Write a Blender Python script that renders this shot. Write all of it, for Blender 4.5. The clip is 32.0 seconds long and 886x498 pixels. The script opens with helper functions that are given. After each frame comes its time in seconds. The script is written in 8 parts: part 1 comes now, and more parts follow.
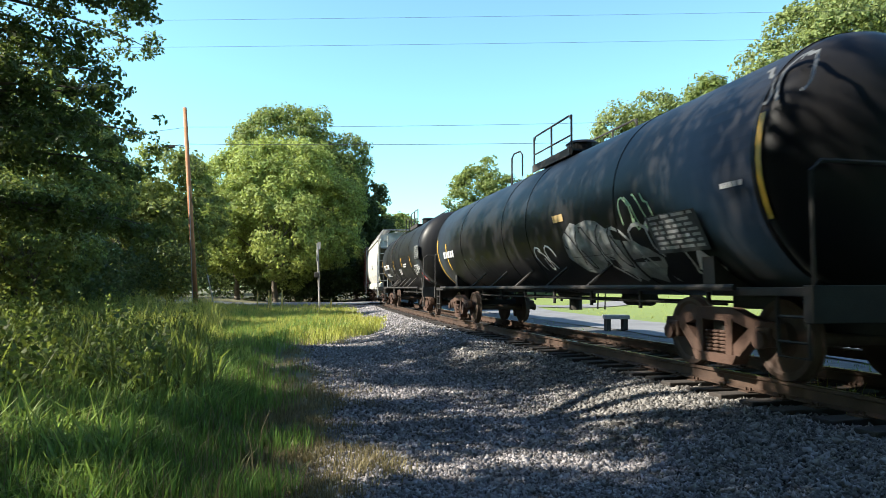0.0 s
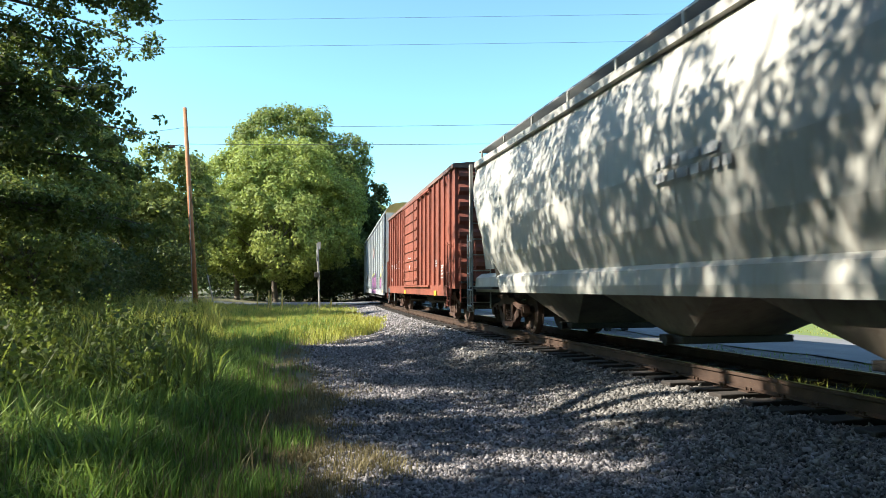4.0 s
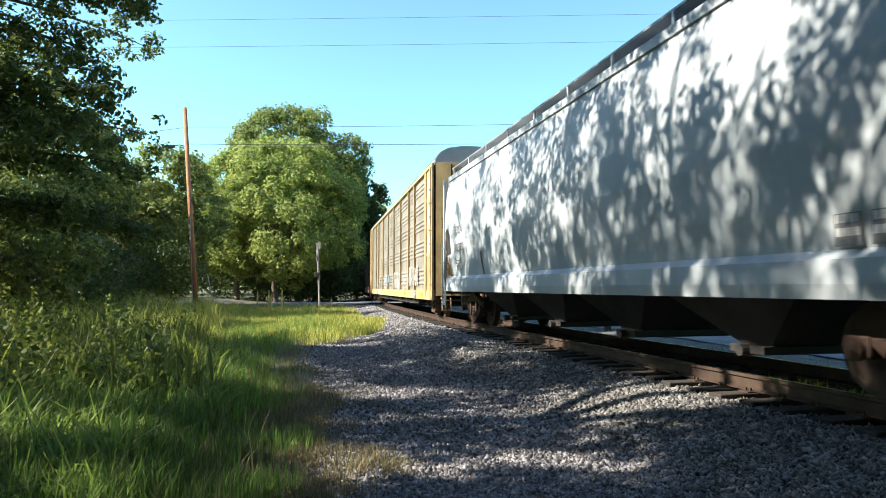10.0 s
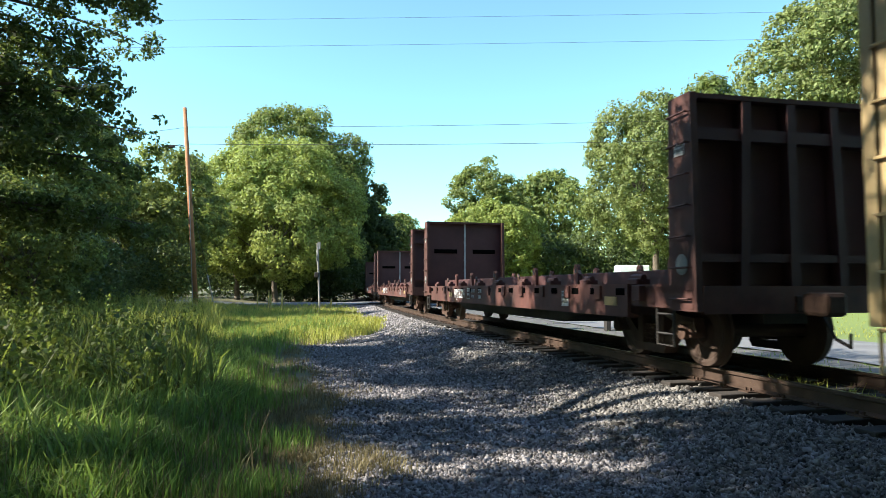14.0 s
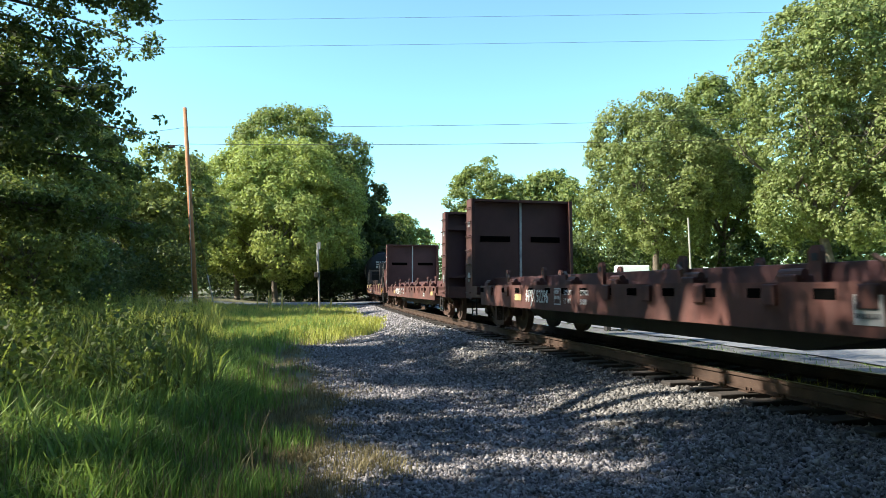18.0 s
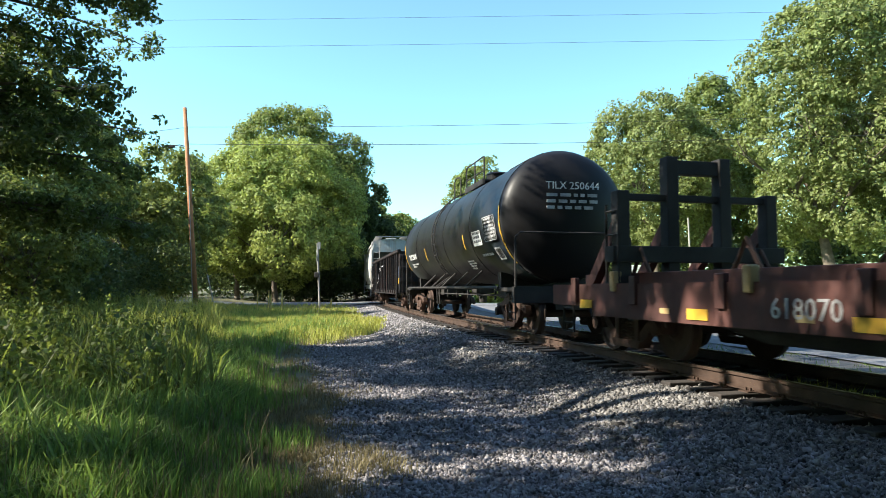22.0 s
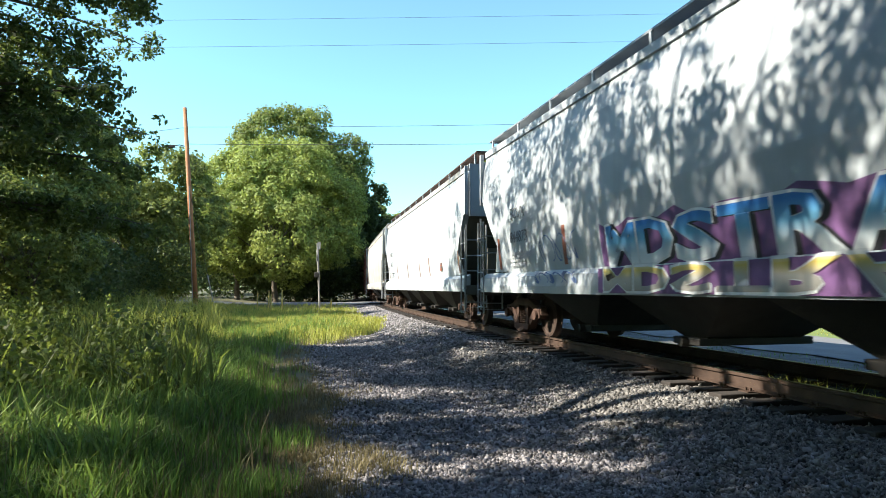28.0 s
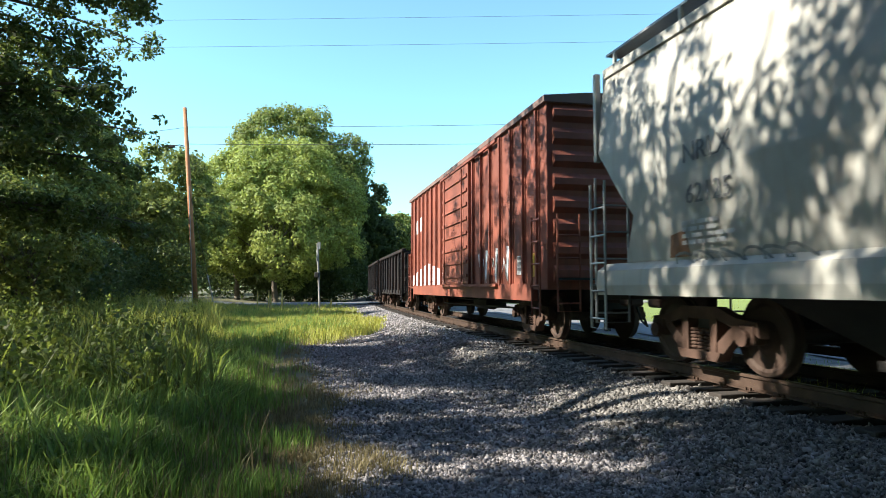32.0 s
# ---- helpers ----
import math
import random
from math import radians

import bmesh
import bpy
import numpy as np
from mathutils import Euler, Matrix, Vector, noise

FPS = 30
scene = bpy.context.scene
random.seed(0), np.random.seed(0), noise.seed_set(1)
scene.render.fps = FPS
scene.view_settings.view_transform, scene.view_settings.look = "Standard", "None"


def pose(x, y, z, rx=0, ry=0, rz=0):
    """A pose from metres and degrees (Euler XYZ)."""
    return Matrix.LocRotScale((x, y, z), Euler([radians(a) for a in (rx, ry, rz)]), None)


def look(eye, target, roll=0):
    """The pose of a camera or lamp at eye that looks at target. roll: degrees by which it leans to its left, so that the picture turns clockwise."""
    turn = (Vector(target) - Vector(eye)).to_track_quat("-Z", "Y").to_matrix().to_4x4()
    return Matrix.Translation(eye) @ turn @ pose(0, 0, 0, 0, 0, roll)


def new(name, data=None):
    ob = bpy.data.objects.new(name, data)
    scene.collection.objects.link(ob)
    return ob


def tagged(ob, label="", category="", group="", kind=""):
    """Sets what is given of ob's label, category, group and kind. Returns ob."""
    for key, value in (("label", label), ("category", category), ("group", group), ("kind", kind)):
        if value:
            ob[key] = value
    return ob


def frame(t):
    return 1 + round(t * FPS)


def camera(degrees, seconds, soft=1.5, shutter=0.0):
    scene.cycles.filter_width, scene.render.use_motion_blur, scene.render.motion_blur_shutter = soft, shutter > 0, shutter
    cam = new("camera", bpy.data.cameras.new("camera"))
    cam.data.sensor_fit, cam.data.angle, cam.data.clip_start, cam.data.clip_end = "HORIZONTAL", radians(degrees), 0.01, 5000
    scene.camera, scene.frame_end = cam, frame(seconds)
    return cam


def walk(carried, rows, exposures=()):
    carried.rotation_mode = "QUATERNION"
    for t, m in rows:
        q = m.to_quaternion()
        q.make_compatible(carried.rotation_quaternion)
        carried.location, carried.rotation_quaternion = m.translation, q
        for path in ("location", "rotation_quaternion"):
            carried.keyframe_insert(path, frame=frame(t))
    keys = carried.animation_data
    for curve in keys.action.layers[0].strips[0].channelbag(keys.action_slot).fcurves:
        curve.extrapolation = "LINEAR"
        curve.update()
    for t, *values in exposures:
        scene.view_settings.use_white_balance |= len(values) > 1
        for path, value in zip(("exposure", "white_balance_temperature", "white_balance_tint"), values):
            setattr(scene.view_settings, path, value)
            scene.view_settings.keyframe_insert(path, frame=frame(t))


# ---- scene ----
# ---------------------------------------------------------------- camera
RAIL = 0.50            # height of the rail heads over the gravel pad
EYE = Vector((0.0, 0.0, RAIL + 1.036))
CAM_POSE = look(EYE, (0.0, 100.0, EYE.z + 5.82))
cam = camera(67.3, 32.0, soft=0.7, shutter=0.12)
LIGHT = (1.60, 6150, 8)      # exposure in stops, white balance
walk(cam, [(0.0, CAM_POSE), (32.0, CAM_POSE)], exposures=[(0.0, *LIGHT), (32.0, *LIGHT)])

# ---------------------------------------------------------------- world and sun
SUN_DIR = Vector((-0.97, -0.20, 0.74)).normalized()   # towards the sun
SUN_EL = math.asin(SUN_DIR.z)
SUN_ROT = math.atan2(SUN_DIR.x, SUN_DIR.y)
world = bpy.data.worlds.new("sky")
world.use_nodes = True
scene.world = world
wn = world.node_tree.nodes
sky = wn.new("ShaderNodeTexSky")
sky.sky_type, sky.sun_disc = "NISHITA", False
sky.sun_elevation, sky.sun_rotation = SUN_EL, SUN_ROT
sky.air_density, sky.dust_density, sky.ozone_density = 1.0, 0.5, 0.1
wn["Background"].inputs["Strength"].default_value = 0.105
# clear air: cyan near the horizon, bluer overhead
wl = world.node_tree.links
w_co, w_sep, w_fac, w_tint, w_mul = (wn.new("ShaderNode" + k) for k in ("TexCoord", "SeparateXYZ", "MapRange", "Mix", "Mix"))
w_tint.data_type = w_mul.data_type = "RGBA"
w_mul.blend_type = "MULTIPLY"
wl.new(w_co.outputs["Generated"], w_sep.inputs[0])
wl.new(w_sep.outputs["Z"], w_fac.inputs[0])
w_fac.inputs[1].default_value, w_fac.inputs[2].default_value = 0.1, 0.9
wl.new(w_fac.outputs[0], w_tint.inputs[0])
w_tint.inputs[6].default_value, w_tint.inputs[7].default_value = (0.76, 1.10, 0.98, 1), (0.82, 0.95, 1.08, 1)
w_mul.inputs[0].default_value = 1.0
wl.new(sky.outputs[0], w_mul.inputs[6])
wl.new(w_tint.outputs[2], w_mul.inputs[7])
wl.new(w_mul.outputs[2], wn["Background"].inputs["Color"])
sun_data = bpy.data.lights.new("sun", "SUN")
sun_data.energy, sun_data.angle, sun_data.color = 5.0, radians(0.53), (1.0, 0.90, 0.74)
sun = new("sun", sun_data)
sun.matrix_world = look(SUN_DIR * 200, (0, 0, 0))

# ---------------------------------------------------------------- track line and train timetable
TH0, BEND, BEND2 = -0.252079, 0.001884, -1.0e-6
U0, U1, DU = -420.0, 480.0, 0.25
_us = np.arange(U0, U1 + DU, DU)
_th = TH0 + BEND * np.clip(_us, 0, None) + BEND2 * np.clip(_us, 0, None) ** 2
_tx = np.concatenate([[0], np.cumsum(np.sin(_th[:-1]) * DU)])
_ty = np.concatenate([[0], np.cumsum(np.cos(_th[:-1]) * DU)])
_i0 = int(round(-U0 / DU))
_tx, _ty = _tx - _tx[_i0] + 6.486, _ty - _ty[_i0]


def on_track(u, lat=0.0):
    """Ground point beside the track at u metres along it, lat metres to its right, and its heading."""
    x, y, th = np.interp(u, _us, _tx), np.interp(u, _us, _ty), np.interp(u, _us, _th)
    return x + lat * math.cos(th), y - lat * math.sin(th), th


def track_offset(x, y):
    """Metres to the right of the track's centre line."""
    xt, th = np.interp(y, _ty, _tx), np.interp(y, _ty, _th)
    return (x - xt) * np.cos(th)


def travelled(t):
    a = t - 16.0
    return 11.16 * a + 0.0309 * a * a


# ---------------------------------------------------------------- materials
def mat(name, col, rough=0.6, metal=0.0, var=0.25, grain=6.0, fine=60.0, bump=0.15, col2=None, streak=0.0,
        scol=(0.09, 0.055, 0.035), spec=0.5, island=0.0, obj=0.0):
    """Weathered surface: two scales of noise in colour, optional run-down streaks, fine relief."""
    m = bpy.data.materials.new(name)
    m.use_nodes = True
    nt = m.node_tree
    N, L = nt.nodes, nt.links
    p = N["Principled BSDF"]
    tc = N.new("ShaderNodeTexCoord")
    n1, n2 = N.new("ShaderNodeTexNoise"), N.new("ShaderNodeTexNoise")
    n1.inputs["Scale"].default_value, n2.inputs["Scale"].default_value = grain / 6.0, fine
    n1.inputs["Detail"].default_value, n2.inputs["Detail"].default_value = 8, 4
    n1.inputs["Roughness"].default_value = 0.65
    L.new(tc.outputs["Object"], n1.inputs["Vector"])
    L.new(tc.outputs["Object"], n2.inputs["Vector"])
    mix = N.new("ShaderNodeMix")
    mix.data_type = "RGBA"
    c2 = col2 or tuple(c * (1 - var) for c in col)
    mix.inputs[6].default_value, mix.inputs[7].default_value = (*[min(1, c * (1 + var * 0.4)) for c in col], 1), (*c2, 1)
    rmp = N.new("ShaderNodeMapRange")
    rmp.inputs[1].default_value, rmp.inputs[2].default_value = 0.35, 0.68
    L.new(n1.outputs["Fac"], rmp.inputs[0])
    L.new(rmp.outputs[0], mix.inputs[0])
    out = mix.outputs[2]
    if streak:
        mp = N.new("ShaderNodeMapping")
        mp.inputs["Scale"].default_value = (5.0, 5.0, 0.35)
        n3 = N.new("ShaderNodeTexNoise")
        n3.inputs["Scale"].default_value, n3.inputs["Detail"].default_value = 1.6, 6
        L.new(tc.outputs["Object"], mp.inputs[0])
        L.new(mp.outputs[0], n3.inputs["Vector"])
        r3 = N.new("ShaderNodeMapRange")
        r3.inputs[1].default_value, r3.inputs[2].default_value = 0.5, 0.78
        r3.inputs[4].default_value = streak
        L.new(n3.outputs["Fac"], r3.inputs[0])
        mx = N.new("ShaderNodeMix")
        mx.data_type = "RGBA"
        L.new(r3.outputs[0], mx.inputs[0])
        L.new(out, mx.inputs[6])
        mx.inputs[7].default_value = (*scol, 1)
        out = mx.outputs[2]
    if island or obj:
        hs = N.new("ShaderNodeHueSaturation")
        src = N.new("ShaderNodeNewGeometry").outputs["Random Per Island"] if island else N.new("ShaderNodeObjectInfo").outputs["Random"]
        mr = N.new("ShaderNodeMapRange")
        k = island or obj
        mr.inputs[3].default_value, mr.inputs[4].default_value = 1 - k, 1 + k
        L.new(src, mr.inputs[0])
        L.new(mr.outputs[0], hs.inputs["Value"])
        L.new(out, hs.inputs["Color"])
        out = hs.outputs[0]
    L.new(out, p.inputs["Base Color"])
    rr = N.new("ShaderNodeMapRange")
    rr.inputs[3].default_value, rr.inputs[4].default_value = max(0.05, rough - 0.12), min(1, rough + 0.12)
    L.new(n1.outputs["Fac"], rr.inputs[0])
    L.new(rr.outputs[0], p.inputs["Roughness"])
    p.inputs["Metallic"].default_value = metal
    p.inputs["Specular IOR Level"].default_value = spec
    if bump:
        b = N.new("ShaderNodeBump")
        b.inputs["Strength"].default_value, b.inputs["Distance"].default_value = bump, 0.01
        L.new(n2.outputs["Fac"], b.inputs["Height"])
        L.new(b.outputs[0], p.inputs["Normal"])
    return m


def leaf_mat(name, col, trans, val=0.35, hue=0.03, thru=0.35):
    m = bpy.data.materials.new(name)
    m.use_nodes = True
    N, L = m.node_tree.nodes, m.node_tree.links
    p = N["Principled BSDF"]
    g = N.new("ShaderNodeNewGeometry")
    hs = N.new("ShaderNodeHueSaturation")
    hs.inputs["Color"].default_value = (*col, 1)
    mr, mh = N.new("ShaderNodeMapRange"), N.new("ShaderNodeMapRange")
    mr.inputs[3].default_value, mr.inputs[4].default_value = 1 - val, 1 + val
    mh.inputs[3].default_value, mh.inputs[4].default_value = 0.5 - hue, 0.5 + hue
    n = N.new("ShaderNodeTexNoise")
    n.inputs["Scale"].default_value = 0.8
    L.new(g.outputs["Random Per Island"], mr.inputs[0])
    L.new(n.outputs["Fac"], mh.inputs[0])
    L.new(mr.outputs[0], hs.inputs["Value"])
    L.new(mh.outputs[0], hs.inputs["Hue"])
    L.new(hs.outputs[0], p.inputs["Base Color"])
    p.inputs["Roughness"].default_value = 0.55
    p.inputs["Specular IOR Level"].default_value = 0.2
    t = N.new("ShaderNodeBsdfTranslucent")
    h2 = N.new("ShaderNodeHueSaturation")
    h2.inputs["Color"].default_value = (*trans, 1)
    L.new(mr.outputs[0], h2.inputs["Value"])
    L.new(h2.outputs[0], t.inputs["Color"])
    ms = N.new("ShaderNodeMixShader")
    ms.inputs[0].default_value = thru
    L.new(p.outputs[0], ms.inputs[1])
    L.new(t.outputs[0], ms.inputs[2])
    L.new(ms.outputs[0], N["Material Output"].inputs["Surface"])
    return m


M_GRAVEL = mat("gravel_bed", (0.10, 0.096, 0.092), 0.9, var=0.55, grain=20, fine=45, bump=0.9)
M_STONE = mat("crushed_stone", (0.226, 0.210, 0.213), 0.85, var=0.35, grain=30, fine=90, bump=0.3, island=0.75)
M_STONEDARK = mat("oily_crushed_stone", (0.150, 0.141, 0.132), 0.88, var=0.4, grain=30, fine=90, bump=0.3, island=0.8)
M_SOIL = mat("grassy_soil", (0.07, 0.075, 0.03), 0.95, var=0.5, grain=8, fine=40, bump=0.8, col2=(0.10, 0.08, 0.045))
M_LAWN = mat("mown_lawn", (0.105, 0.14, 0.038), 0.9, var=0.35, grain=5, fine=80, bump=0.8, col2=(0.13, 0.17, 0.04))
M_ROAD = mat("worn_asphalt", (0.155, 0.155, 0.16), 0.85, var=0.25, grain=4, fine=70, bump=0.4)
M_RAIL = mat("rusty_rail", (0.075, 0.047, 0.034), 0.7, metal=0.4, var=0.4, grain=12, fine=50)
M_RAILTOP = mat("polished_railhead", (0.42, 0.40, 0.38), 0.28, metal=1.0, var=0.2, grain=6, fine=60, bump=0.05)
M_TIE = mat("creosoted_timber", (0.032, 0.026, 0.022), 0.9, var=0.5, grain=14, fine=40, bump=0.6, obj=0.35)
M_RUST = mat("rusty_cast_steel", (0.078, 0.043, 0.030), 0.85, metal=0.2, var=0.5, grain=10, fine=50, bump=0.4)
M_WHEEL = mat("rusty_wheel", (0.075, 0.047, 0.035), 0.75, metal=0.3, var=0.45, grain=8, fine=40)
M_TREAD = mat("polished_wheel_tread", (0.45, 0.43, 0.40), 0.3, metal=1.0, var=0.1, grain=5)
M_UNDER = mat("grimy_black_steel", (0.024, 0.021, 0.019), 0.8, var=0.5, grain=6, fine=40, bump=0.3)
M_BLACK = mat("black_tank_paint", (0.0097, 0.0101, 0.0117), 0.42, var=0.35, grain=5, fine=30, bump=0.06, streak=0.3, scol=(0.022, 0.019, 0.017), col2=(0.011, 0.0105, 0.0105), spec=0.15)
M_YELLOW = mat("yellow_reflector", (0.60, 0.36, 0.035), 0.5, var=0.3, grain=14)
M_WHITE = mat("white_stencil", (0.72, 0.72, 0.70), 0.6, var=0.2, grain=20, bump=0)
M_FADED = mat("faded_white_stencil", (0.42, 0.42, 0.42), 0.7, var=0.4, grain=24, bump=0)
M_DARKMARK = mat("dark_stencil", (0.13, 0.13, 0.135), 0.6, var=0.3, grain=20, bump=0)
M_RED = mat("oxide_red_boxcar", (0.215, 0.062, 0.038), 0.65, var=0.4, grain=5, fine=40, streak=0.45, scol=(0.10, 0.045, 0.035))
M_REDROOF = mat("dull_roof", (0.16, 0.10, 0.085), 0.75, var=0.4, grain=6)
M_BROWN = mat("oxide_brown_flatcar", (0.085, 0.030, 0.023), 0.75, var=0.5, grain=6, fine=40, streak=0.4, scol=(0.055, 0.035, 0.03))
M_MAROON = mat("dark_maroon_bulkhead", (0.062, 0.021, 0.021), 0.72, var=0.3, grain=5, fine=50)
M_HOPGREY = mat("pale_grey_hopper", (0.375, 0.405, 0.43), 0.55, var=0.18, grain=4, fine=40, bump=0.05, streak=0.28, scol=(0.30, 0.27, 0.23))
M_HOPCREAM = mat("cream_hopper", (0.39, 0.38, 0.345), 0.58, var=0.18, grain=4, fine=40, bump=0.05, streak=0.4, scol=(0.30, 0.24, 0.17))
M_HOPRUST = mat("rust_streaked_hopper", (0.39, 0.388, 0.37), 0.6, var=0.22, grain=4, fine=40, bump=0.06, streak=0.75, scol=(0.25, 0.15, 0.08))
M_GALV = mat("galvanised_rack_panel", (0.43, 0.46, 0.48), 0.42, metal=0.35, var=0.22, grain=6, fine=40, bump=0.06, streak=0.25, scol=(0.25, 0.25, 0.25))
M_GALVTAN = mat("dusty_rack_panel", (0.315, 0.288, 0.243), 0.48, metal=0.25, var=0.4, grain=6, fine=40, bump=0.06, streak=0.5, scol=(0.22, 0.165, 0.10))
M_SILVER = mat("silver_rack_paint", (0.36, 0.375, 0.385), 0.5, metal=0.25, var=0.2, grain=5, streak=0.25, scol=(0.33, 0.31, 0.28))
M_AUTOYEL = mat("rack_yellow_paint", (0.40, 0.29, 0.13), 0.6, var=0.4, grain=6, streak=0.4, scol=(0.30, 0.20, 0.09))
M_GOND = mat("black_gondola_paint", (0.022, 0.021, 0.022), 0.75, var=0.5, grain=5, fine=40, streak=0.55, scol=(0.085, 0.04, 0.028), spec=0.12)
M_GRATE = mat("galvanised_grating", (0.30, 0.31, 0.32), 0.55, metal=0.6, var=0.2, grain=6)
M_CONC = mat("old_concrete", (0.26, 0.25, 0.24), 0.9, var=0.3, grain=8, fine=50, bump=0.4)
M_POLE = mat("orange_brown_pole", (0.36, 0.15, 0.06), 0.8, var=0.35, grain=10, fine=60, bump=0.3, streak=0.3, scol=(0.2, 0.1, 0.05))
M_GREYWOOD = mat("grey_weathered_wood", (0.30, 0.28, 0.25), 0.85, var=0.3, grain=10, bump=0.3)
M_WIRE = mat("black_cable", (0.03, 0.03, 0.033), 0.6, var=0.1, bump=0)
M_RACKYEL = mat("bright_rack_yellow", (0.50, 0.34, 0.10), 0.6, var=0.35, grain=6, streak=0.35, scol=(0.32, 0.2, 0.08))
M_TANPOST = mat("dusty_tan_paint", (0.44, 0.315, 0.15), 0.65, var=0.3, grain=8, streak=0.4, scol=(0.2, 0.16, 0.11))
# dark olive holds the shade under hopper ends as well as grime
M_SHADEGRIME = mat("grimy_olive_steel", (0.085, 0.078, 0.062), 0.85, var=0.4, grain=5, fine=40, streak=0.4, scol=(0.05, 0.04, 0.03))
M_BARK = mat("grey_brown_bark", (0.12, 0.095, 0.07), 0.95, var=0.5, grain=18, fine=30, bump=0.9)
M_LEAF_OAK = leaf_mat("oak_leaf", (0.060, 0.084, 0.030), (0.185, 0.24, 0.050), thru=0.32)
M_LEAF_MID = leaf_mat("maple_leaf", (0.135, 0.168, 0.05), (0.27, 0.31, 0.07))
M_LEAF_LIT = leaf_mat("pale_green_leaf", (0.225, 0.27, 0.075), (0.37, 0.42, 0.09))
M_LEAF_BROAD = leaf_mat("broad_green_leaf", (0.165, 0.195, 0.070), (0.28, 0.32, 0.085), val=0.42)
M_LEAF_DARK = leaf_mat("deep_green_leaf", (0.062, 0.085, 0.032), (0.13, 0.17, 0.045))
M_GRASS = leaf_mat("grass_blade", (0.105, 0.172, 0.042), (0.24, 0.37, 0.065), val=0.45, hue=0.04)
M_FRESH = leaf_mat("fresh_grass_blade", (0.155, 0.225, 0.05), (0.31, 0.42, 0.075), val=0.4, hue=0.03)
M_DRY = leaf_mat("dry_grass_blade", (0.185, 0.155, 0.08), (0.21, 0.18, 0.085), val=0.45)
# yellowish blades with some of the sunlight put into their brighter colour
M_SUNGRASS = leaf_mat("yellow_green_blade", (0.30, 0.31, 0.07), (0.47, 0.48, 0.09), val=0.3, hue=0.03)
M_WEED = leaf_mat("weed_leaf", (0.10, 0.13, 0.034), (0.24, 0.29, 0.05), val=0.5)
# flat black that paints the darkness inside openings; nothing is cut
M_VOID = mat("unlit_hollow", (0.003, 0.003, 0.003), 1.0, var=0.2, bump=0, spec=0.0)
M_BAY = mat("rusty_grey_bay", (0.15, 0.125, 0.10), 0.75, var=0.5, grain=5, fine=40, streak=0.6, scol=(0.07, 0.04, 0.025))
M_POSTYEL = mat("faded_yellow_post", (0.42, 0.34, 0.10), 0.75, var=0.3, grain=12)
M_SIGNWHITE = mat("sign_white", (0.78, 0.78, 0.76), 0.5, var=0.1, grain=10, bump=0)


M_GPINK = mat("pink_spray_paint", (0.62, 0.22, 0.48), 0.6, var=0.3, grain=14, bump=0)
M_GLILAC = mat("lilac_spray_paint", (0.36, 0.15, 0.40), 0.6, var=0.5, grain=9, bump=0)
M_GPURPLE = mat("purple_spray_paint", (0.17, 0.08, 0.21), 0.6, var=0.5, grain=10, bump=0)
M_GWHITE = mat("white_spray_paint", (0.66, 0.68, 0.70), 0.6, var=0.25, grain=10, bump=0)
M_GGOLD = mat("gold_spray_paint", (0.55, 0.42, 0.12), 0.6, var=0.4, grain=10, bump=0)
M_GBLACK = mat("black_spray_paint", (0.02, 0.02, 0.025), 0.6, var=0.3, grain=14, bump=0)
M_GGREY = mat("thin_grey_spray_paint", (0.19, 0.20, 0.20), 0.65, var=0.5, grain=14, bump=0)
M_GGLOW = mat("yellow_green_spray_mist", (0.42, 0.46, 0.14), 0.65, var=0.5, grain=8, bump=0)
M_GSTEEL = mat("faint_blue_spray_paint", (0.20, 0.26, 0.31), 0.6, var=0.4, grain=12, bump=0)
M_GDARKBLUE = mat("dark_blue_spray_paint", (0.045, 0.06, 0.10), 0.65, var=0.5, grain=12, bump=0)
M_GSILVER = mat("silver_spray_paint", (0.48, 0.50, 0.52), 0.5, var=0.3, grain=10, bump=0)
M_GPALE = mat("pale_grey_spray_paint", (0.27, 0.28, 0.28), 0.6, var=0.5, grain=16, bump=0)
M_GDIM = mat("worn_dim_spray_paint", (0.07, 0.075, 0.078), 0.65, var=0.5, grain=14, bump=0)
M_GREEN = mat("pale_green_spray_paint", (0.42, 0.60, 0.36), 0.6, var=0.3, grain=14, bump=0)
M_GORANGE = mat("rust_orange_spray_paint", (0.26, 0.085, 0.045), 0.65, var=0.4, grain=12, bump=0)


def fade_paint(name, z0, z1, stops):
    """Sprayed paint that runs through several colours from its foot to its top."""
    m = mat(name, (0.5, 0.5, 0.5), 0.5, var=0.2, grain=10, bump=0)
    N, L = m.node_tree.nodes, m.node_tree.links
    tc, sp, mr, rp = (N.new("ShaderNode" + k) for k in ("TexCoord", "SeparateXYZ", "MapRange", "ValToRGB"))
    L.new(tc.outputs["Object"], sp.inputs[0])
    L.new(sp.outputs["Z"], mr.inputs[0])
    mr.inputs[1].default_value, mr.inputs[2].default_value = z0, z1
    L.new(mr.outputs[0], rp.inputs[0])
    e = rp.color_ramp.elements
    e[0].position, e[0].color = stops[0][0], (*stops[0][1], 1)
    e[1].position, e[1].color = stops[-1][0], (*stops[-1][1], 1)
    for p, c in stops[1:-1]:
        e.new(p).color = (*c, 1)
    L.new(rp.outputs[0], N["Principled BSDF"].inputs["Base Color"])
    return m


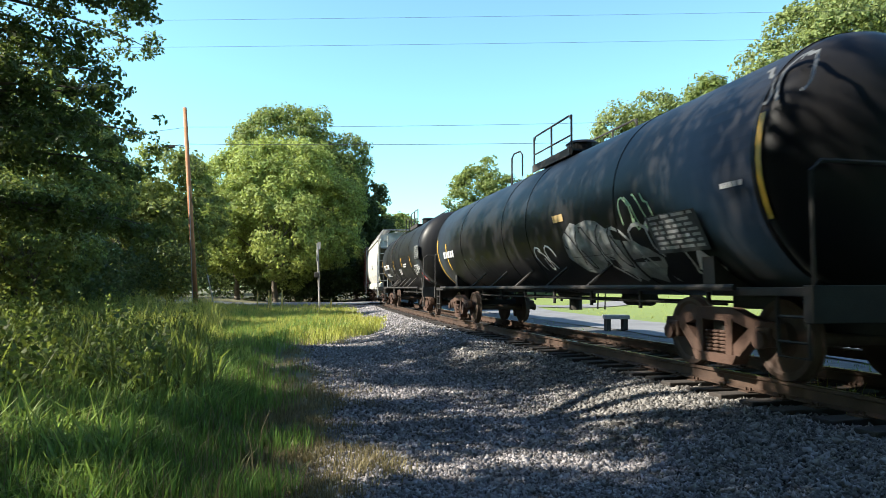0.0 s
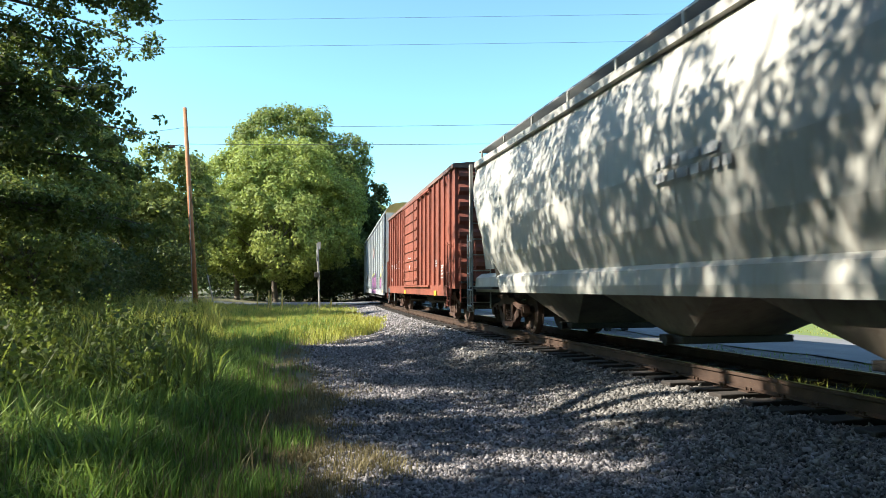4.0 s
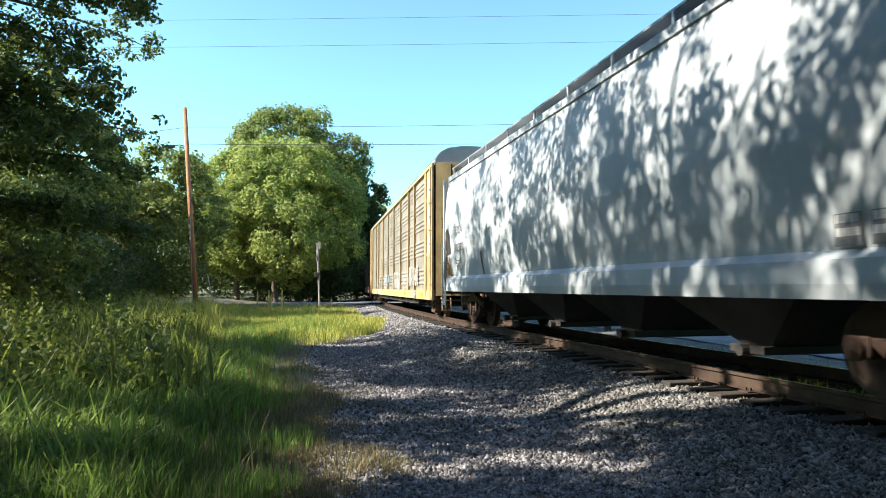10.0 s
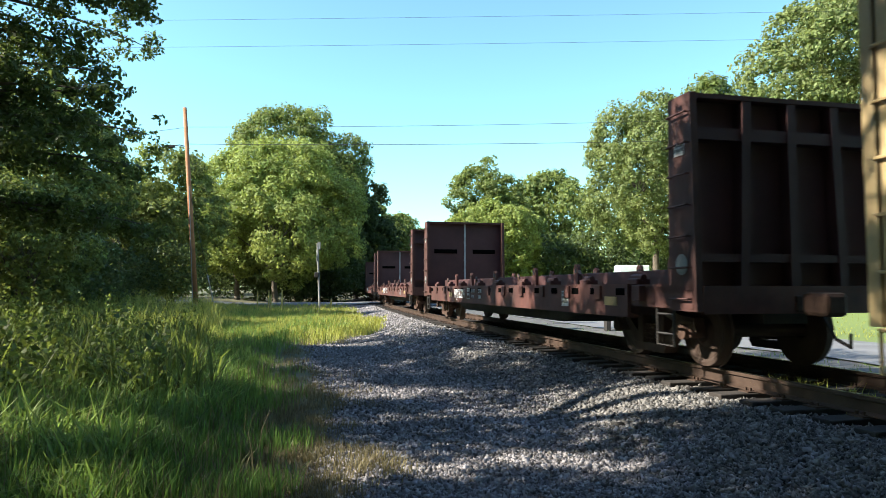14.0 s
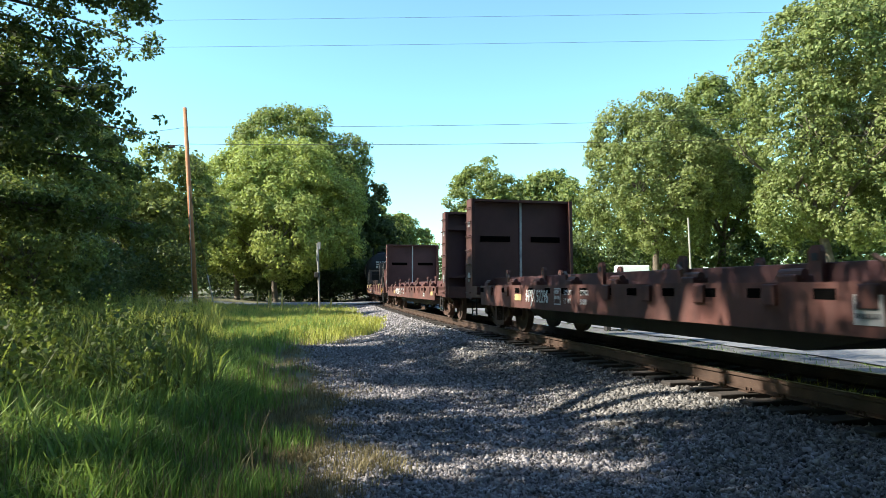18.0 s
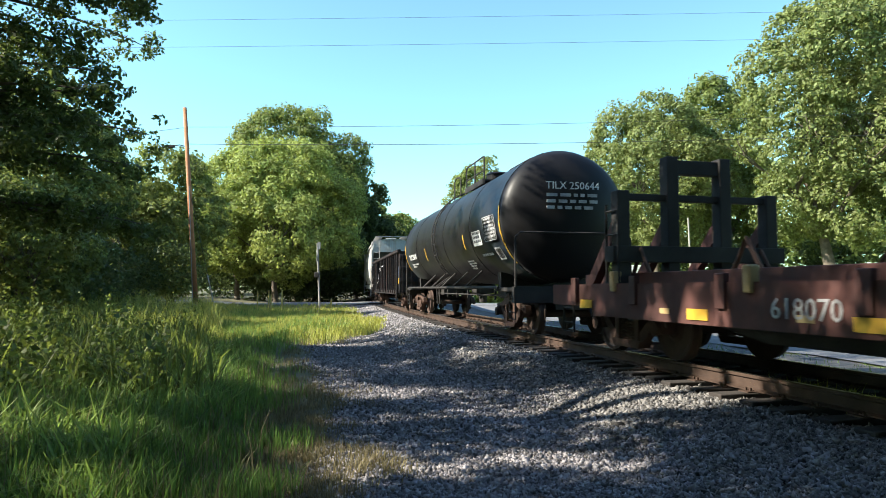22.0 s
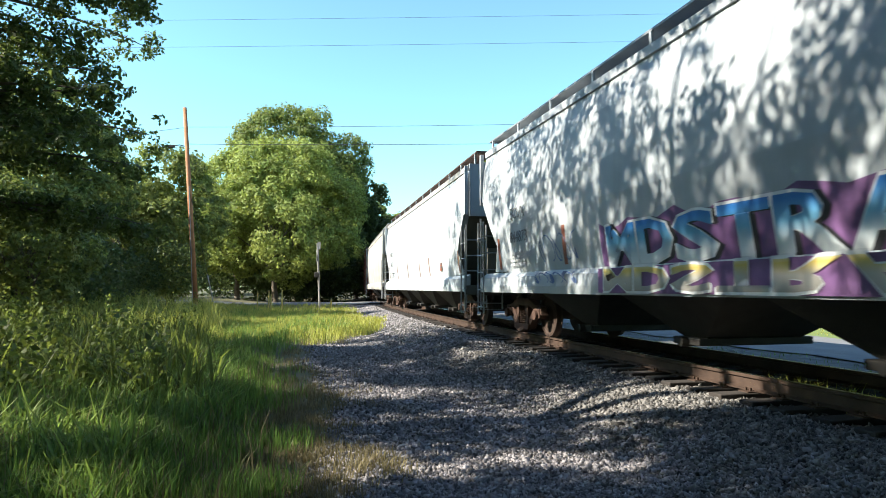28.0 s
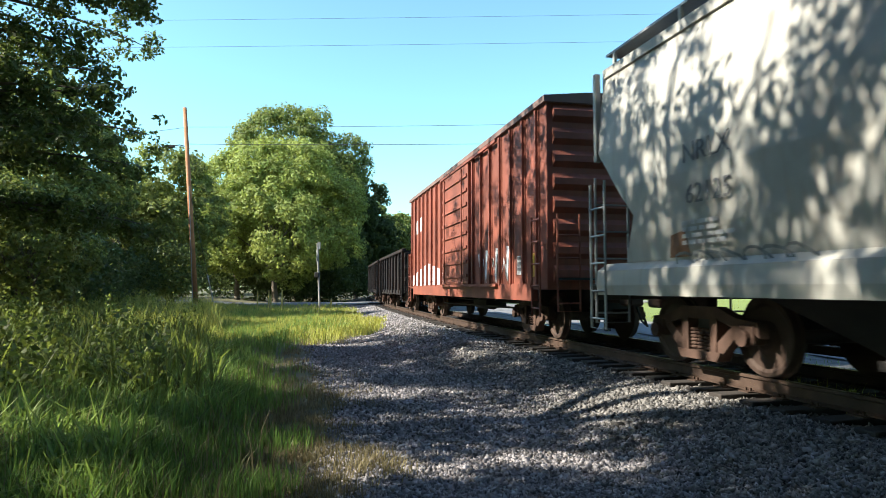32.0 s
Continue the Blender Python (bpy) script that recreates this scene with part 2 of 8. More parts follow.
M_CHROME = fade_paint("chrome_style_spray_paint", 1.38, 2.1, ((0.0, (0.7, 0.72, 0.72)), (0.2, (0.55, 0.62, 0.66)), (0.45, (0.16, 0.40, 0.60)), (0.75, (0.03, 0.17, 0.48)), (1.0, (0.015, 0.09, 0.34))))
M_MIRROR = fade_paint("mirrored_spray_paint", 0.95, 1.36, ((0.0, (0.30, 0.28, 0.25)), (0.5, (0.42, 0.40, 0.36)), (0.8, (0.55, 0.42, 0.10)), (1.0, (0.6, 0.55, 0.4))))
M_PLACARD = mat("red_placard", (0.5, 0.055, 0.06), 0.5, var=0.2, grain=14, bump=0)
M_SIGNBLUE = mat("faded_blue_decal", (0.10, 0.15, 0.30), 0.6, var=0.3, grain=12, bump=0)
M_RUSTSTREAK = mat("rust_stain", (0.19, 0.10, 0.055), 0.85, var=0.5, grain=20, bump=0)


# ---------------------------------------------------------------- mesh helpers
def link_mesh(name, me, parent=None, label=""):
    ob = new(name, me)
    if parent is not None:
        ob.parent = parent
    if label:
        ob["label"] = label
    return ob


def part(name, bm, material, parent, label="", smooth=False):
    me = bpy.data.meshes.new(name)
    bm.to_mesh(me)
    bm.free()
    me.materials.append(material)
    if smooth:
        for f in me.polygons:
            f.use_smooth = True
    return link_mesh(name, me, parent, label)


def share(ob, parent, m=None):
    """A second object on the same mesh, under parent."""
    o = new(ob.name.split(".")[0], ob.data)
    o.parent = parent
    if "label" in ob:
        o["label"] = ob["label"]
    if m is not None:
        o.matrix_basis = m
    return o


def empty(name):
    o = new(name)
    o.empty_display_size = 0.3
    return o


def box(bm, x0, x1, y0, y1, z0, z1, bev=0.0):
    vs = [bm.verts.new((x, y, z)) for z in (z0, z1) for x, y in ((x0, y0), (x1, y0), (x1, y1), (x0, y1))]
    fs = [bm.faces.new([vs[i] for i in q]) for q in ((3, 2, 1, 0), (4, 5, 6, 7), (0, 1, 5, 4), (1, 2, 6, 5), (2, 3, 7, 6), (3, 0, 4, 7))]
    if bev:
        es = {e for f in fs for e in f.edges}
        bmesh.ops.bevel(bm, geom=list(es), offset=bev, segments=2, affect="EDGES", profile=0.5)
    return bm


def cyl(bm, p0, p1, r0, r1=None, n=10, caps=True):
    r1 = r0 if r1 is None else r1
    p0, p1 = Vector(p0), Vector(p1)
    ax = (p1 - p0).normalized()
    s = ax.orthogonal().normalized()
    t = ax.cross(s)
    rings = []
    for p, r in ((p0, r0), (p1, r1)):
        rings.append([bm.verts.new(p + (s * math.cos(a) + t * math.sin(a)) * r) for a in [2 * math.pi * i / n for i in range(n)]])
    for i in range(n):
        j = (i + 1) % n
        bm.faces.new((rings[0][i], rings[0][j], rings[1][j], rings[1][i]))
    if caps:
        bm.faces.new(rings[0][::-1])
        bm.faces.new(rings[1])
    return bm


def tube(bm, pts, r, n=6):
    """One bent round bar along pts."""
    pts = [Vector(p) for p in pts]
    last = None
    ref = (pts[1] - pts[0]).orthogonal().normalized()
    for i, p in enumerate(pts):
        d = (pts[min(i + 1, len(pts) - 1)] - pts[max(i - 1, 0)]).normalized()
        s = ref - d * ref.dot(d)
        s = s.normalized() if s.length > 1e-4 else d.orthogonal().normalized()
        t = d.cross(s)
        ref = s
        cur = [bm.verts.new(p + (s * math.cos(a) + t * math.sin(a)) * r) for a in [2 * math.pi * k / n for k in range(n)]]
        if last:
            for k in range(n):
                bm.faces.new((last[k], last[(k + 1) % n], cur[(k + 1) % n], cur[k]))
        else:
            bm.faces.new(cur[::-1])
        last = cur
    bm.faces.new(last)
    return bm


def extrude_y(bm, prof, y0, y1):
    """Closed profile of (x, z), run from y0 to y1."""
    a = [bm.verts.new((x, y0, z)) for x, z in prof]
    b = [bm.verts.new((x, y1, z)) for x, z in prof]
    n = len(prof)
    for i in range(n):
        j = (i + 1) % n
        bm.faces.new((a[i], a[j], b[j], b[i]))
    bm.faces.new(a[::-1])
    bm.faces.new(b)
    bmesh.ops.recalc_face_normals(bm, faces=bm.faces)
    return bm


def extrude_x(bm, prof, x0, x1):
    """Closed profile of (y, z), run from x0 to x1."""
    a = [bm.verts.new((x0, y, z)) for y, z in prof]
    b = [bm.verts.new((x1, y, z)) for y, z in prof]
    n = len(prof)
    for i in range(n):
        j = (i + 1) % n
        bm.faces.new((a[i], a[j], b[j], b[i]))
    bm.faces.new(a[::-1])
    bm.faces.new(b)
    bmesh.ops.recalc_face_normals(bm, faces=bm.faces)
    return bm


def lathe_y(bm, prof, zc, n=48, x=0.0):
    """Profile of (y, r) spun round an axis along y at height zc."""
    rings = []
    for y, r in prof:
        if r < 1e-4:
            rings.append([bm.verts.new((x, y, zc))])
        else:
            rings.append([bm.verts.new((x + r * math.cos(2 * math.pi * i / n), y, zc + r * math.sin(2 * math.pi * i / n))) for i in range(n)])
    for a, b in zip(rings[:-1], rings[1:]):
        for i in range(n):
            j = (i + 1) % n
            q = [a[i % len(a)], a[j % len(a)], b[j % len(b)], b[i % len(b)]]
            q = list(dict.fromkeys(q))
            if len(q) > 2:
                bm.faces.new(q)
    bmesh.ops.recalc_face_normals(bm, faces=bm.faces)
    return bm


def mesh_from_arrays(name, verts, faces, material, smooth=False):
    """Many alike faces (an n x k index array) at once."""
    me = bpy.data.meshes.new(name)
    k = faces.shape[1]
    me.vertices.add(len(verts))
    me.vertices.foreach_set("co", np.asarray(verts, dtype=np.float32).ravel())
    me.loops.add(faces.size)
    me.loops.foreach_set("vertex_index", faces.astype(np.int32).ravel())
    me.polygons.add(len(faces))
    me.polygons.foreach_set("loop_start", np.arange(0, faces.size, k, dtype=np.int32))
    me.update(calc_edges=True)
    me.materials.append(material)
    if smooth:
        me.polygons.foreach_set("use_smooth", np.ones(len(faces), dtype=bool))
    return me


_words = {}


def word(text, size, material):
    """Flat lettering with the built-in font: x to the reading side, z up, 6 mm thick."""
    key = (text, size, material.name)
    if key not in _words:
        cu = bpy.data.curves.new("lettering", "FONT")
        cu.body, cu.size, cu.extrude, cu.resolution_u = text, size, 0.003, 2
        cu.align_x, cu.align_y = "CENTER", "CENTER"
        ob = bpy.data.objects.new("lettering", cu)
        me = bpy.data.meshes.new_from_object(ob)
        bpy.data.objects.remove(ob)
        me.transform(Matrix.Rotation(radians(90), 4, "X"))
        me.materials.clear()
        me.materials.append(material)
        _words[key] = me
    return _words[key]


SIDE = Matrix.Rotation(radians(-90), 4, "Z")     # turns lettering onto the car side that faces -x


def side_word(parent, text, size, material, x, y, z, name="lettering", tilt=0.0):
    o = link_mesh(name, word(text, size, material), parent)
    o.matrix_basis = Matrix.Translation((x, y, z)) @ Matrix.Rotation(tilt, 4, "Y") @ SIDE
    return o
# ---------------------------------------------------------------- ground
def sstep(a, b, x):
    t = np.clip((x - a) / (b - a), 0, 1)
    return t * t * (3 - 2 * t)


def wavy(x, y, s, k=0.0):
    return np.sin(x * s + 1.3 * np.sin(y * s * 0.7 + k)) * np.cos(y * s * 0.9 + 0.8 * np.sin(x * s * 0.6 + k))


def ground_z(x, y):
    x, y = np.asarray(x, float), np.asarray(y, float)
    off = track_offset(x, y)
    a = np.abs(off)
    toe = np.where(off < 0, 3.7 + 0.35 * wavy(x, y, 0.9), 3.3)
    near = np.exp(-((y - 14) / 30.0) ** 2)
    z = 0.235 * (1 - sstep(1.5, toe, a)) + 0.03 * wavy(x, y, 2.1) * sstep(1.5, 2.0, a) * (1 - sstep(4, 7, a)) * near
    z = z + 0.035 * wavy(x, y, 0.8, 2.0) * sstep(3.5, 5, a) * near
    z = z + np.where(off < 0, 0.45 * sstep(7.5, 17, -off), 2.6 * sstep(11.0, 30, off) + 3.0 * sstep(40, 200, off))
    z = z + 0.20 * np.exp(-((off + 2.75) / 0.8) ** 2) * np.exp(-((y - 23.5) / 4.5) ** 2) + 0.10 * np.exp(-((off + 2.5) / 0.7) ** 2) * np.exp(-((y - 15.5) / 2.5) ** 2)
    cross = np.exp(-((y - 50 + 0.2 * x) / 4.0) ** 2) * (1 - sstep(6, 18, a))
    z = z * (1 - cross) + cross * 0.36
    return z


def gravel_edge(x, y):
    """How far the gravel reaches to the left of the track: less than nothing on the grass."""
    off = track_offset(x, y)
    lim = 6.0 - 0.8 * np.exp(-((y - 9.6) / 1.8) ** 2) - 0.4 * sstep(10, 13, y) - 2.55 * sstep(16.5, 23.5, y) + 0.35 * wavy(x, y, 1.1, 0.7)
    return lim + off


def axis(stops):
    out = [stops[0][0]]
    for (a, _), (b, s) in zip(stops[:-1], stops[1:]):
        n = max(1, int(round((b - a) / s)))
        out += [a + (b - a) * (i + 1) / n for i in range(n)]
    return np.array(out)


gx = axis([(-1500, 0), (-300, 150), (-60, 20), (-14, 1.5), (-4, 0.3), (8, 0.16), (16, 0.5), (60, 2), (300, 20), (1500, 150)])
gy = axis([(-1500, 0), (-360, 150), (-40, 20), (-4, 1.5), (3, 0.4), (26, 0.18), (60, 0.7), (120, 3), (480, 20), (1500, 150)])
GX, GY = np.meshgrid(gx, gy)
GZ = ground_z(GX, GY)
nx, ny = len(gx), len(gy)
ii = np.arange(nx * ny).reshape(ny, nx)
gf = np.stack([ii[:-1, :-1], ii[:-1, 1:], ii[1:, 1:], ii[1:, :-1]], -1).reshape(-1, 4)
g_me = mesh_from_arrays("ground", np.stack([GX, GY, GZ], -1).reshape(-1, 3), gf, M_GRAVEL, smooth=True)
for m in (M_SOIL, M_LAWN):
    g_me.materials.append(m)
cx = (GX[:-1, :-1] + GX[1:, 1:]) / 2
cy = (GY[:-1, :-1] + GY[1:, 1:]) / 2
coff = track_offset(cx, cy)
g_me.polygons.foreach_set("material_index", np.where(coff > 5.3, 2, np.where(gravel_edge(cx, cy) < 0, 1, 0)).astype(np.int32).ravel())
ground = tagged(new("ground", g_me), "grey gravel trackside with grassy verge and lawn", "ground", kind="structure")


def strip(name, u0, u1, l0, l1, lift, material, step=1.0, across=4):
    us = np.arange(u0, u1 + step, step)
    v = []
    for u in us:
        for k in range(across + 1):
            x, y, _ = on_track(u, l0 + (l1 - l0) * k / across)
            v.append((x, y, float(ground_z(x, y)) + lift))
    n = across + 1
    i = np.arange(len(us) * n).reshape(-1, n)
    f = np.stack([i[:-1, :-1], i[:-1, 1:], i[1:, 1:], i[1:, :-1]], -1).reshape(-1, 4)
    return new(name, mesh_from_arrays(name, np.array(v), f, material, smooth=True))


road = tagged(strip("road", -80, 120, 5.2, 9.6, 0.03, M_ROAD), "pale worn asphalt lane beside the track", "road", kind="structure")
# the lane that crosses the rails
v, rows = [], []
for k in range(41):
    x = -34 + k * 1.2
    for w in (-2.6, -0.9, 0.9, 2.6):
        y = 50 - 0.2 * x + w
        v.append((x, y, float(ground_z(x, y)) + 0.05 + (0.06 if abs(float(track_offset(x, y))) < 2 else 0)))
i = np.arange(len(v)).reshape(-1, 4)
f = np.stack([i[:-1, :-1], i[:-1, 1:], i[1:, 1:], i[1:, :-1]], -1).reshape(-1, 4)
tagged(new("crossing_road", mesh_from_arrays("crossing_road", np.array(v), f, M_ROAD)), "pale asphalt lane over the level crossing", "road", kind="structure")

# ---------------------------------------------------------------- track: rails, ties, plates
track = tagged(empty("railway_track"), "single rusty railway track on timber ties", "railway track", kind="structure")


def rail(side):
    prof = [(-0.07, -0.186), (0.07, -0.186), (0.07, -0.172), (0.012, -0.152), (0.010, -0.05), (0.036, -0.038), (0.036, -0.006), (0.030, -0.002), (-0.030, -0.002), (-0.036, -0.006), (-0.036, -0.038), (-0.010, -0.05), (-0.012, -0.152), (-0.07, -0.172)]
    bm, bt = bmesh.new(), bmesh.new()
    us = list(np.arange(-340, -20, 10.0)) + list(np.arange(-20, 90, 1.0)) + list(np.arange(90, 430, 6.0))
    last = lt = None
    for u in us:
        x, y, th = on_track(u, side * 0.753)
        c, s = math.cos(th), math.sin(th)
        cur = [bm.verts.new((x + px * c, y - px * s, RAIL + pz)) for px, pz in prof]
        top = [bt.verts.new((x + px * c, y - px * s, RAIL + 0.0015)) for px in (-0.027, 0.027)]
        if last:
            n = len(prof)
            for k in range(n):
                bm.faces.new((last[k], last[(k + 1) % n], cur[(k + 1) % n], cur[k]))
            bt.faces.new((lt[0], lt[1], top[1], top[0]))
        last, lt = cur, top
    bmesh.ops.recalc_face_normals(bm, faces=bm.faces)
    r = part("rail", bm, M_RAIL, track, "rust-brown steel rail")
    part("railhead", bt, M_RAILTOP, r, "polished running surface")


rail(-1), rail(1)
bm = bmesh.new()
box(bm, -1.3, 1.3, -0.115, 0.115, -0.37, -0.199, 0.012)
tie0 = part("tie", bm, M_TIE, track)
bm = bmesh.new()
for sx in (-1, 1):
    box(bm, sx * 0.753 - 0.16, sx * 0.753 + 0.16, -0.09, 0.09, -0.200, -0.185)
    for dx in (-0.09, 0.09):
        for dy in (-0.04, 0.04):
            box(bm, sx * 0.753 + dx - 0.012, sx * 0.753 + dx + 0.012, dy - 0.012, dy + 0.012, -0.186, -0.15)
plate_me = bpy.data.meshes.new("tie_plate")
bm.to_mesh(plate_me)
bm.free()
plate_me.materials.append(M_RAIL)
rng = random.Random(5)
first = True
for k in range(250):
    u = -18 + k * 0.508
    x, y, th = on_track(u, rng.uniform(-0.05, 0.05))
    m = pose(x, y, RAIL + rng.uniform(-0.012, 0.008), 0, 0, -math.degrees(th) + rng.uniform(-1.5, 1.5))
    if first:
        tie0.matrix_basis = m
        o, first = tie0, False
    else:
        o = share(tie0, track, m)
    if u < 50:
        link_mesh("tie_plate", plate_me, o)

# ---------------------------------------------------------------- crushed stone
def stones(name, n, pick, size, seed, label, material=None):
    r = np.random.RandomState(seed)
    xy = pick(r, n)
    n = len(xy)
    base = np.array([(.95, .1, -.1), (-.5, .85, .1), (-.55, -.8, 0), (.15, .1, .8), (-.1, -.15, -.75)], float)
    tri = np.array([(0, 1, 3), (1, 2, 3), (2, 0, 3), (1, 0, 4), (2, 1, 4), (0, 2, 4)])
    jit = 1.05 + r.uniform(-0.35, 0.35, (n, 5, 1))
    sc = size * r.lognormal(0, 0.28, (n, 1, 1)) * r.uniform(0.65, 1.2, (n, 1, 3))
    q = r.normal(size=(n, 4))
    q /= np.linalg.norm(q, axis=1, keepdims=True)
    w, a, b, c = q.T
    R = np.stack([1 - 2 * (b * b + c * c), 2 * (a * b - c * w), 2 * (a * c + b * w), 2 * (a * b + c * w), 1 - 2 * (a * a + c * c), 2 * (b * c - a * w),
                  2 * (a * c - b * w), 2 * (b * c + a * w), 1 - 2 * (a * a + b * b)], -1).reshape(n, 3, 3)
    P = np.einsum("nij,nkj->nki", R, base[None] * jit * sc)
    z = ground_z(xy[:, 0], xy[:, 1]) + r.uniform(-0.004, 0.018, n)
    P += np.stack([xy[:, 0], xy[:, 1], z], -1)[:, None, :]
    F = (tri[None] + 5 * np.arange(n)[:, None, None]).reshape(-1, 3)
    return tagged(new(name, mesh_from_arrays(name, P.reshape(-1, 3), F, material or M_STONE)), label, "gravel", kind="stuff")


def gravel_pick(r, n):
    y = 4.2 * (26.0 / 4.2) ** r.uniform(0, 1, n * 2)
    x = r.uniform(-0.62, 0.72, n * 2) * y
    off = track_offset(x, y)
    e = gravel_edge(x, y)
    ok = ((e > -0.25 * r.uniform(0, 1, n * 2) ** 2) & (off < -1.12 + 0.07 * r.normal(size=n * 2))) | ((np.abs(off) < 3.4) & (r.uniform(0, 1, n * 2) < 0.22) & (np.abs(np.abs(off) - 0.753) > 0.12) & (off > -1.12))
    return np.stack([x, y], -1)[ok][:n]


def pad_pick(r, n):
    p = gravel_pick(r, n)
    return p[track_offset(p[:, 0], p[:, 1]) + 0.5 * wavy(p[:, 0], p[:, 1], 2.2) + r.normal(0, 0.35, len(p)) < -3.1]


def oily_pick(r, n):
    p = gravel_pick(r, n)
    return p[track_offset(p[:, 0], p[:, 1]) + 0.5 * wavy(p[:, 0], p[:, 1], 2.2) + r.normal(0, 0.35, len(p)) >= -3.1]


def near_pick(r, n):
    x, y = r.uniform(-2.5, 6.5, n), r.uniform(-4, 4.6, n)
    return np.stack([x, y], -1)[(gravel_edge(x, y) > -0.2) & (track_offset(x, y) < -1.15)]


stones("near_stones", 11000, near_pick, 0.026, 14, "grey crushed stone pad with pale chips")
stones("pad_stones", 120000, pad_pick, 0.023, 11, "grey crushed stone pad with pale chips")
stones("ballast_stones", 120000, oily_pick, 0.026, 13, "dark oily crushed stone ballast", M_STONEDARK)


def far_pick(r, n):
    u = r.uniform(16, 62, n * 2)
    lat = np.where(r.uniform(0, 1, n * 2) < 0.75, r.uniform(-3.6, -1.2, n * 2), r.uniform(-1.2, 3.2, n * 2))
    th = np.interp(u, _us, _th)
    x, y = np.interp(u, _us, _tx) + lat * np.cos(th), np.interp(u, _us, _ty) - lat * np.sin(th)
    return np.stack([x, y], -1)[(np.abs(np.abs(lat) - 0.753) > 0.1) & (np.abs(y - 50 + 0.2 * x) > 2.8)][:n]


stones("shoulder_stones", 16000, far_pick, 0.036, 12, "pale crushed stone on the ballast shoulder")

# ---------------------------------------------------------------- grass
def blades(name, xy, h, w, seed, material, label, bend=0.5, category="grass"):
    r = np.random.RandomState(seed)
    n = len(xy)
    h = h * r.uniform(0.5, 1.3, n)
    a = r.uniform(0, 2 * np.pi, n)
    d = np.stack([np.cos(a), np.sin(a)], -1)
    s = np.stack([-d[:, 1], d[:, 0]], -1) * (w * r.uniform(0.6, 1.3, n))[:, None]
    k = bend * r.uniform(0.15, 1.2, n)
    z0 = ground_z(xy[:, 0], xy[:, 1]) - 0.01
    rows = []
    for f, wd in ((0, 1.0), (0.55, 0.8)):
        c = xy + d * (h * k * f * f)[:, None]
        z = z0 + h * (f - 0.25 * k * f * f)
        for sg in (-1, 1):
            rows.append(np.concatenate([c + sg * wd * s, z[:, None]], -1))
    c = xy + d * (h * k)[:, None]
    rows.append(np.concatenate([c, (z0 + h * (1 - 0.35 * k))[:, None]], -1))
    P = np.stack(rows, 1)
    tri = np.array([(0, 1, 3), (0, 3, 2), (2, 3, 4)])
    F = (tri[None] + 5 * np.arange(n)[:, None, None]).reshape(-1, 3)
    return tagged(new(name, mesh_from_arrays(name, P.reshape(-1, 3), F, material)), label, category, kind="stuff")


def scatter(seed, n, y0, y1, x0, x1, keep, clump=0.0):
    r = np.random.RandomState(seed)
    y = y0 * (y1 / y0) ** r.uniform(0, 1, n)
    x = r.uniform(x0, x1, n) * y
    if clump:
        m = n // 14
        c = r.randint(0, m, n)
        x, y = x[c] + r.normal(0, clump, n), y[c] + r.normal(0, clump, n)
    ok = keep(x, y, r.uniform(0, 1, n))
    return np.stack([x, y], -1)[ok]


on_grass = lambda x, y, p: (gravel_edge(x, y) < -0.1 + 0.25 * p) & (track_offset(x, y) < -2.4) & (np.abs(y - 50 + 0.2 * x) > 2.6)
on_green = lambda x, y, p: on_grass(x, y, p) & (gravel_edge(x, y) < -0.75 + 0.5 * wavy(x, y, 2.3) + 0.5 * (p - 0.5))
blades("verge_grass", scatter(21, 56000, 4.0, 30, -0.80, -0.05, on_green), 0.24, 0.006, 31, M_GRASS, "lush green knee-high verge grass")
blades("tufted_grass", scatter(22, 52000, 4.0, 40, -0.80, -0.1, lambda x, y, p: on_grass(x, y, p) & (gravel_edge(x, y) < -0.9 - 0.5 * p), 0.07), 0.40, 0.0085, 32, M_GRASS, "tall green grass tufts", 0.6)
blades("dry_grass", scatter(23, 52000, 4.0, 24, -0.6, -0.02, lambda x, y, p: (gravel_edge(x, y) < 0.1 + 0.45 * wavy(x, y, 3.1) + 0.5 * (p - 0.4)) & (track_offset(x, y) < -2.6) & (gravel_edge(x, y) > -1.9 - p), 0.05), 0.14, 0.0045, 33, M_DRY, "short straw-coloured dry grass at the gravel edge", 0.9)
def near_grass(seed, n):
    r = np.random.RandomState(seed)
    x, y = r.uniform(-9, 0, n), r.uniform(-4, 4.2, n)
    return np.stack([x, y], -1)[gravel_edge(x, y) < -0.3 + 0.5 * r.uniform(-1, 1, n)]


blades("near_grass", near_grass(29, 16000), 0.26, 0.007, 39, M_GRASS, "lush green verge grass")
blades("dry_stalks", scatter(28, 3000, 4.0, 20, -0.75, -0.1, lambda x, y, p: on_grass(x, y, p) & (gravel_edge(x, y) < -0.4), 0.12), 0.5, 0.004, 38, M_DRY, "thin straw-coloured stalks in the verge", 0.7)
blades("sunlit_grass", scatter(24, 44000, 17.5, 50, -0.42, -0.02, lambda x, y, p: on_grass(x, y, p) & (track_offset(x, y) > -14) & (y > 18 + 3.5 * p + 1.5 * wavy(x, y, 1.7))), 0.28, 0.011, 34, M_SUNGRASS, "yellow-green grass of the open patch, sunlight partly in its colour", 0.5)


def lawn_keep(x, y, p):
    o = track_offset(x, y)
    return (o > 10.3) & (o < 24)


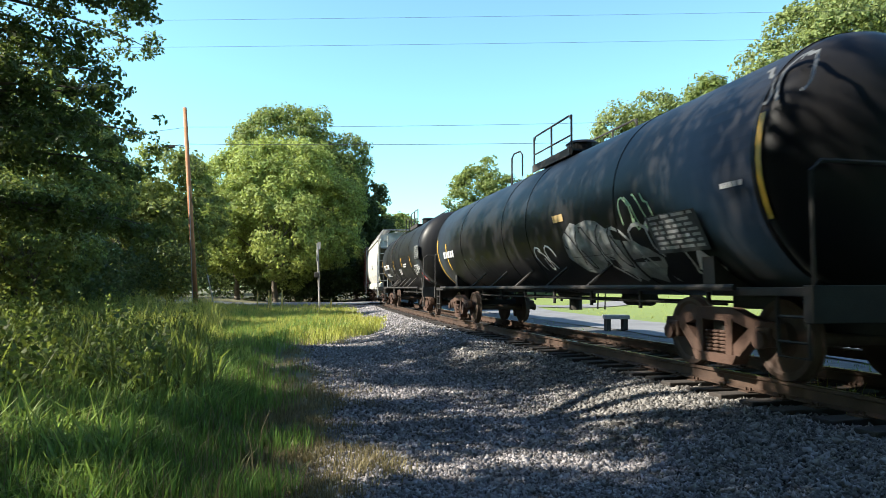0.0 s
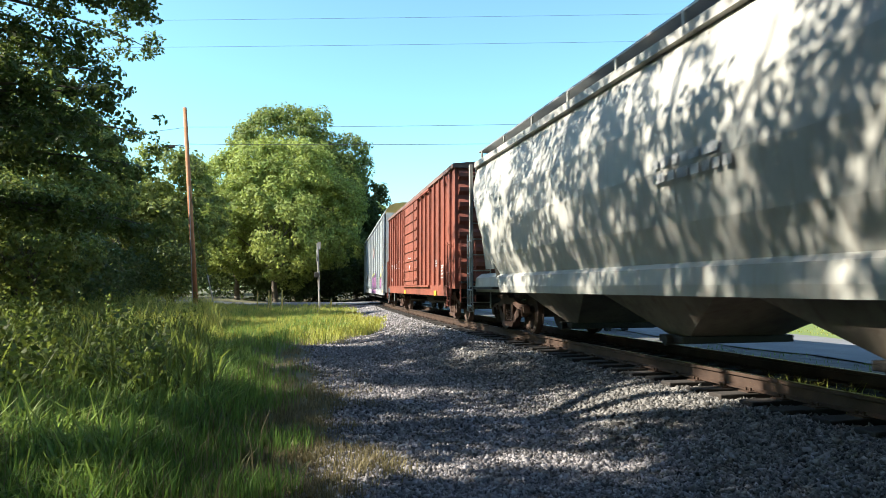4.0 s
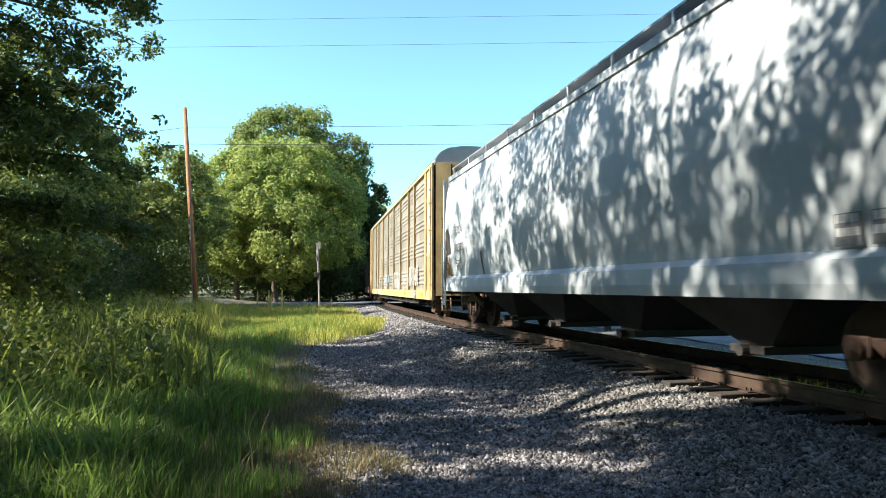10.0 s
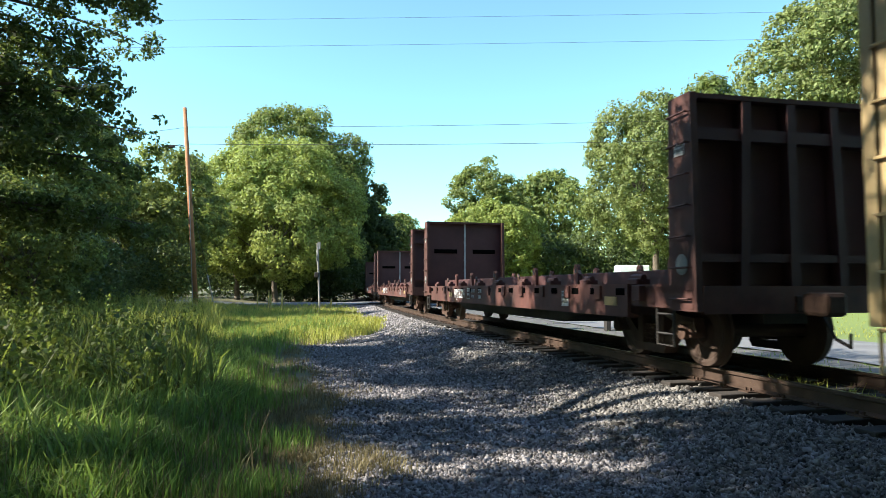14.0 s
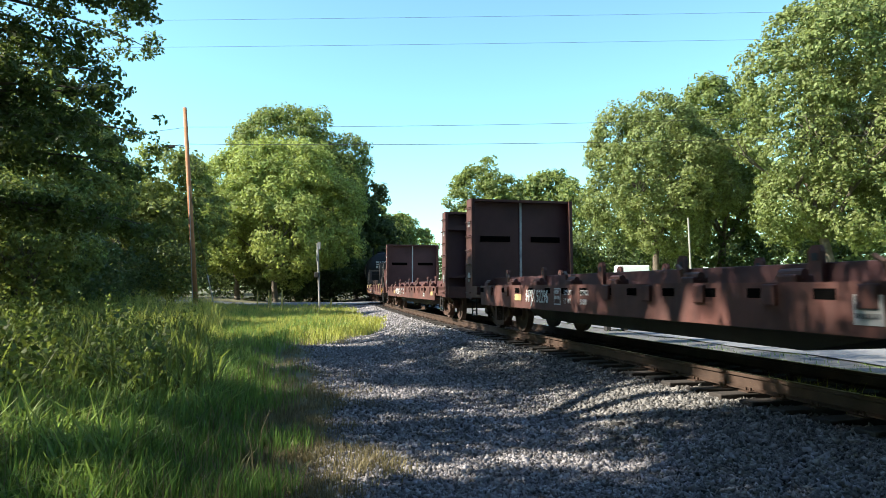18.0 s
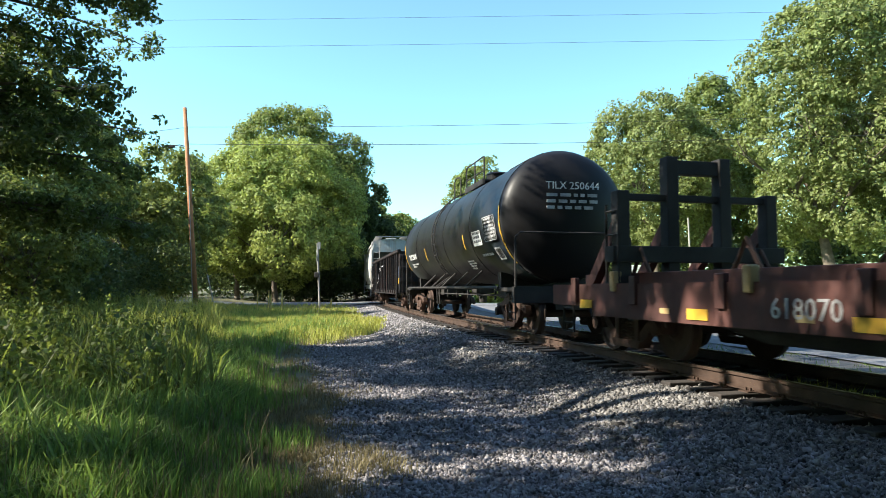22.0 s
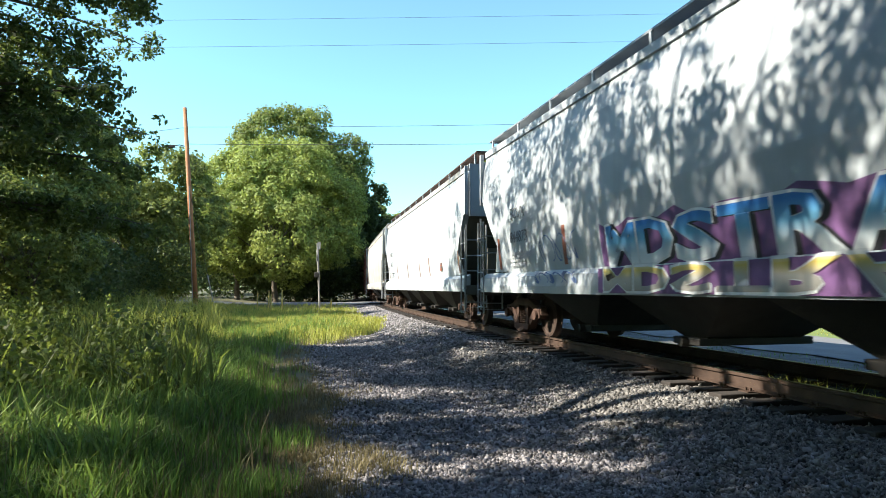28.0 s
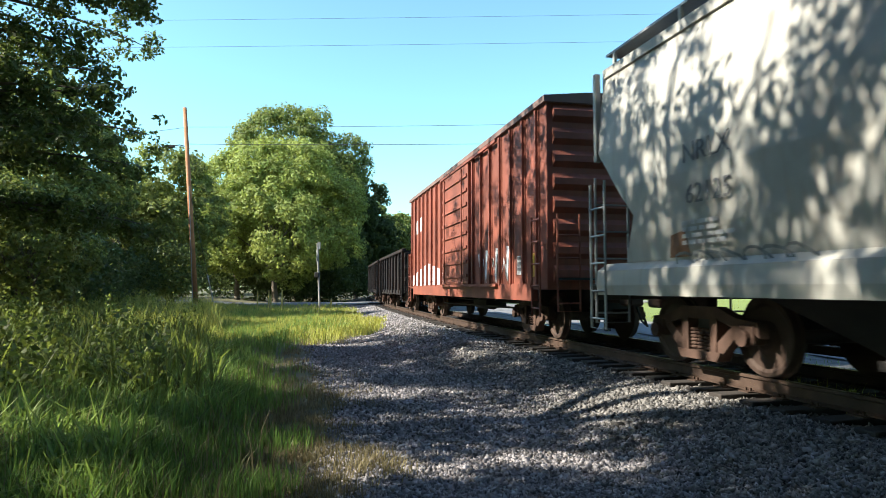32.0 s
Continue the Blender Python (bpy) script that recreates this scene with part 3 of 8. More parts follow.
blades("lawn_grass", scatter(25, 14000, 10, 60, 0.1, 0.9, lawn_keep), 0.10, 0.012, 35, M_SUNGRASS, "mown lawn beyond the lane in sun-brightened green", 0.6)
blades("track_weeds", scatter(26, 9000, 5.0, 30, 0.0, 0.75, lambda x, y, p: ((np.abs(track_offset(x, y)) < 0.6) & (p < 0.12) & (y < 12)) | ((track_offset(x, y) > 3.6) & (track_offset(x, y) < 5.2) & (p < 0.5))), 0.13, 0.006, 36, M_GRASS, "low weeds between the rails", 0.8)
blades("rail_weeds", scatter(27, 1500, 5.8, 8.2, 0.48, 0.72, lambda x, y, p: (track_offset(x, y) > -0.64) & (track_offset(x, y) < -0.1), 0.05), 0.27, 0.006, 37, M_SUNGRASS, "tuft of weeds behind the rail, coloured as if sunlit", 0.8)

# ---------------------------------------------------------------- leaves, trees
def leaf_cloud(r, centres, radii, n, size):
    """n small folded leaves spread in blobs round the given centres."""
    pr = radii ** 2
    k = r.choice(len(centres), n, p=pr / pr.sum())
    v = r.normal(size=(n, 3))
    v /= np.linalg.norm(v, axis=1, keepdims=True)
    rad = radii[k] * (r.uniform(0.1, 1.0, n) ** 0.45 + np.where(r.uniform(0, 1, n) < 0.15, r.uniform(0, 0.3, n), 0))
    p = centres[k] + v * rad[:, None] * np.array([1, 1, 0.66])
    nrm = v * 0.6 + r.normal(size=(n, 3)) * 0.6 + np.array([0, 0, 0.45])
    nrm /= np.linalg.norm(nrm, axis=1, keepdims=True)
    t = np.cross(nrm, r.normal(size=(n, 3)))
    t /= np.linalg.norm(t, axis=1, keepdims=True)
    b = np.cross(nrm, t)
    s = size * r.uniform(0.6, 1.35, n)[:, None]
    P = np.stack([p - t * s, p - b * s * 0.55 + nrm * s * 0.12, p + t * s, p + b * s * 0.55 + nrm * s * 0.12], 1)
    F = np.array([(0, 1, 2, 3)])[None] + 4 * np.arange(n)[:, None, None]
    return P.reshape(-1, 3), F.reshape(-1, 4)


def crown_blobs(r, c, rx, ry, rz, n, rad):
    """Blob centres near the skin of an ellipsoid, denser above, with an uneven outline."""
    v = r.normal(size=(n, 3))
    v /= np.linalg.norm(v, axis=1, keepdims=True)
    k = r.uniform(0.3, 1.0, n) ** 0.5 * (1 + 0.11 * np.sin(3 * np.arctan2(v[:, 1], v[:, 0]) + 5 * v[:, 2] + r.uniform(0, 6)))
    p = np.array(c) + v * k[:, None] * np.array([rx, ry, rz])
    return p, rad * r.uniform(0.55, 1.25, n)


def lobed_crown(r, c, rx, ry, rz, n, size, lobes=26, lobe=0.40, clumps=60, skirt=0.0):
    """Leaves on small clumps that cover the bulging lobes of a full crown. skirt: how far the lower lobes hang."""
    v = r.normal(size=(lobes, 3))
    v /= np.linalg.norm(v, axis=1, keepdims=True)
    low = (v[:, 2] < -0.35) & (r.uniform(0, 1, lobes) < 0.6 - skirt)
    v[low, 2] *= -1
    rad = np.array([rx, ry, rz])
    lc = np.array(c) + v * rad * r.uniform(0.48, 0.74, (lobes, 1))
    lr = lobe * rad.mean() * r.uniform(0.6, 1.25, lobes)
    u = r.normal(size=(lobes, clumps, 3)) + 0.45 * v[:, None, :] + np.array([0, 0, 0.15])
    u /= np.linalg.norm(u, axis=2, keepdims=True)
    cc = (lc[:, None, :] + u * (lr[:, None] * r.uniform(0.78, 1.12, (lobes, clumps)))[:, :, None]).reshape(-1, 3)
    cr = (lr[:, None] * 0.21 * r.uniform(0.6, 1.5, (lobes, clumps))).ravel()
    d = np.linalg.norm(cc[:, None, :] - lc[None], axis=2) / lr[None]
    ok = d.min(axis=1) > 0.7
    cc, cr, u = cc[ok], cr[ok], u.reshape(-1, 3)[ok]
    k = r.choice(len(cc), n, p=cr ** 2 / (cr ** 2).sum())
    w = r.normal(size=(n, 3))
    w /= np.linalg.norm(w, axis=1, keepdims=True)
    p = cc[k] + w * (cr[k] * r.uniform(0.2, 1.15, n) ** 0.5)[:, None] * np.array([1, 1, 0.85])
    nrm = 0.55 * u[k] + 0.45 * w + r.normal(size=(n, 3)) * 0.5 + np.array([0, 0, 0.3])
    nrm /= np.linalg.norm(nrm, axis=1, keepdims=True)
    t = np.cross(nrm, r.normal(size=(n, 3)))
    t /= np.linalg.norm(t, axis=1, keepdims=True)
    b = np.cross(nrm, t)
    s = size * r.uniform(0.6, 1.35, n)[:, None]
    P = np.stack([p - t * s, p - b * s * 0.55 + nrm * s * 0.12, p + t * s, p + b * s * 0.55 + nrm * s * 0.12], 1)
    F = np.array([(0, 1, 2, 3)])[None] + 4 * np.arange(n)[:, None, None]
    return P.reshape(-1, 3), F.reshape(-1, 4)


def limb(bm, p, d, ln, r0, depth, rg, tips):
    p1 = p + d * ln
    r1 = r0 * 0.66
    mid = (p + p1) / 2 + Vector((rg.uniform(-1, 1), rg.uniform(-1, 1), rg.uniform(-.3, .6))) * ln * 0.07
    cyl(bm, p, mid, r0, (r0 + r1) / 2, n=8 if depth < 2 else 5, caps=False)
    cyl(bm, mid, p1, (r0 + r1) / 2, r1, n=8 if depth < 2 else 5, caps=False)
    if depth >= 3:
        tips.append(p1)
        return
    for k in range(3 if depth < 2 else 2):
        a = rg.uniform(0, 6.28)
        nd = (d + Vector((math.cos(a), math.sin(a), rg.uniform(-0.1, 0.5))) * rg.uniform(0.45, 0.85)).normalized()
        limb(bm, p1, nd, ln * rg.uniform(0.6, 0.8), r1 * 0.85, depth + 1, rg, tips)


def tree(x, y, h, spread, material, label, seed, leaves=14000, size=0.16, base=0.22, blobs=110, blob=1.3, squash=1.0, centre=None, trunk_r=None, name="tree", extra=(), lobes=0, lobe=0.40, skirt=0.3, gaps=()):
    r, rg = np.random.RandomState(seed), random.Random(seed)
    z0 = float(ground_z(x, y)) - 0.1
    t = tagged(empty(name), label, "tree")
    t.location = (x, y, z0)
    bm = bmesh.new()
    tr = trunk_r or h * 0.018
    th = h * (base + 0.12)
    top = Vector((rg.uniform(-.3, .3), rg.uniform(-.3, .3), th))
    cyl(bm, (0, 0, -0.2), (0, 0, 0.5), tr * 1.5, tr * 1.08, n=12)
    cyl(bm, (0, 0, 0.5), top, tr * 1.08, tr * 0.8, n=12, caps=False)
    tips = []
    for k in range(4):
        a = k * 1.57 + rg.uniform(-.4, .4)
        d = Vector((math.cos(a) * 0.55, math.sin(a) * 0.55, rg.uniform(0.7, 1.1))).normalized()
        limb(bm, top, d, h * 0.17, tr * 0.55, 0, rg, tips)
    part("trunk", bm, M_BARK, t, smooth=True)
    rz = h * (1 - base) / 2
    c = centre or (0, 0, h * base + rz)
    if lobes:
        P, F = lobed_crown(r, c, spread, spread * squash, rz, leaves, size, lobes, lobe, skirt=skirt)
        link_mesh("crown", mesh_from_arrays("crown", P, F, material), t)
        return t
    p, rad = crown_blobs(r, c, spread, spread * squash, rz, blobs, blob)
    for ec, er, en, *eb in extra:
        p2, r2 = crown_blobs(r, ec, *er, en, eb[0] if eb else blob)
        p, rad = np.concatenate([p, p2]), np.concatenate([rad, r2])
    for spot, wide in gaps:
        # a hole in the crown along the sun's way
        g = p + np.array([x, y, z0]) - np.array(spot)
        d = np.array(SUN_DIR)
        keep = np.linalg.norm(g - np.outer(g @ d, d), axis=1) > wide + rad * 0.6
        p, rad = p[keep], rad[keep]
    inside = np.array([tuple(q) for q in tips]) if tips and not gaps else p[:1]
    p, rad = np.concatenate([p, inside]), np.concatenate([rad, np.full(len(inside), blob * 0.7)])
    P, F = leaf_cloud(r, p, rad, leaves, size)
    link_mesh("crown", mesh_from_arrays("crown", P, F, material), t)
    return t


# the oak that hangs over the verge and shades the gravel
def overhanging_oak(x, y):
    """An oak whose long level boughs reach out over the verge, leaves in sprays along them."""
    r, rg = np.random.RandomState(41), random.Random(41)
    t = tagged(empty("oak_tree"), "large dark oak overhanging the grassy verge", "tree")
    t.location = (x, y, float(ground_z(x, y)) - 0.1)
    bm = bmesh.new()
    cyl(bm, (0, 0, -0.2), (0, 0, 0.6), 0.55, 0.40, n=14)
    cyl(bm, (0, 0, 0.6), (0.2, 0, 5.5), 0.40, 0.30, n=14, caps=False)
    cyl(bm, (0.2, 0, 5.5), (0.0, 0.2, 11.0), 0.30, 0.10, n=10, caps=False)
    cc, cr = [], []
    boughs = []
    # the boughs stand in loose tiers, with open sky between them
    tiers = [(3.3 + 0.98 * k + rg.uniform(-0.12, 0.12), rg.uniform(-0.05, 0.08)) for k in range(8)]
    for k in range(46):
        z, rise = tiers[k % 8]
        a = rg.uniform(-3.14, 3.14) if k > 27 else rg.uniform(-0.95, 0.7)
        z += rg.uniform(-0.14, 0.14)
        boughs.append((a, z, rg.uniform(4.4, 6.7) * (1.0 if z < 9 else 1.25 - 0.05 * z), rise + rg.uniform(-0.03, 0.03)))
    for a, z, ln, rise in boughs:
        if abs(a) < 1.2:
            ln = min(ln, 6.45 / (math.cos(a) + 0.42 * math.sin(a))) * rg.uniform(0.86, 1.0)
        d = Vector((math.cos(a), math.sin(a), 0))
        side = Vector((-d.y, d.x, 0))
        bend, pts = rg.uniform(-0.12, 0.12), []
        for i in range(9):
            f = i / 8
            pts.append(d * (ln * f) + side * (bend * ln * f * f) + Vector((0, 0, z + rise * ln * f - 0.5 * f * f * f)))
        for i in range(8):
            cyl(bm, pts[i], pts[i + 1], 0.075 * (1 - i / 9), 0.075 * (1 - (i + 1) / 9), n=6, caps=False)
        for i in range(2, 9):
            for _ in range(6):
                o = side * rg.gauss(0, 0.40) + d * rg.gauss(0, 0.2) + Vector((0, 0, rg.gauss(-0.06, 0.17)))
                cc.append(tuple(pts[i] + o)), cr.append(rg.uniform(0.14, 0.32))
    part("trunk", bm, M_BARK, t, smooth=True)
    # full inner crown over the trunk
    for _ in range(46):
        q = Vector((rg.gauss(0, 1), rg.gauss(0, 1), rg.gauss(0, 1))).normalized() * rg.uniform(0.4, 1.0)
        cc.append((q.x * 3.4, q.y * 3.4, 8.0 + q.z * 4.6)), cr.append(rg.uniform(0.3, 0.5))
    # loose top of the crown
    for _ in range(60):
        cc.append((rg.uniform(0.5, 5.4), rg.uniform(-2.6, 4.5), rg.uniform(9.8, 12.4))), cr.append(rg.uniform(0.22, 0.4))
    P, F = leaf_cloud(r, np.array(cc), np.array(cr), 79000, 0.064)
    link_mesh("crown", mesh_from_arrays("crown", P, F, M_LEAF_OAK), t)
    return t


overhanging_oak(-12.6, 14.5)
tree(-19.5, 23.5, 8.8, 4.4, M_LEAF_MID, "dense green tree behind tall weeds", 43, leaves=46000, size=0.105, base=0.02, lobes=34, lobe=0.36)
tree(-13.6, 21.0, 5.0, 2.2, M_LEAF_MID, "leafy green sapling at the foot of the oak", 143, leaves=20000, size=0.075, base=0.02, lobes=26, lobe=0.36)
tree(-22.6, 34, 12.0, 6.0, M_LEAF_MID, "broad green tree at the edge of the woods", 44, leaves=40000, size=0.14, base=0.02, lobes=34, lobe=0.36)
tree(-20.6, 46, 10.6, 4.8, M_LEAF_MID, "green tree at the edge of the woods", 45, leaves=42000, size=0.14, base=0.02, lobes=32, lobe=0.36)
tree(-15.0, 4.5, 16.6, 6.5, M_LEAF_OAK, "leafy oak beside the verge", 91, leaves=42000, size=0.105, base=0.10, blobs=330, blob=0.62, name="oak_tree",
     extra=(((4.5, -3.2, 8.2), (3.0, 2.4, 3.0), 70, 0.4),), gaps=(((3.0, 8.3, 0.15), 0.85), ((3.2, 7.0, 3.8), 0.5), ((3.0, 7.9, 3.4), 0.4), ((2.8, 8.8, 4.3), 0.4), ((3.4, 6.4, 3.0), 0.4)))
tree(-9.6, 5.6, 12.6, 4.9, M_LEAF_OAK, "oak with high boughs arching over the verge", 95, leaves=27000, size=0.080, base=0.48, blobs=420, blob=0.52, squash=1.35, centre=(2.6, 1.6, 9.55), trunk_r=0.26, name="oak_tree", gaps=(((3.0, 8.3, 0.15), 0.75), ((3.2, 6.9, 4.2), 0.45)))
tree(-10.5, -3.3, 14.0, 5.2, M_LEAF_OAK, "leafy oak with a dense high crown beside the verge", 96, leaves=34000, size=0.105, base=0.46, blobs=420, blob=0.5, squash=1.05, centre=(3.4, 1.8, 9.6), trunk_r=0.28, name="oak_tree")
tree(-17.5, -4.5, 19.0, 6.5, M_LEAF_OAK, "leafy oak beside the verge", 92, leaves=16000, size=0.15, base=0.12, blobs=260, blob=0.6, name="oak_tree")
# unseen trees behind and beside the viewpoint, added to close off skylight
for k, (x, y, h, s) in enumerate(((-7, -9, 20, 7), (2, -14, 23, 8.5), (-14, -17, 20, 8), (13, -16, 23, 8.5), (21, -3, 20, 7.5), (8, -10, 19, 6.5), (-3, -23, 25, 9), (24, -14, 22, 8))):
    tree(x, y, h, s, M_LEAF_OAK, "unseen leafy tree behind the viewpoint that holds back skylight", 81 + k, leaves=12000, size=0.34, base=0.06, lobes=34, lobe=0.36)
tree(-4.0, -6.5, 21.0, 9.0, M_LEAF_OAK, "unseen tall leafy tree overhead that holds back skylight", 94, leaves=15000, size=0.3, base=0.42, blobs=140, blob=1.6)
# the broad tree beyond the crossing and the taller ones behind it
tree(-15.6, 62, 14.8, 8.6, M_LEAF_LIT, "broad light green tree by the level crossing", 146, leaves=72000, size=0.145, base=0.07, lobes=46, lobe=0.33, skirt=0.05)
tree(-20.4, 66, 13.6, 4.6, M_LEAF_LIT, "light green tree behind the pole", 58, leaves=26000, size=0.16, base=0.03, lobes=30, lobe=0.34)
tree(-16.4, 76, 24.6, 7.8, M_LEAF_MID, "tall dark green tree beyond the level crossing", 47, leaves=52000, size=0.18, base=0.05, lobes=46, lobe=0.32)
tree(-11.0, 84, 16.4, 4.8, M_LEAF_DARK, "dark green tree beyond the level crossing", 148, leaves=26000, size=0.22, base=0.02, lobes=30, lobe=0.34)
tree(-17.5, 90, 19.0, 7, M_LEAF_DARK, "dark green tree in the woods", 48, leaves=16000, size=0.28, base=0.05, lobes=26)
tree(-10.6, 108, 17.0, 5.0, M_LEAF_MID, "green tree along the far track", 49, leaves=16000, size=0.26, base=0.0, lobes=26)
tree(-9.5, 150, 19, 6.0, M_LEAF_MID, "green tree along the far track", 50, leaves=12000, size=0.34, base=0.0, lobes=24)
# trees beyond the lane on the far side
tree(7.2, 92, 20.6, 5.7, M_LEAF_MID, "rounded green tree beyond the lane", 51, leaves=30000, size=0.22, base=0.0, lobes=36, lobe=0.36)
tree(5.6, 72, 11.2, 5.2, M_LEAF_LIT, "light green bushy tree on the lawn", 52, leaves=32000, size=0.17, base=0.0, lobes=36, lobe=0.34)
tree(20.5, 64, 17.8, 8.5, M_LEAF_BROAD, "wide-spreading green tree with several trunks", 53, leaves=64000, size=0.158, base=0.10, lobes=70, lobe=0.27)
tree(30.0, 72, 23.6, 5.4, M_LEAF_MID, "tall dark green tree behind the lawn", 54, leaves=30000, size=0.2, base=0.04, lobes=34, lobe=0.34)
tree(28.5, 49, 22.6, 6.0, M_LEAF_BROAD, "tall full green tree at the edge of the lawn", 55, leaves=54000, size=0.152, base=0.0, lobes=60, lobe=0.30)
tree(36.0, 51, 26.5, 6.6, M_LEAF_BROAD, "tall green tree at the edge of the lawn", 56, leaves=48000, size=0.155, base=0.0, lobes=50, lobe=0.32)
tree(17.5, 110, 19, 8, M_LEAF_MID, "green tree behind the lawn", 57, leaves=16000, size=0.34, base=0.05, lobes=30)


def woods(name, spots, seed, leaves, size, material, label):
    """A far belt of trees: many crowns in one."""
    r = np.random.RandomState(seed)
    c, q = [], []
    for x, y, h, s in spots:
        p, rad = crown_blobs(r, (x, y, float(ground_z(x, y)) + h * 0.52), s, s, h * 0.5, 26, s * 0.36)
        c.append(p), q.append(rad)
    P, F = leaf_cloud(r, np.concatenate(c), np.concatenate(q), leaves, size)
    return tagged(new(name, mesh_from_arrays(name, P, F, material)), label, "woods", kind="stuff")


rw = random.Random(8)
spots = []
for k in range(34):
    y = rw.uniform(20, 110)
    spots.append((-27 - rw.uniform(0, 22) - max(0, 60 - y) * 0.2, y, rw.uniform(9, 12.5) + 3 * (y > 60), rw.uniform(4.5, 6.5)))
woods("left_woods", spots, 61, 38000, 0.31, M_LEAF_DARK, "dense dark broadleaf woods behind the verge")
spots = [(-20 - rw.uniform(0, 30), rw.uniform(95, 190), rw.uniform(13, 18), rw.uniform(5, 8)) for k in range(26)]
woods("far_woods", spots, 62, 26000, 0.48, M_LEAF_DARK, "distant green woods along the curve")
spots = [(rw.uniform(22, 90), rw.uniform(88, 140), rw.uniform(15, 20), rw.uniform(6, 9)) for k in range(30)]
spots += [(rw.uniform(40, 70), rw.uniform(30, 80), rw.uniform(16, 21), rw.uniform(6, 8)) for k in range(18)]
woods("lawn_woods", spots, 63, 30000, 0.45, M_LEAF_MID, "green woods behind the lawn")
spots = [(-60 + 8 * k + rw.uniform(-3, 3), 330 + rw.uniform(-20, 40), rw.uniform(14, 19), rw.uniform(8, 12)) for k in range(24)]
woods("horizon_woods", spots, 64, 16000, 1.0, M_LEAF_DARK, "far line of trees")
# unseen woods left of the view, added to cut sky fill on the train
ro = random.Random(18)
spots = [(-25 - ro.uniform(0, 12), ro.uniform(-45, 8), ro.uniform(16, 19), ro.uniform(4.5, 6)) for k in range(24)]
woods("roadside_woods", spots, 68, 26000, 0.5, M_LEAF_DARK, "unseen tall dark woods that cut skylight from the left")
woods("curve_woods", [(-11, 235, 21, 6), (-18, 228, 21, 7), (-9, 255, 24, 7), (-24, 240, 22, 7)], 69, 9000, 0.55, M_LEAF_LIT, "sunlit distant trees where the track bends away")
# understorey that closes the woods near the ground
spots = [(-15 - rw.uniform(0, 8), 20 + rw.uniform(0, 40), rw.uniform(2.5, 4.5), rw.uniform(2.0, 3.2)) for k in range(26)]
spots = [(x - max(0, y - 42) * 0.15, y, h, s) for x, y, h, s in spots if not (y > 42 and y < 62)]
woods("verge_bushes", spots, 65, 36000, 0.11, M_LEAF_DARK, "shady bushes at the foot of the woods")
spots = [(-22 + rw.uniform(-3, 14), 70 + rw.uniform(-4, 10), rw.uniform(4, 7), rw.uniform(2.5, 4)) for k in range(16)]
woods("crossing_bushes", spots, 66, 18000, 0.2, M_LEAF_DARK, "dark undergrowth beyond the crossing")
spots = [(12 + rw.uniform(0, 40), 70 + rw.uniform(-2, 14), rw.uniform(4, 7), rw.uniform(2.5, 4)) for k in range(22)]
woods("lawn_bushes", spots, 67, 16000, 0.25, M_LEAF_DARK, "dark undergrowth behind the lawn")


# tall weeds along the foot of the trees
def weeds(name, n, seed, label):
    r = np.random.RandomState(seed)
    y = 7.5 * (40 / 7.5) ** r.uniform(0, 1, n)
    x = -y * r.uniform(0.34, 0.72, n) - 0.6
    c, q = [], []
    P, F = [], []
    for i in range(n):
        h = r.uniform(0.5, 1.25)
        z0 = float(ground_z(x[i], y[i]))
        m = 9
        zz = np.linspace(0.15, 1, m) * h
        c.append(np.stack([x[i] + r.normal(0, 0.05, m), y[i] + r.normal(0, 0.05, m), z0 + zz], -1))
        q.append(np.full(m, 0.13))
    P, F = leaf_cloud(r, np.concatenate(c), np.concatenate(q), n * 40, 0.05)
    return tagged(new(name, mesh_from_arrays(name, P, F, M_WEED)), label, "weeds", kind="stuff")


blades("broad_weeds", scatter(128, 3600, 8.0, 34, -0.72, -0.36, lambda x, y, p: on_grass(x, y, p), 0.16), 1.0, 0.017, 138, M_WEED, "tall broad-leaved weeds drooping at their tips", 0.95, "weeds")
weeds("tall_weeds", 230, 71, "tall leafy weeds along the tree line")
blades("seed_grass", scatter(27, 5200, 19, 42, -0.56, -0.34, lambda x, y, p: p < 1, 0.16), 0.95, 0.008, 37, M_SUNGRASS, "tall seeding grass by the pole", 0.8)
blades("arching_grass", scatter(127, 4200, 4.2, 15, -0.78, -0.30, lambda x, y, p: on_grass(x, y, p) & (gravel_edge(x, y) < -1.3), 0.10), 0.62, 0.0125, 137, M_FRESH, "broad arching fresh green grass blades", 1.05)

# ---------------------------------------------------------------- pole, wires, crossing gear
pole = tagged(empty("utility_pole"), "leaning orange-brown timber utility pole with a street light", "utility pole")
px, py = -15.0, 40.0
pole.location = (px, py, float(ground_z(px, py)) - 0.1)
bm = bmesh.new()
cyl(bm, (0.25, 0, -0.6), (-0.74, 0, 12.34), 0.17, 0.11, n=16)
part("shaft", bm, M_POLE, pole, smooth=True)
bm = bmesh.new()
tube(bm, [(-0.45, 0, 9.9), (-1.0, 0, 10.05), (-1.35, 0, 10.0)], 0.03)
part("lamp_arm", bm, M_UNDER, pole)
bm = bmesh.new()
box(bm, -1.85, -1.3, -0.12, 0.12, 9.88, 10.04, 0.04)
part("lamp_head", bm, M_UNDER, pole)
bm = bmesh.new()
cyl(bm, (0.1, -0.2, 0), (-0.3, -0.2, 7.5), 0.025, n=6)
part("conduit", bm, M_GREYWOOD, pole)
bm = bmesh.new()
cyl(bm, (-0.45, 0, 7.8), (1.45, -0.4, 0.2), 0.012, n=5)
part("guy_wire", bm, M_WIRE, pole)
bm = bmesh.new()
cyl(bm, (0.95, -0.3, 2.2), (1.45, -0.4, 0.2), 0.04, n=6)
part("guy_guard", bm, M_GREYWOOD, pole, "pale plastic guy guard")


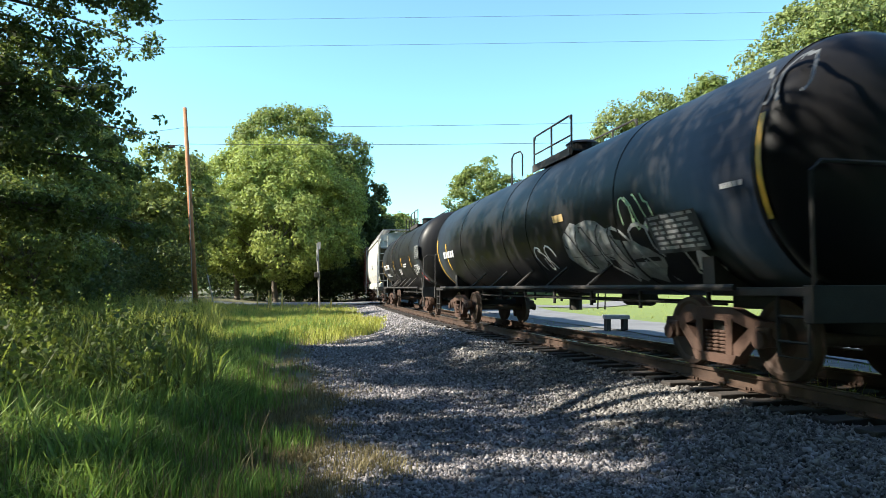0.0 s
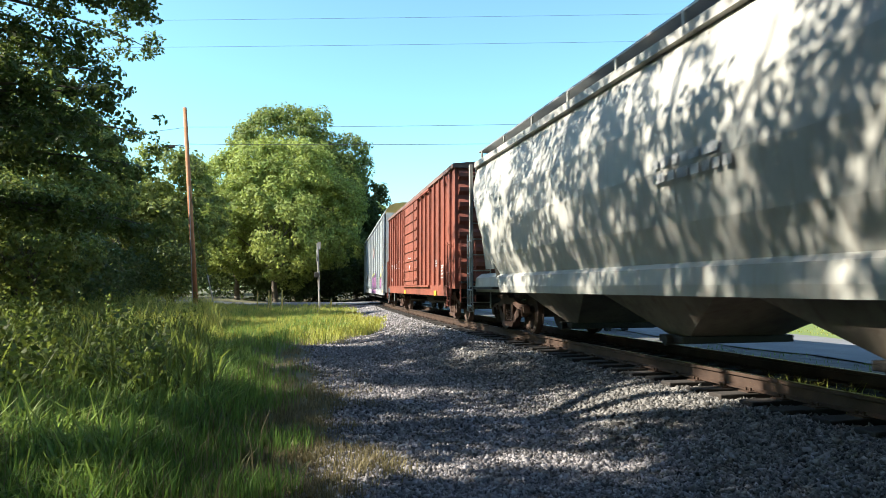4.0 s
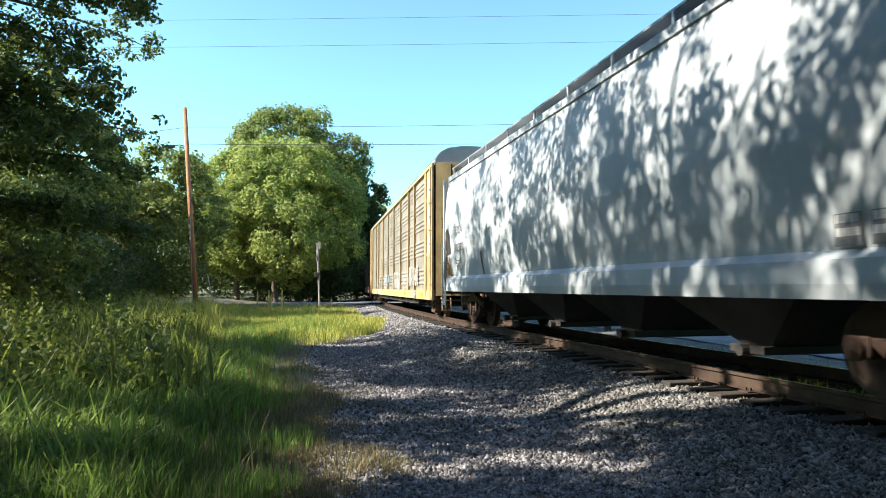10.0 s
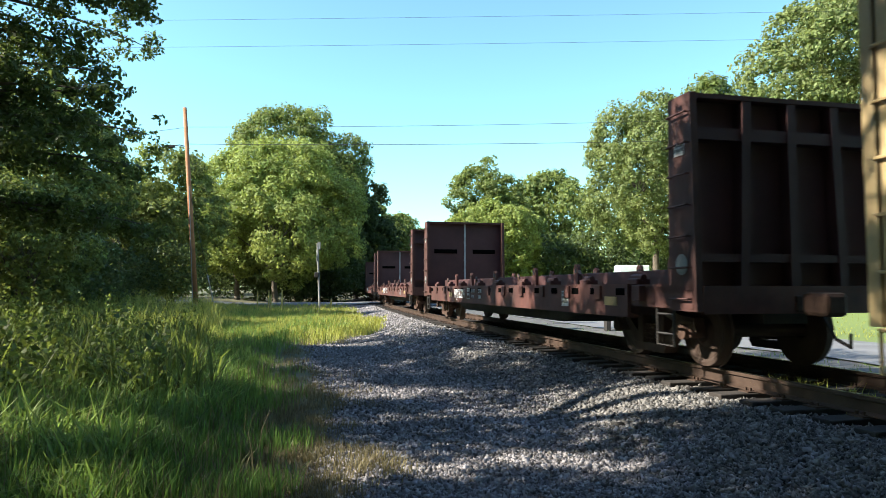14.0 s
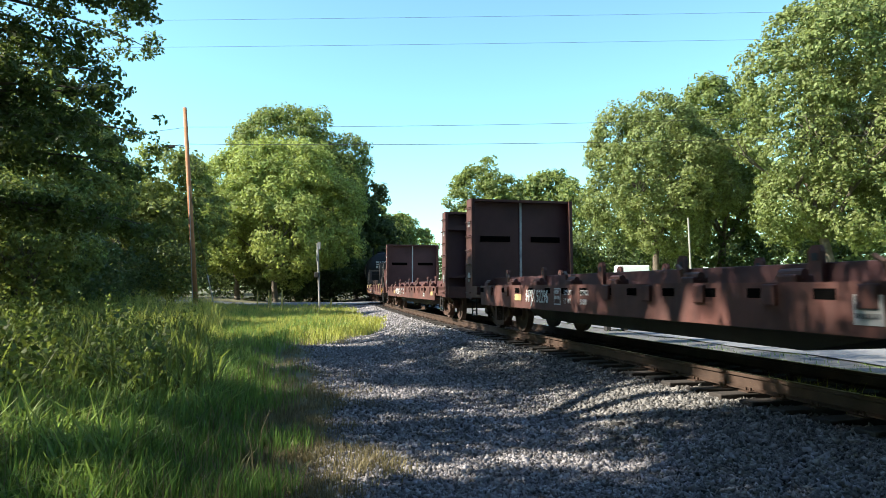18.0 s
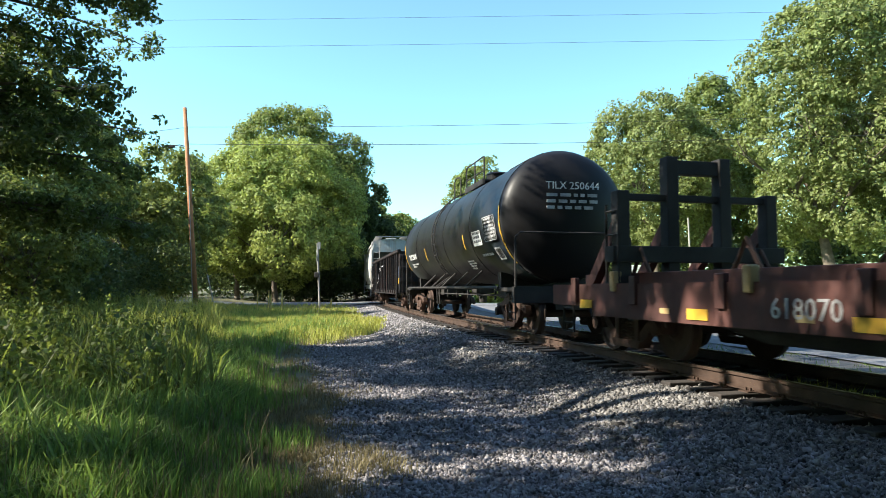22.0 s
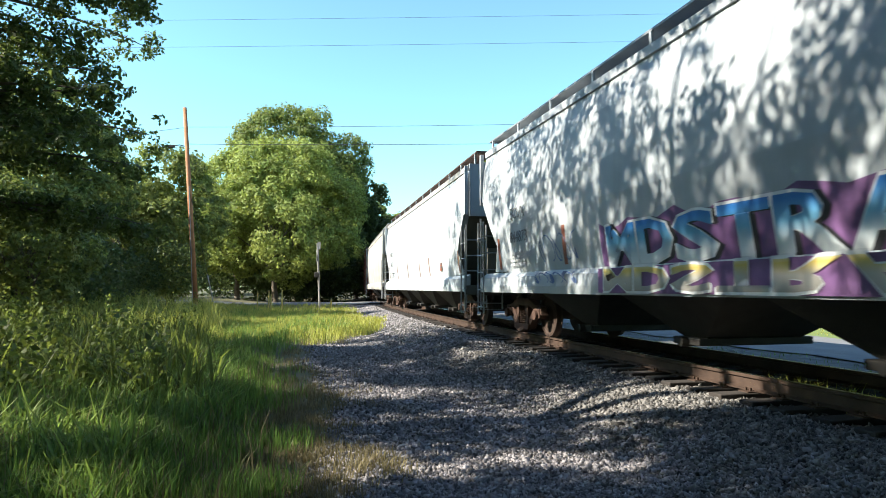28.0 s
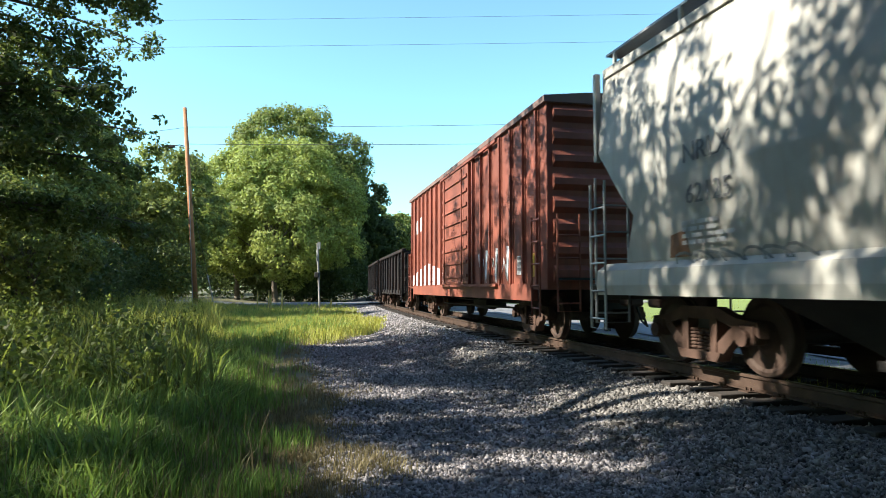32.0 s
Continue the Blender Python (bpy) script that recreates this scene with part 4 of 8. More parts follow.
def cable(name, a, b, sag, r, label):
    bm = bmesh.new()
    pts = []
    for k in range(25):
        f = k / 24
        p = Vector(a).lerp(Vector(b), f)
        p.z -= sag * 4 * f * (1 - f)
        pts.append(p)
    tube(bm, pts, r, n=5)
    return tagged(part(name, bm, M_WIRE, None), label, "cable")


pt = pole.location
cable("overhead_cable", pt + Vector((-0.5, 0, 11.15)), (36.46, 43.39, 13.42), 0.35, 0.012, "thin black overhead cable from the pole across the track")
cable("overhead_cable", pt + Vector((-0.45, 0, 10.1)), (36.46, 43.46, 11.95), 0.35, 0.014, "thin black overhead cable from the pole across the track")
cable("overhead_cable", pt + Vector((-0.5, 0, 11.15)), (-30.02, 39.55, 10.47), 0.35, 0.012, "thin black overhead cable running into the trees")
cable("high_cable", (-25.06, 29.36, 13.48), (27.60, 31.28, 14.99), 0.1, 0.006, "thin high overhead cable against the sky")
cable("high_cable", (-25.06, 29.43, 12.27), (27.60, 31.35, 13.68), 0.1, 0.006, "thin high overhead cable against the sky")

# crossing sign seen from its edge
cs = tagged(empty("crossing_sign"), "grey level-crossing sign post seen edge on", "crossing sign")
cs.location = (-8.3, 45.0, float(ground_z(-8.3, 45.0)))
bm = bmesh.new()
cyl(bm, (0, 0, -0.3), (-0.2, 0, 4.55), 0.065, n=10)
part("post", bm, M_GREYWOOD, cs)
for k, (z, t) in enumerate(((3.55, 38), (3.55, -38))):
    bm = bmesh.new()
    box(bm, -0.012, 0.012, -0.62, 0.62, -0.11, 0.11)
    o = part("crossbuck_arm", bm, M_GREYWOOD, cs)
    o.matrix_basis = pose(-0.24 - 0.03 * k, 0, z, t, 0, 10.6)
bm = bmesh.new()
box(bm, -0.16, 0.0, -0.05, 0.05, 4.1, 4.6, 0.01)
part("bracket", bm, M_GREYWOOD, cs)
bm = bmesh.new()
box(bm, -0.35, -0.05, -0.3, 0.3, 2.2, 2.55, 0.04)
part("lamp_housing", bm, M_UNDER, cs)
for x, y, h, r in ((-12.4, 44.6, 1.25, 0.05), (-11.8, 45.2, 1.3, 0.05), (-11.5, 44.6, 1.05, 0.05), (-10.85, 45.0, 1.35, 0.055), (-7.75, 46.2, 0.6, 0.06)):
    bm = bmesh.new()
    cyl(bm, (0, 0, -0.2), (0, 0, h), r, n=10)
    cyl(bm, (0, 0, h), (0, 0, h + 0.04), r, r * 0.3, n=10)
    o = tagged(part("bollard", bm, M_POSTYEL, None), "faded yellow post beside the crossing lane", "bollard", "posts at the crossing")
    o.location = (x, y, float(ground_z(x, y)))

# low equipment stand between the track and the lane
st = tagged(empty("equipment_stand"), "low steel stand with a pale concrete top by the track", "trackside box")
st.location = (6.1, 23.6, float(ground_z(6.1, 23.6)))
bm = bmesh.new()
box(bm, -0.42, 0.42, -0.3, 0.3, 0.42, 0.56, 0.02)
part("top_slab", bm, M_CONC, st)
for sx in (-1, 1):
    bm = bmesh.new()
    box(bm, sx * 0.3 - 0.07, sx * 0.3 + 0.07, -0.22, 0.22, -0.1, 0.42)
    part("leg", bm, M_UNDER, st)
# white parked trailer box under the far trees, grey post
bm = bmesh.new()
box(bm, -1.35, 1.35, -0.9, 0.9, 0.55, 1.9, 0.08)
tr = tagged(empty("box_trailer"), "small white box trailer parked under the trees", "trailer")
tr.location = (17.0, 60, float(ground_z(17.0, 60)))
part("body", bm, M_SIGNWHITE, tr)
for sx in (-0.8, 0.8):
    bm = bmesh.new()
    lathe_y(bm, [(-0.12, 0), (-0.12, 0.26), (-0.09, 0.32), (0.09, 0.32), (0.12, 0.26), (0.12, 0)], 0.32, 16, x=sx)
    o = part("wheel", bm, M_UNDER, tr)
bm = bmesh.new()
cyl(bm, (0, 0, 0), (-0.15, 0, 5.2), 0.09, 0.07, n=10)
o = tagged(part("service_pole", bm, M_GREYWOOD, None), "short pale grey service pole on the lawn", "pole")
o.location = (20.5, 55, float(ground_z(20.5, 55)))
# ---------------------------------------------------------------- railway cars
# Each car: y along the track, -x towards the verge, z over the rail heads.
TRAIN = []          # (car, s of its middle, half its truck spacing)
WHEELS = []         # (wheelset, s of its axle)
WR = 0.457


def make_truck_meshes():
    out = {}
    bm = bmesh.new()
    box(bm, -0.95, 0.95, -0.18, 0.18, 0.42, 0.68, 0.03)
    cyl(bm, (0, 0, 0.66), (0, 0, 0.80), 0.26, n=16)
    for sy in (-1, 1):
        box(bm, -0.85, 0.85, sy * 0.42 - 0.05, sy * 0.42 + 0.05, 0.36, 0.46)
    out["bolster"] = bm
    # cast side frame: a flat bow with two window openings
    bm = bmesh.new()
    for x0, x1 in ((-0.07, 0.07),):
        # top chord, struts and bottom chord as separate castings
        extrude_x(bm, [(-1.10, 0.46), (-1.06, 0.64), (-0.72, 0.67), (-0.35, 0.80), (0.35, 0.80), (0.72, 0.67), (1.06, 0.64), (1.10, 0.46), (0.98, 0.52), (0.70, 0.55), (0.35, 0.64), (-0.35, 0.64), (-0.70, 0.55), (-0.98, 0.52)], x0, x1)
        for s in (-1, 1):
            extrude_x(bm, [(s * 0.82, 0.57), (s * 0.66, 0.60), (s * 0.24, 0.28), (s * 0.36, 0.15)], x0 + 0.005, x1 - 0.005)
            extrude_x(bm, [(s * 0.36, 0.66), (s * 0.22, 0.66), (s * 0.22, 0.2), (s * 0.34, 0.2)], x0 - 0.01, x1 + 0.01)
        extrude_x(bm, [(-0.44, 0.24), (0.44, 0.24), (0.36, 0.13), (-0.36, 0.13)], x0 - 0.03, x1 + 0.03)
    for s in (-1, 1):
        box(bm, -0.10, 0.09, s * 0.889 - 0.13, s * 0.889 + 0.13, 0.38, 0.60, 0.03)
        cyl(bm, (-0.16, s * 0.889, 0.457), (-0.09, s * 0.889, 0.457), 0.10, n=14)
    out["side_frame"] = bm
    bm = bmesh.new()
    prof = [(0.25, 0.0)]
    for k in range(6):
        prof += [(0.255 + k * 0.045, 0.045), (0.27 + k * 0.045, 0.064), (0.285 + k * 0.045, 0.064), (0.297 + k * 0.045, 0.045)]
    prof += [(0.53, 0.0)]
    n = 8
    rings = [[bm.verts.new((r * math.cos(2 * math.pi * i / n), r * math.sin(2 * math.pi * i / n), z)) for i in range(n)] for z, r in prof[1:-1]]
    for a, b in zip(rings[:-1], rings[1:]):
        for i in range(n):
            bm.faces.new((a[i], a[(i + 1) % n], b[(i + 1) % n], b[i]))
    out["spring"] = bm
    bm = bmesh.new()
    for s in (-1, 1):
        x = s * 0.75
        prof = [(x - s * 0.06, 0.12), (x - s * 0.075, 0.42), (x - s * 0.07, 0.485), (x - s * 0.045, 0.485), (x - s * 0.035, 0.46), (x + s * 0.06, 0.452), (x + s * 0.06, 0.40), (x + s * 0.035, 0.36), (x + s * 0.03, 0.20), (x + s * 0.07, 0.14), (x + s * 0.07, 0.085)]
        n = 32
        rings = [[bm.verts.new((px, r * math.cos(2 * math.pi * i / n), r * math.sin(2 * math.pi * i / n))) for i in range(n)] for px, r in prof]
        for a, b in zip(rings[:-1], rings[1:]):
            for i in range(n):
                j = (i + 1) % n
                bm.faces.new((a[i], a[j], b[j], b[i]))
    cyl(bm, (-0.98, 0, 0), (0.98, 0, 0), 0.085, n=12)
    bmesh.ops.recalc_face_normals(bm, faces=bm.faces)
    out["wheelset"] = bm
    bm = bmesh.new()
    for s in (-1, 1):
        n = 32
        a = [bm.verts.new((s * 0.72, 0.464 * math.cos(2 * math.pi * i / n), 0.464 * math.sin(2 * math.pi * i / n))) for i in range(n)]
        b = [bm.verts.new((s * 0.808, 0.456 * math.cos(2 * math.pi * i / n), 0.456 * math.sin(2 * math.pi * i / n))) for i in range(n)]
        for i in range(n):
            bm.faces.new((a[i], a[(i + 1) % n], b[(i + 1) % n], b[i]))
    out["tread"] = bm
    mats = {"bolster": M_UNDER, "side_frame": M_RUST, "spring": M_RUST, "wheelset": M_WHEEL, "tread": M_TREAD}
    res = {}
    for k, bm in out.items():
        me = bpy.data.meshes.new(k)
        bm.to_mesh(me)
        bm.free()
        me.materials.append(mats[k])
        res[k] = me
    return res


TRUCK = make_truck_meshes()


def add_truck(car, s_mid, y):
    t = link_mesh("truck", TRUCK["bolster"], car, "rusty four-wheel freight truck")
    t.location = (0, y, 0)
    for s in (-1, 1):
        o = link_mesh("side_frame", TRUCK["side_frame"], t)
        o.matrix_basis = pose(s * 0.98, 0, 0, 0, 0, 0 if s < 0 else 180)
        for y2 in (-0.14, 0.0, 0.14):
            o = link_mesh("spring", TRUCK["spring"], t)
            o.location = (s * 1.0, y2, 0)
        w = link_mesh("wheelset", TRUCK["wheelset"], t, "rust-brown wheel pair with bright treads")
        w.location = (0, s * 0.889, WR)
        WHEELS.append((w, s_mid + y + s * 0.889))


def car(name, s0, s1, label, category, inset=1.9, group="cars of the freight train"):
    """The car's base, its trucks and couplers. Returns the base and half its length."""
    c = tagged(empty(name), label, category, group)
    mid, h = (s0 + s1) / 2, (s1 - s0) / 2
    add_truck(c, mid, -h + inset)
    add_truck(c, mid, h - inset)
    for s in (-1, 1):
        bm = bmesh.new()
        box(bm, -0.09, 0.09, s * (h - 0.5) - 0.5, s * (h - 0.5) + 0.5, 0.74, 0.94, 0.02)
        box(bm, -0.16, 0.14, s * (h + 0.35) - 0.2, s * (h + 0.35) + 0.2, 0.70, 0.98, 0.05)
        part("coupler", bm, M_RUST, c)
        bm = bmesh.new()
        tube(bm, [(0.25, s * h, 0.75), (0.27, s * (h + 0.2), 0.42), (0.24, s * (h + 0.45), 0.34), (0.1, s * (h + 0.6), 0.5)], 0.022)
        part("air_hose", bm, M_UNDER, c)
    TRAIN.append((c, mid, h - inset))
    return c, h


RUNGS = {}


def ladder(parent, x, y, z0, z1, w, along="y", step=0.42, material=None, name="ladder"):
    """Two stiles and rungs. along: the way of the rungs."""
    bm = bmesh.new()
    d = (lambda k: (x, y + k, 0)) if along == "y" else (lambda k: (x + k, y, 0))
    a, b = d(-w / 2), d(w / 2)
    tube(bm, [(a[0], a[1], z1), (a[0], a[1], z0), (b[0], b[1], z0), (b[0], b[1], z1)], 0.022, n=5)
    lad = part(name, bm, material or M_UNDER, parent)
    key = (w, along, (material or M_UNDER).name)
    if key not in RUNGS:
        bm = bmesh.new()
        k = (0, w / 2, 0) if along == "y" else (w / 2, 0, 0)
        cyl(bm, tuple(-q for q in k), k, 0.016, n=5)
        RUNGS[key] = bpy.data.meshes.new("rung")
        bm.to_mesh(RUNGS[key])
        bm.free()
        RUNGS[key].materials.append(material or M_UNDER)
    z = z0 + 0.15
    while z < z1:
        link_mesh("rung", RUNGS[key], lad).location = (x, y, z)
        z += step
    return lad


def panel(parent, x, y, z, w, h, material, name="decal", lines=0, line_mat=None, tilt=0.0, d=0.004):
    """A flat painted patch on the side that faces -x, with rows of small bars for writing too small to read."""
    bm = bmesh.new()
    box(bm, -d, 0, -w / 2, w / 2, -h / 2, h / 2)
    o = part(name, bm, material, parent)
    o.matrix_basis = Matrix.Translation((x, y, z)) @ Matrix.Rotation(tilt, 4, "Y")
    if lines:
        bm = bmesh.new()
        rg = random.Random(int(abs(x * 91 + y * 37 + z * 53) * 10))
        for k in range(lines):
            zz = h / 2 - h * (k + 0.75) / (lines + 0.5)
            yy = -w / 2 + w * 0.07
            while yy < w / 2 - w * 0.12:
                ln = rg.uniform(0.08, 0.25) * w
                ln = min(ln, w / 2 - w * 0.06 - yy)
                box(bm, -d - 0.003, -d, -(yy + ln), -yy, zz, zz + h * 0.5 / lines)
                yy += ln + 0.05 * w
        part("small_print", bm, line_mat or M_DARKMARK, o)
    return o


def bars(parent, x, y, z, rows, w, h, material, tilt=0.0, name="print_bar", seed=1):
    """Lines of small bars, straight on the side."""
    rg = random.Random(seed)
    at = Matrix.Translation((x, y, z)) @ Matrix.Rotation(tilt, 4, "Y")
    for k in range(rows):
        yy = 0.0
        lim = w * rg.uniform(0.6, 1.0)
        while yy < lim:
            ln = rg.uniform(0.06, 0.2) * w
            bm = bmesh.new()
            box(bm, -0.004, 0, w / 2 - yy - ln, w / 2 - yy, -k * h * 1.6 - h, -k * h * 1.6)
            part(name, bm, material, parent).matrix_basis = at
            yy += ln + 0.04 * w


def spray(parent, pts, face, material, lift=0.006, name="graffiti", label=""):
    """A flat painted shape of (y, z) corners that follows the car side, whose x at height z is face(z)."""
    bm = bmesh.new()
    bm.faces.new([bm.verts.new((0, y, z)) for y, z in pts])
    zs = [p[1] for p in pts]
    z = min(zs) + 0.22
    while z < max(zs) - 0.05:
        bmesh.ops.bisect_plane(bm, geom=list(bm.verts) + list(bm.edges) + list(bm.faces), plane_co=(0, 0, z), plane_no=(0, 0, 1))
        z += 0.22
    for v in bm.verts:
        v.co.x = face(v.co.z) - lift
    bmesh.ops.triangulate(bm, faces=bm.faces)
    bmesh.ops.recalc_face_normals(bm, faces=bm.faces)
    return part(name, bm, material, parent, label)


def blob_shape(rg, y, z, w, h, n=14, rough=0.25):
    return [(y + w / 2 * math.cos(a) * rg.uniform(1 - rough, 1 + rough * 0.4), z + h / 2 * math.sin(a) * rg.uniform(1 - rough, 1 + rough * 0.4)) for a in [2 * math.pi * i / n for i in range(n)]]


def ribbon(rg, pts, w):
    """Outline of a stroke of width w along pts."""
    left, right = [], []
    for i, (y, z) in enumerate(pts):
        a, b = pts[max(0, i - 1)], pts[min(len(pts) - 1, i + 1)]
        dy, dz = b[0] - a[0], b[1] - a[1]
        n = math.hypot(dy, dz) or 1
        k = w / 2 * rg.uniform(0.8, 1.15)
        left.append((y - dz / n * k, z + dy / n * k))
        right.append((y + dz / n * k, z - dy / n * k))
    return left + right[::-1]


def piece(parent, face, y0, y1, z0, z1, back, fills, line, seed, letters=6, lift=0.006, drop=None):
    """A sprayed piece: a cloud behind, a row of fat block shapes, and loose outlines over them."""
    rg = random.Random(seed)
    w, h = y1 - y0, z1 - z0
    if back:
        n = 26
        top = [(y0 + w * k / n, z1 + h * 0.10 * math.sin(k * 1.9) + rg.uniform(-.05, .05) * h) for k in range(n + 1)]
        low = [(y1 - w * k / n, z0 + h * 0.06 * math.sin(k * 2.3)) for k in range(n + 1)]
        spray(parent, top + low, face, back, lift)
    lw = w / letters
    for k in range(letters):
        yc = y0 + lw * (k + 0.5)
        lean = rg.uniform(-0.12, 0.12) * lw
        a, b = z0 + h * rg.uniform(0.04, 0.16), z1 - h * rg.uniform(0.04, 0.18)
        q = lw * 0.43
        shape = [(yc - q, a), (yc - q * 0.2, a + h * 0.05), (yc + q, a), (yc + q + lean, (a + b) / 2 + h * 0.05), (yc + q * 0.75 + lean, b), (yc + lean, b + h * 0.04), (yc - q * 0.8 + lean, b), (yc - q * 1.05 + lean * 0.5, (a + b) / 2)]
        spray(parent, shape, face, fills[k % len(fills)], lift + 0.003)
        if drop:
            m = a + (b - a) * 0.45
            spray(parent, [(yc - q, a), (yc + q, a), (yc + q + lean * 0.5, m), (yc - q + lean * 0.3, m + 0.04)], face, drop[k % len(drop)], lift + 0.006)
        if line:
            pts = [(yc - q * 1.05, a - 0.02), (yc - q * 1.08 + lean * 0.5, (a + b) / 2), (yc - q * 0.8 + lean, b + 0.01), (yc + lean, b + h * 0.05), (yc + q * 0.8 + lean, b), (yc + q * 1.04 + lean, (a + b) / 2), (yc + q, a)]
            spray(parent, ribbon(rg, pts, 0.05), face, line, lift + 0.009)
            ph = rg.uniform(0, 6)
            pts = [(yc + q * 0.35 * math.cos(t) * (1 - t / 9) + lean * 0.5, (a + b) / 2 + h * 0.16 * math.sin(t + ph) * (1 - t / 12)) for t in np.linspace(0, 4.6, 9)]
            spray(parent, ribbon(rg, pts, 0.045), face, line, lift + 0.010)


def wildstyle(parent, face, y0, y1, z0, z1, fills, line, seed, letters, lift=0.008, slope=0.0, width=0.07, counter=None, shine=None):
    """Interlocked sprayed letter bodies with horns and flared feet, heavy outlines, counters and shine marks."""
    rg = random.Random(seed)
    w = (y1 - y0) / letters
    for k in range(letters):
        yc, top = y0 + w * (k + 0.5), z1 + slope * (k + 0.5) / letters
        h = top - z0
        q = abs(w) * 0.60
        lean = rg.uniform(-0.16, 0.16) * q
        J = lambda v, d=0.07: v + rg.uniform(-d, d)
        form = [(-1.0, J(0.0, 0.03)), (J(-0.35), J(0.05)), (J(-0.1), J(0.28)), (J(0.25), J(0.06)), (1.05, J(-0.02, 0.03)), (J(0.8), J(0.3)), (J(0.95), J(0.58)),
                (J(0.75), J(0.82)), (J(1.0, 0.12), J(1.08)), (J(0.45), J(0.93)), (J(0.1), J(0.80)), (J(-0.3), J(0.95)), (J(-0.85, 0.12), J(1.10)), (J(-0.75), J(0.8)), (J(-0.98), J(0.52)), (J(-0.72), J(0.26))]
        body = [(yc + a * q + lean * b, z0 + b * h) for a, b in form]
        up = lift + 0.0016 * (k % 3) + 0.0005 * k
        spray(parent, body, face, fills[k % len(fills)], up)
        spray(parent, ribbon(rg, body + body[:1], width), face, line, up + 0.003)
        hole = blob_shape(rg, yc + lean * 0.6 + rg.uniform(-0.1, 0.1) * q, z0 + h * rg.uniform(0.56, 0.7), q * rg.uniform(0.4, 0.65), h * rg.uniform(0.14, 0.26), 10, 0.35)
        spray(parent, hole, face, counter or line, up + 0.003)
        curl = [(yc + q * (0.55 - 0.13 * i) * math.cos(0.9 * i + k) * 0.9, z0 + h * (0.36 + 0.2 * math.sin(0.9 * i + k))) for i in range(6)]
        spray(parent, ribbon(rg, curl, width * 0.7), face, line, up + 0.004)
        if shine:
            for _ in range(3):
                a, b = rg.uniform(-0.75, 0.75), rg.uniform(0.12, 0.8)
                spray(parent, ribbon(rg, [(yc + a * q, z0 + b * h), (yc + (a + 0.06) * q, z0 + (b + 0.1) * h), (yc + (a + 0.05) * q, z0 + (b + 0.2) * h)], width * 0.75), face, shine, up + 0.005)


def scribble(parent, face, y, z, w, h, material, seed, stroke=0.05, loops=4, lift=0.007):
    rg = random.Random(seed)
    for k in range(loops):
        yc = y - w / 2 + w * (k + 0.5) / loops
        ph, n = rg.uniform(0, 6), 9
        pts = [(yc + w / loops * 0.5 * math.sin(t * 1.3 + ph) + (t - 2) * 0.05, z + h / 2 * math.cos(t * rg.uniform(0.9, 1.1) + ph)) for t in np.linspace(0, 4.2, n)]
        spray(parent, ribbon(rg, pts, stroke), face, material, lift)


def block_letters(parent, face, text, y0, y1, z0, z1, fill, line, lift=0.012, flip=False):
    """Fat sprayed letters side by side from y0 to y1, each with a pale outline round it."""
    w = (y1 - y0) / len(text)
    for k, ch in enumerate(text):
        for grow, material, up, kind in ((0.035, line, lift, "letter_outline"), (0.0, fill, lift + 0.004, "painted_letter")):
            cu = bpy.data.curves.new("letter", "FONT")
            cu.body, cu.size, cu.resolution_u, cu.offset = ch, 1.0, 2, 0.035
            ob = bpy.data.objects.new("letter", cu)
            me = bpy.data.meshes.new_from_object(ob)
            bpy.data.objects.remove(ob)
            bm = bmesh.new()
            bm.from_mesh(me)
            xs, ys = [v.co.x for v in bm.verts], [v.co.y for v in bm.verts]
            a, b, lo, hi = min(xs), max(xs), min(ys), max(ys)
            g = grow / abs(w)
            for v in bm.verts:
                fx, fz = (v.co.x - a) / (b - a), (v.co.y - lo) / (hi - lo)
                fx, fz = 0.5 + (fx - 0.5) * (0.94 + 2 * g), 0.5 + (fz - 0.5) * (1 + 2 * grow / (z1 - z0))
                fz = 1 - fz if flip else fz
                v.co = (0, y0 + w * (k + fx), z0 + (z1 - z0) * fz)
            z = z0 + 0.15
            while z < z1:
                bmesh.ops.bisect_plane(bm, geom=list(bm.verts) + list(bm.edges) + list(bm.faces), plane_co=(0, 0, z), plane_no=(0, 0, 1))
                z += 0.15
            for v in bm.verts:
                v.co.x = face(v.co.z) - up
            bmesh.ops.recalc_face_normals(bm, faces=bm.faces)
            part(kind, bm, material, parent)


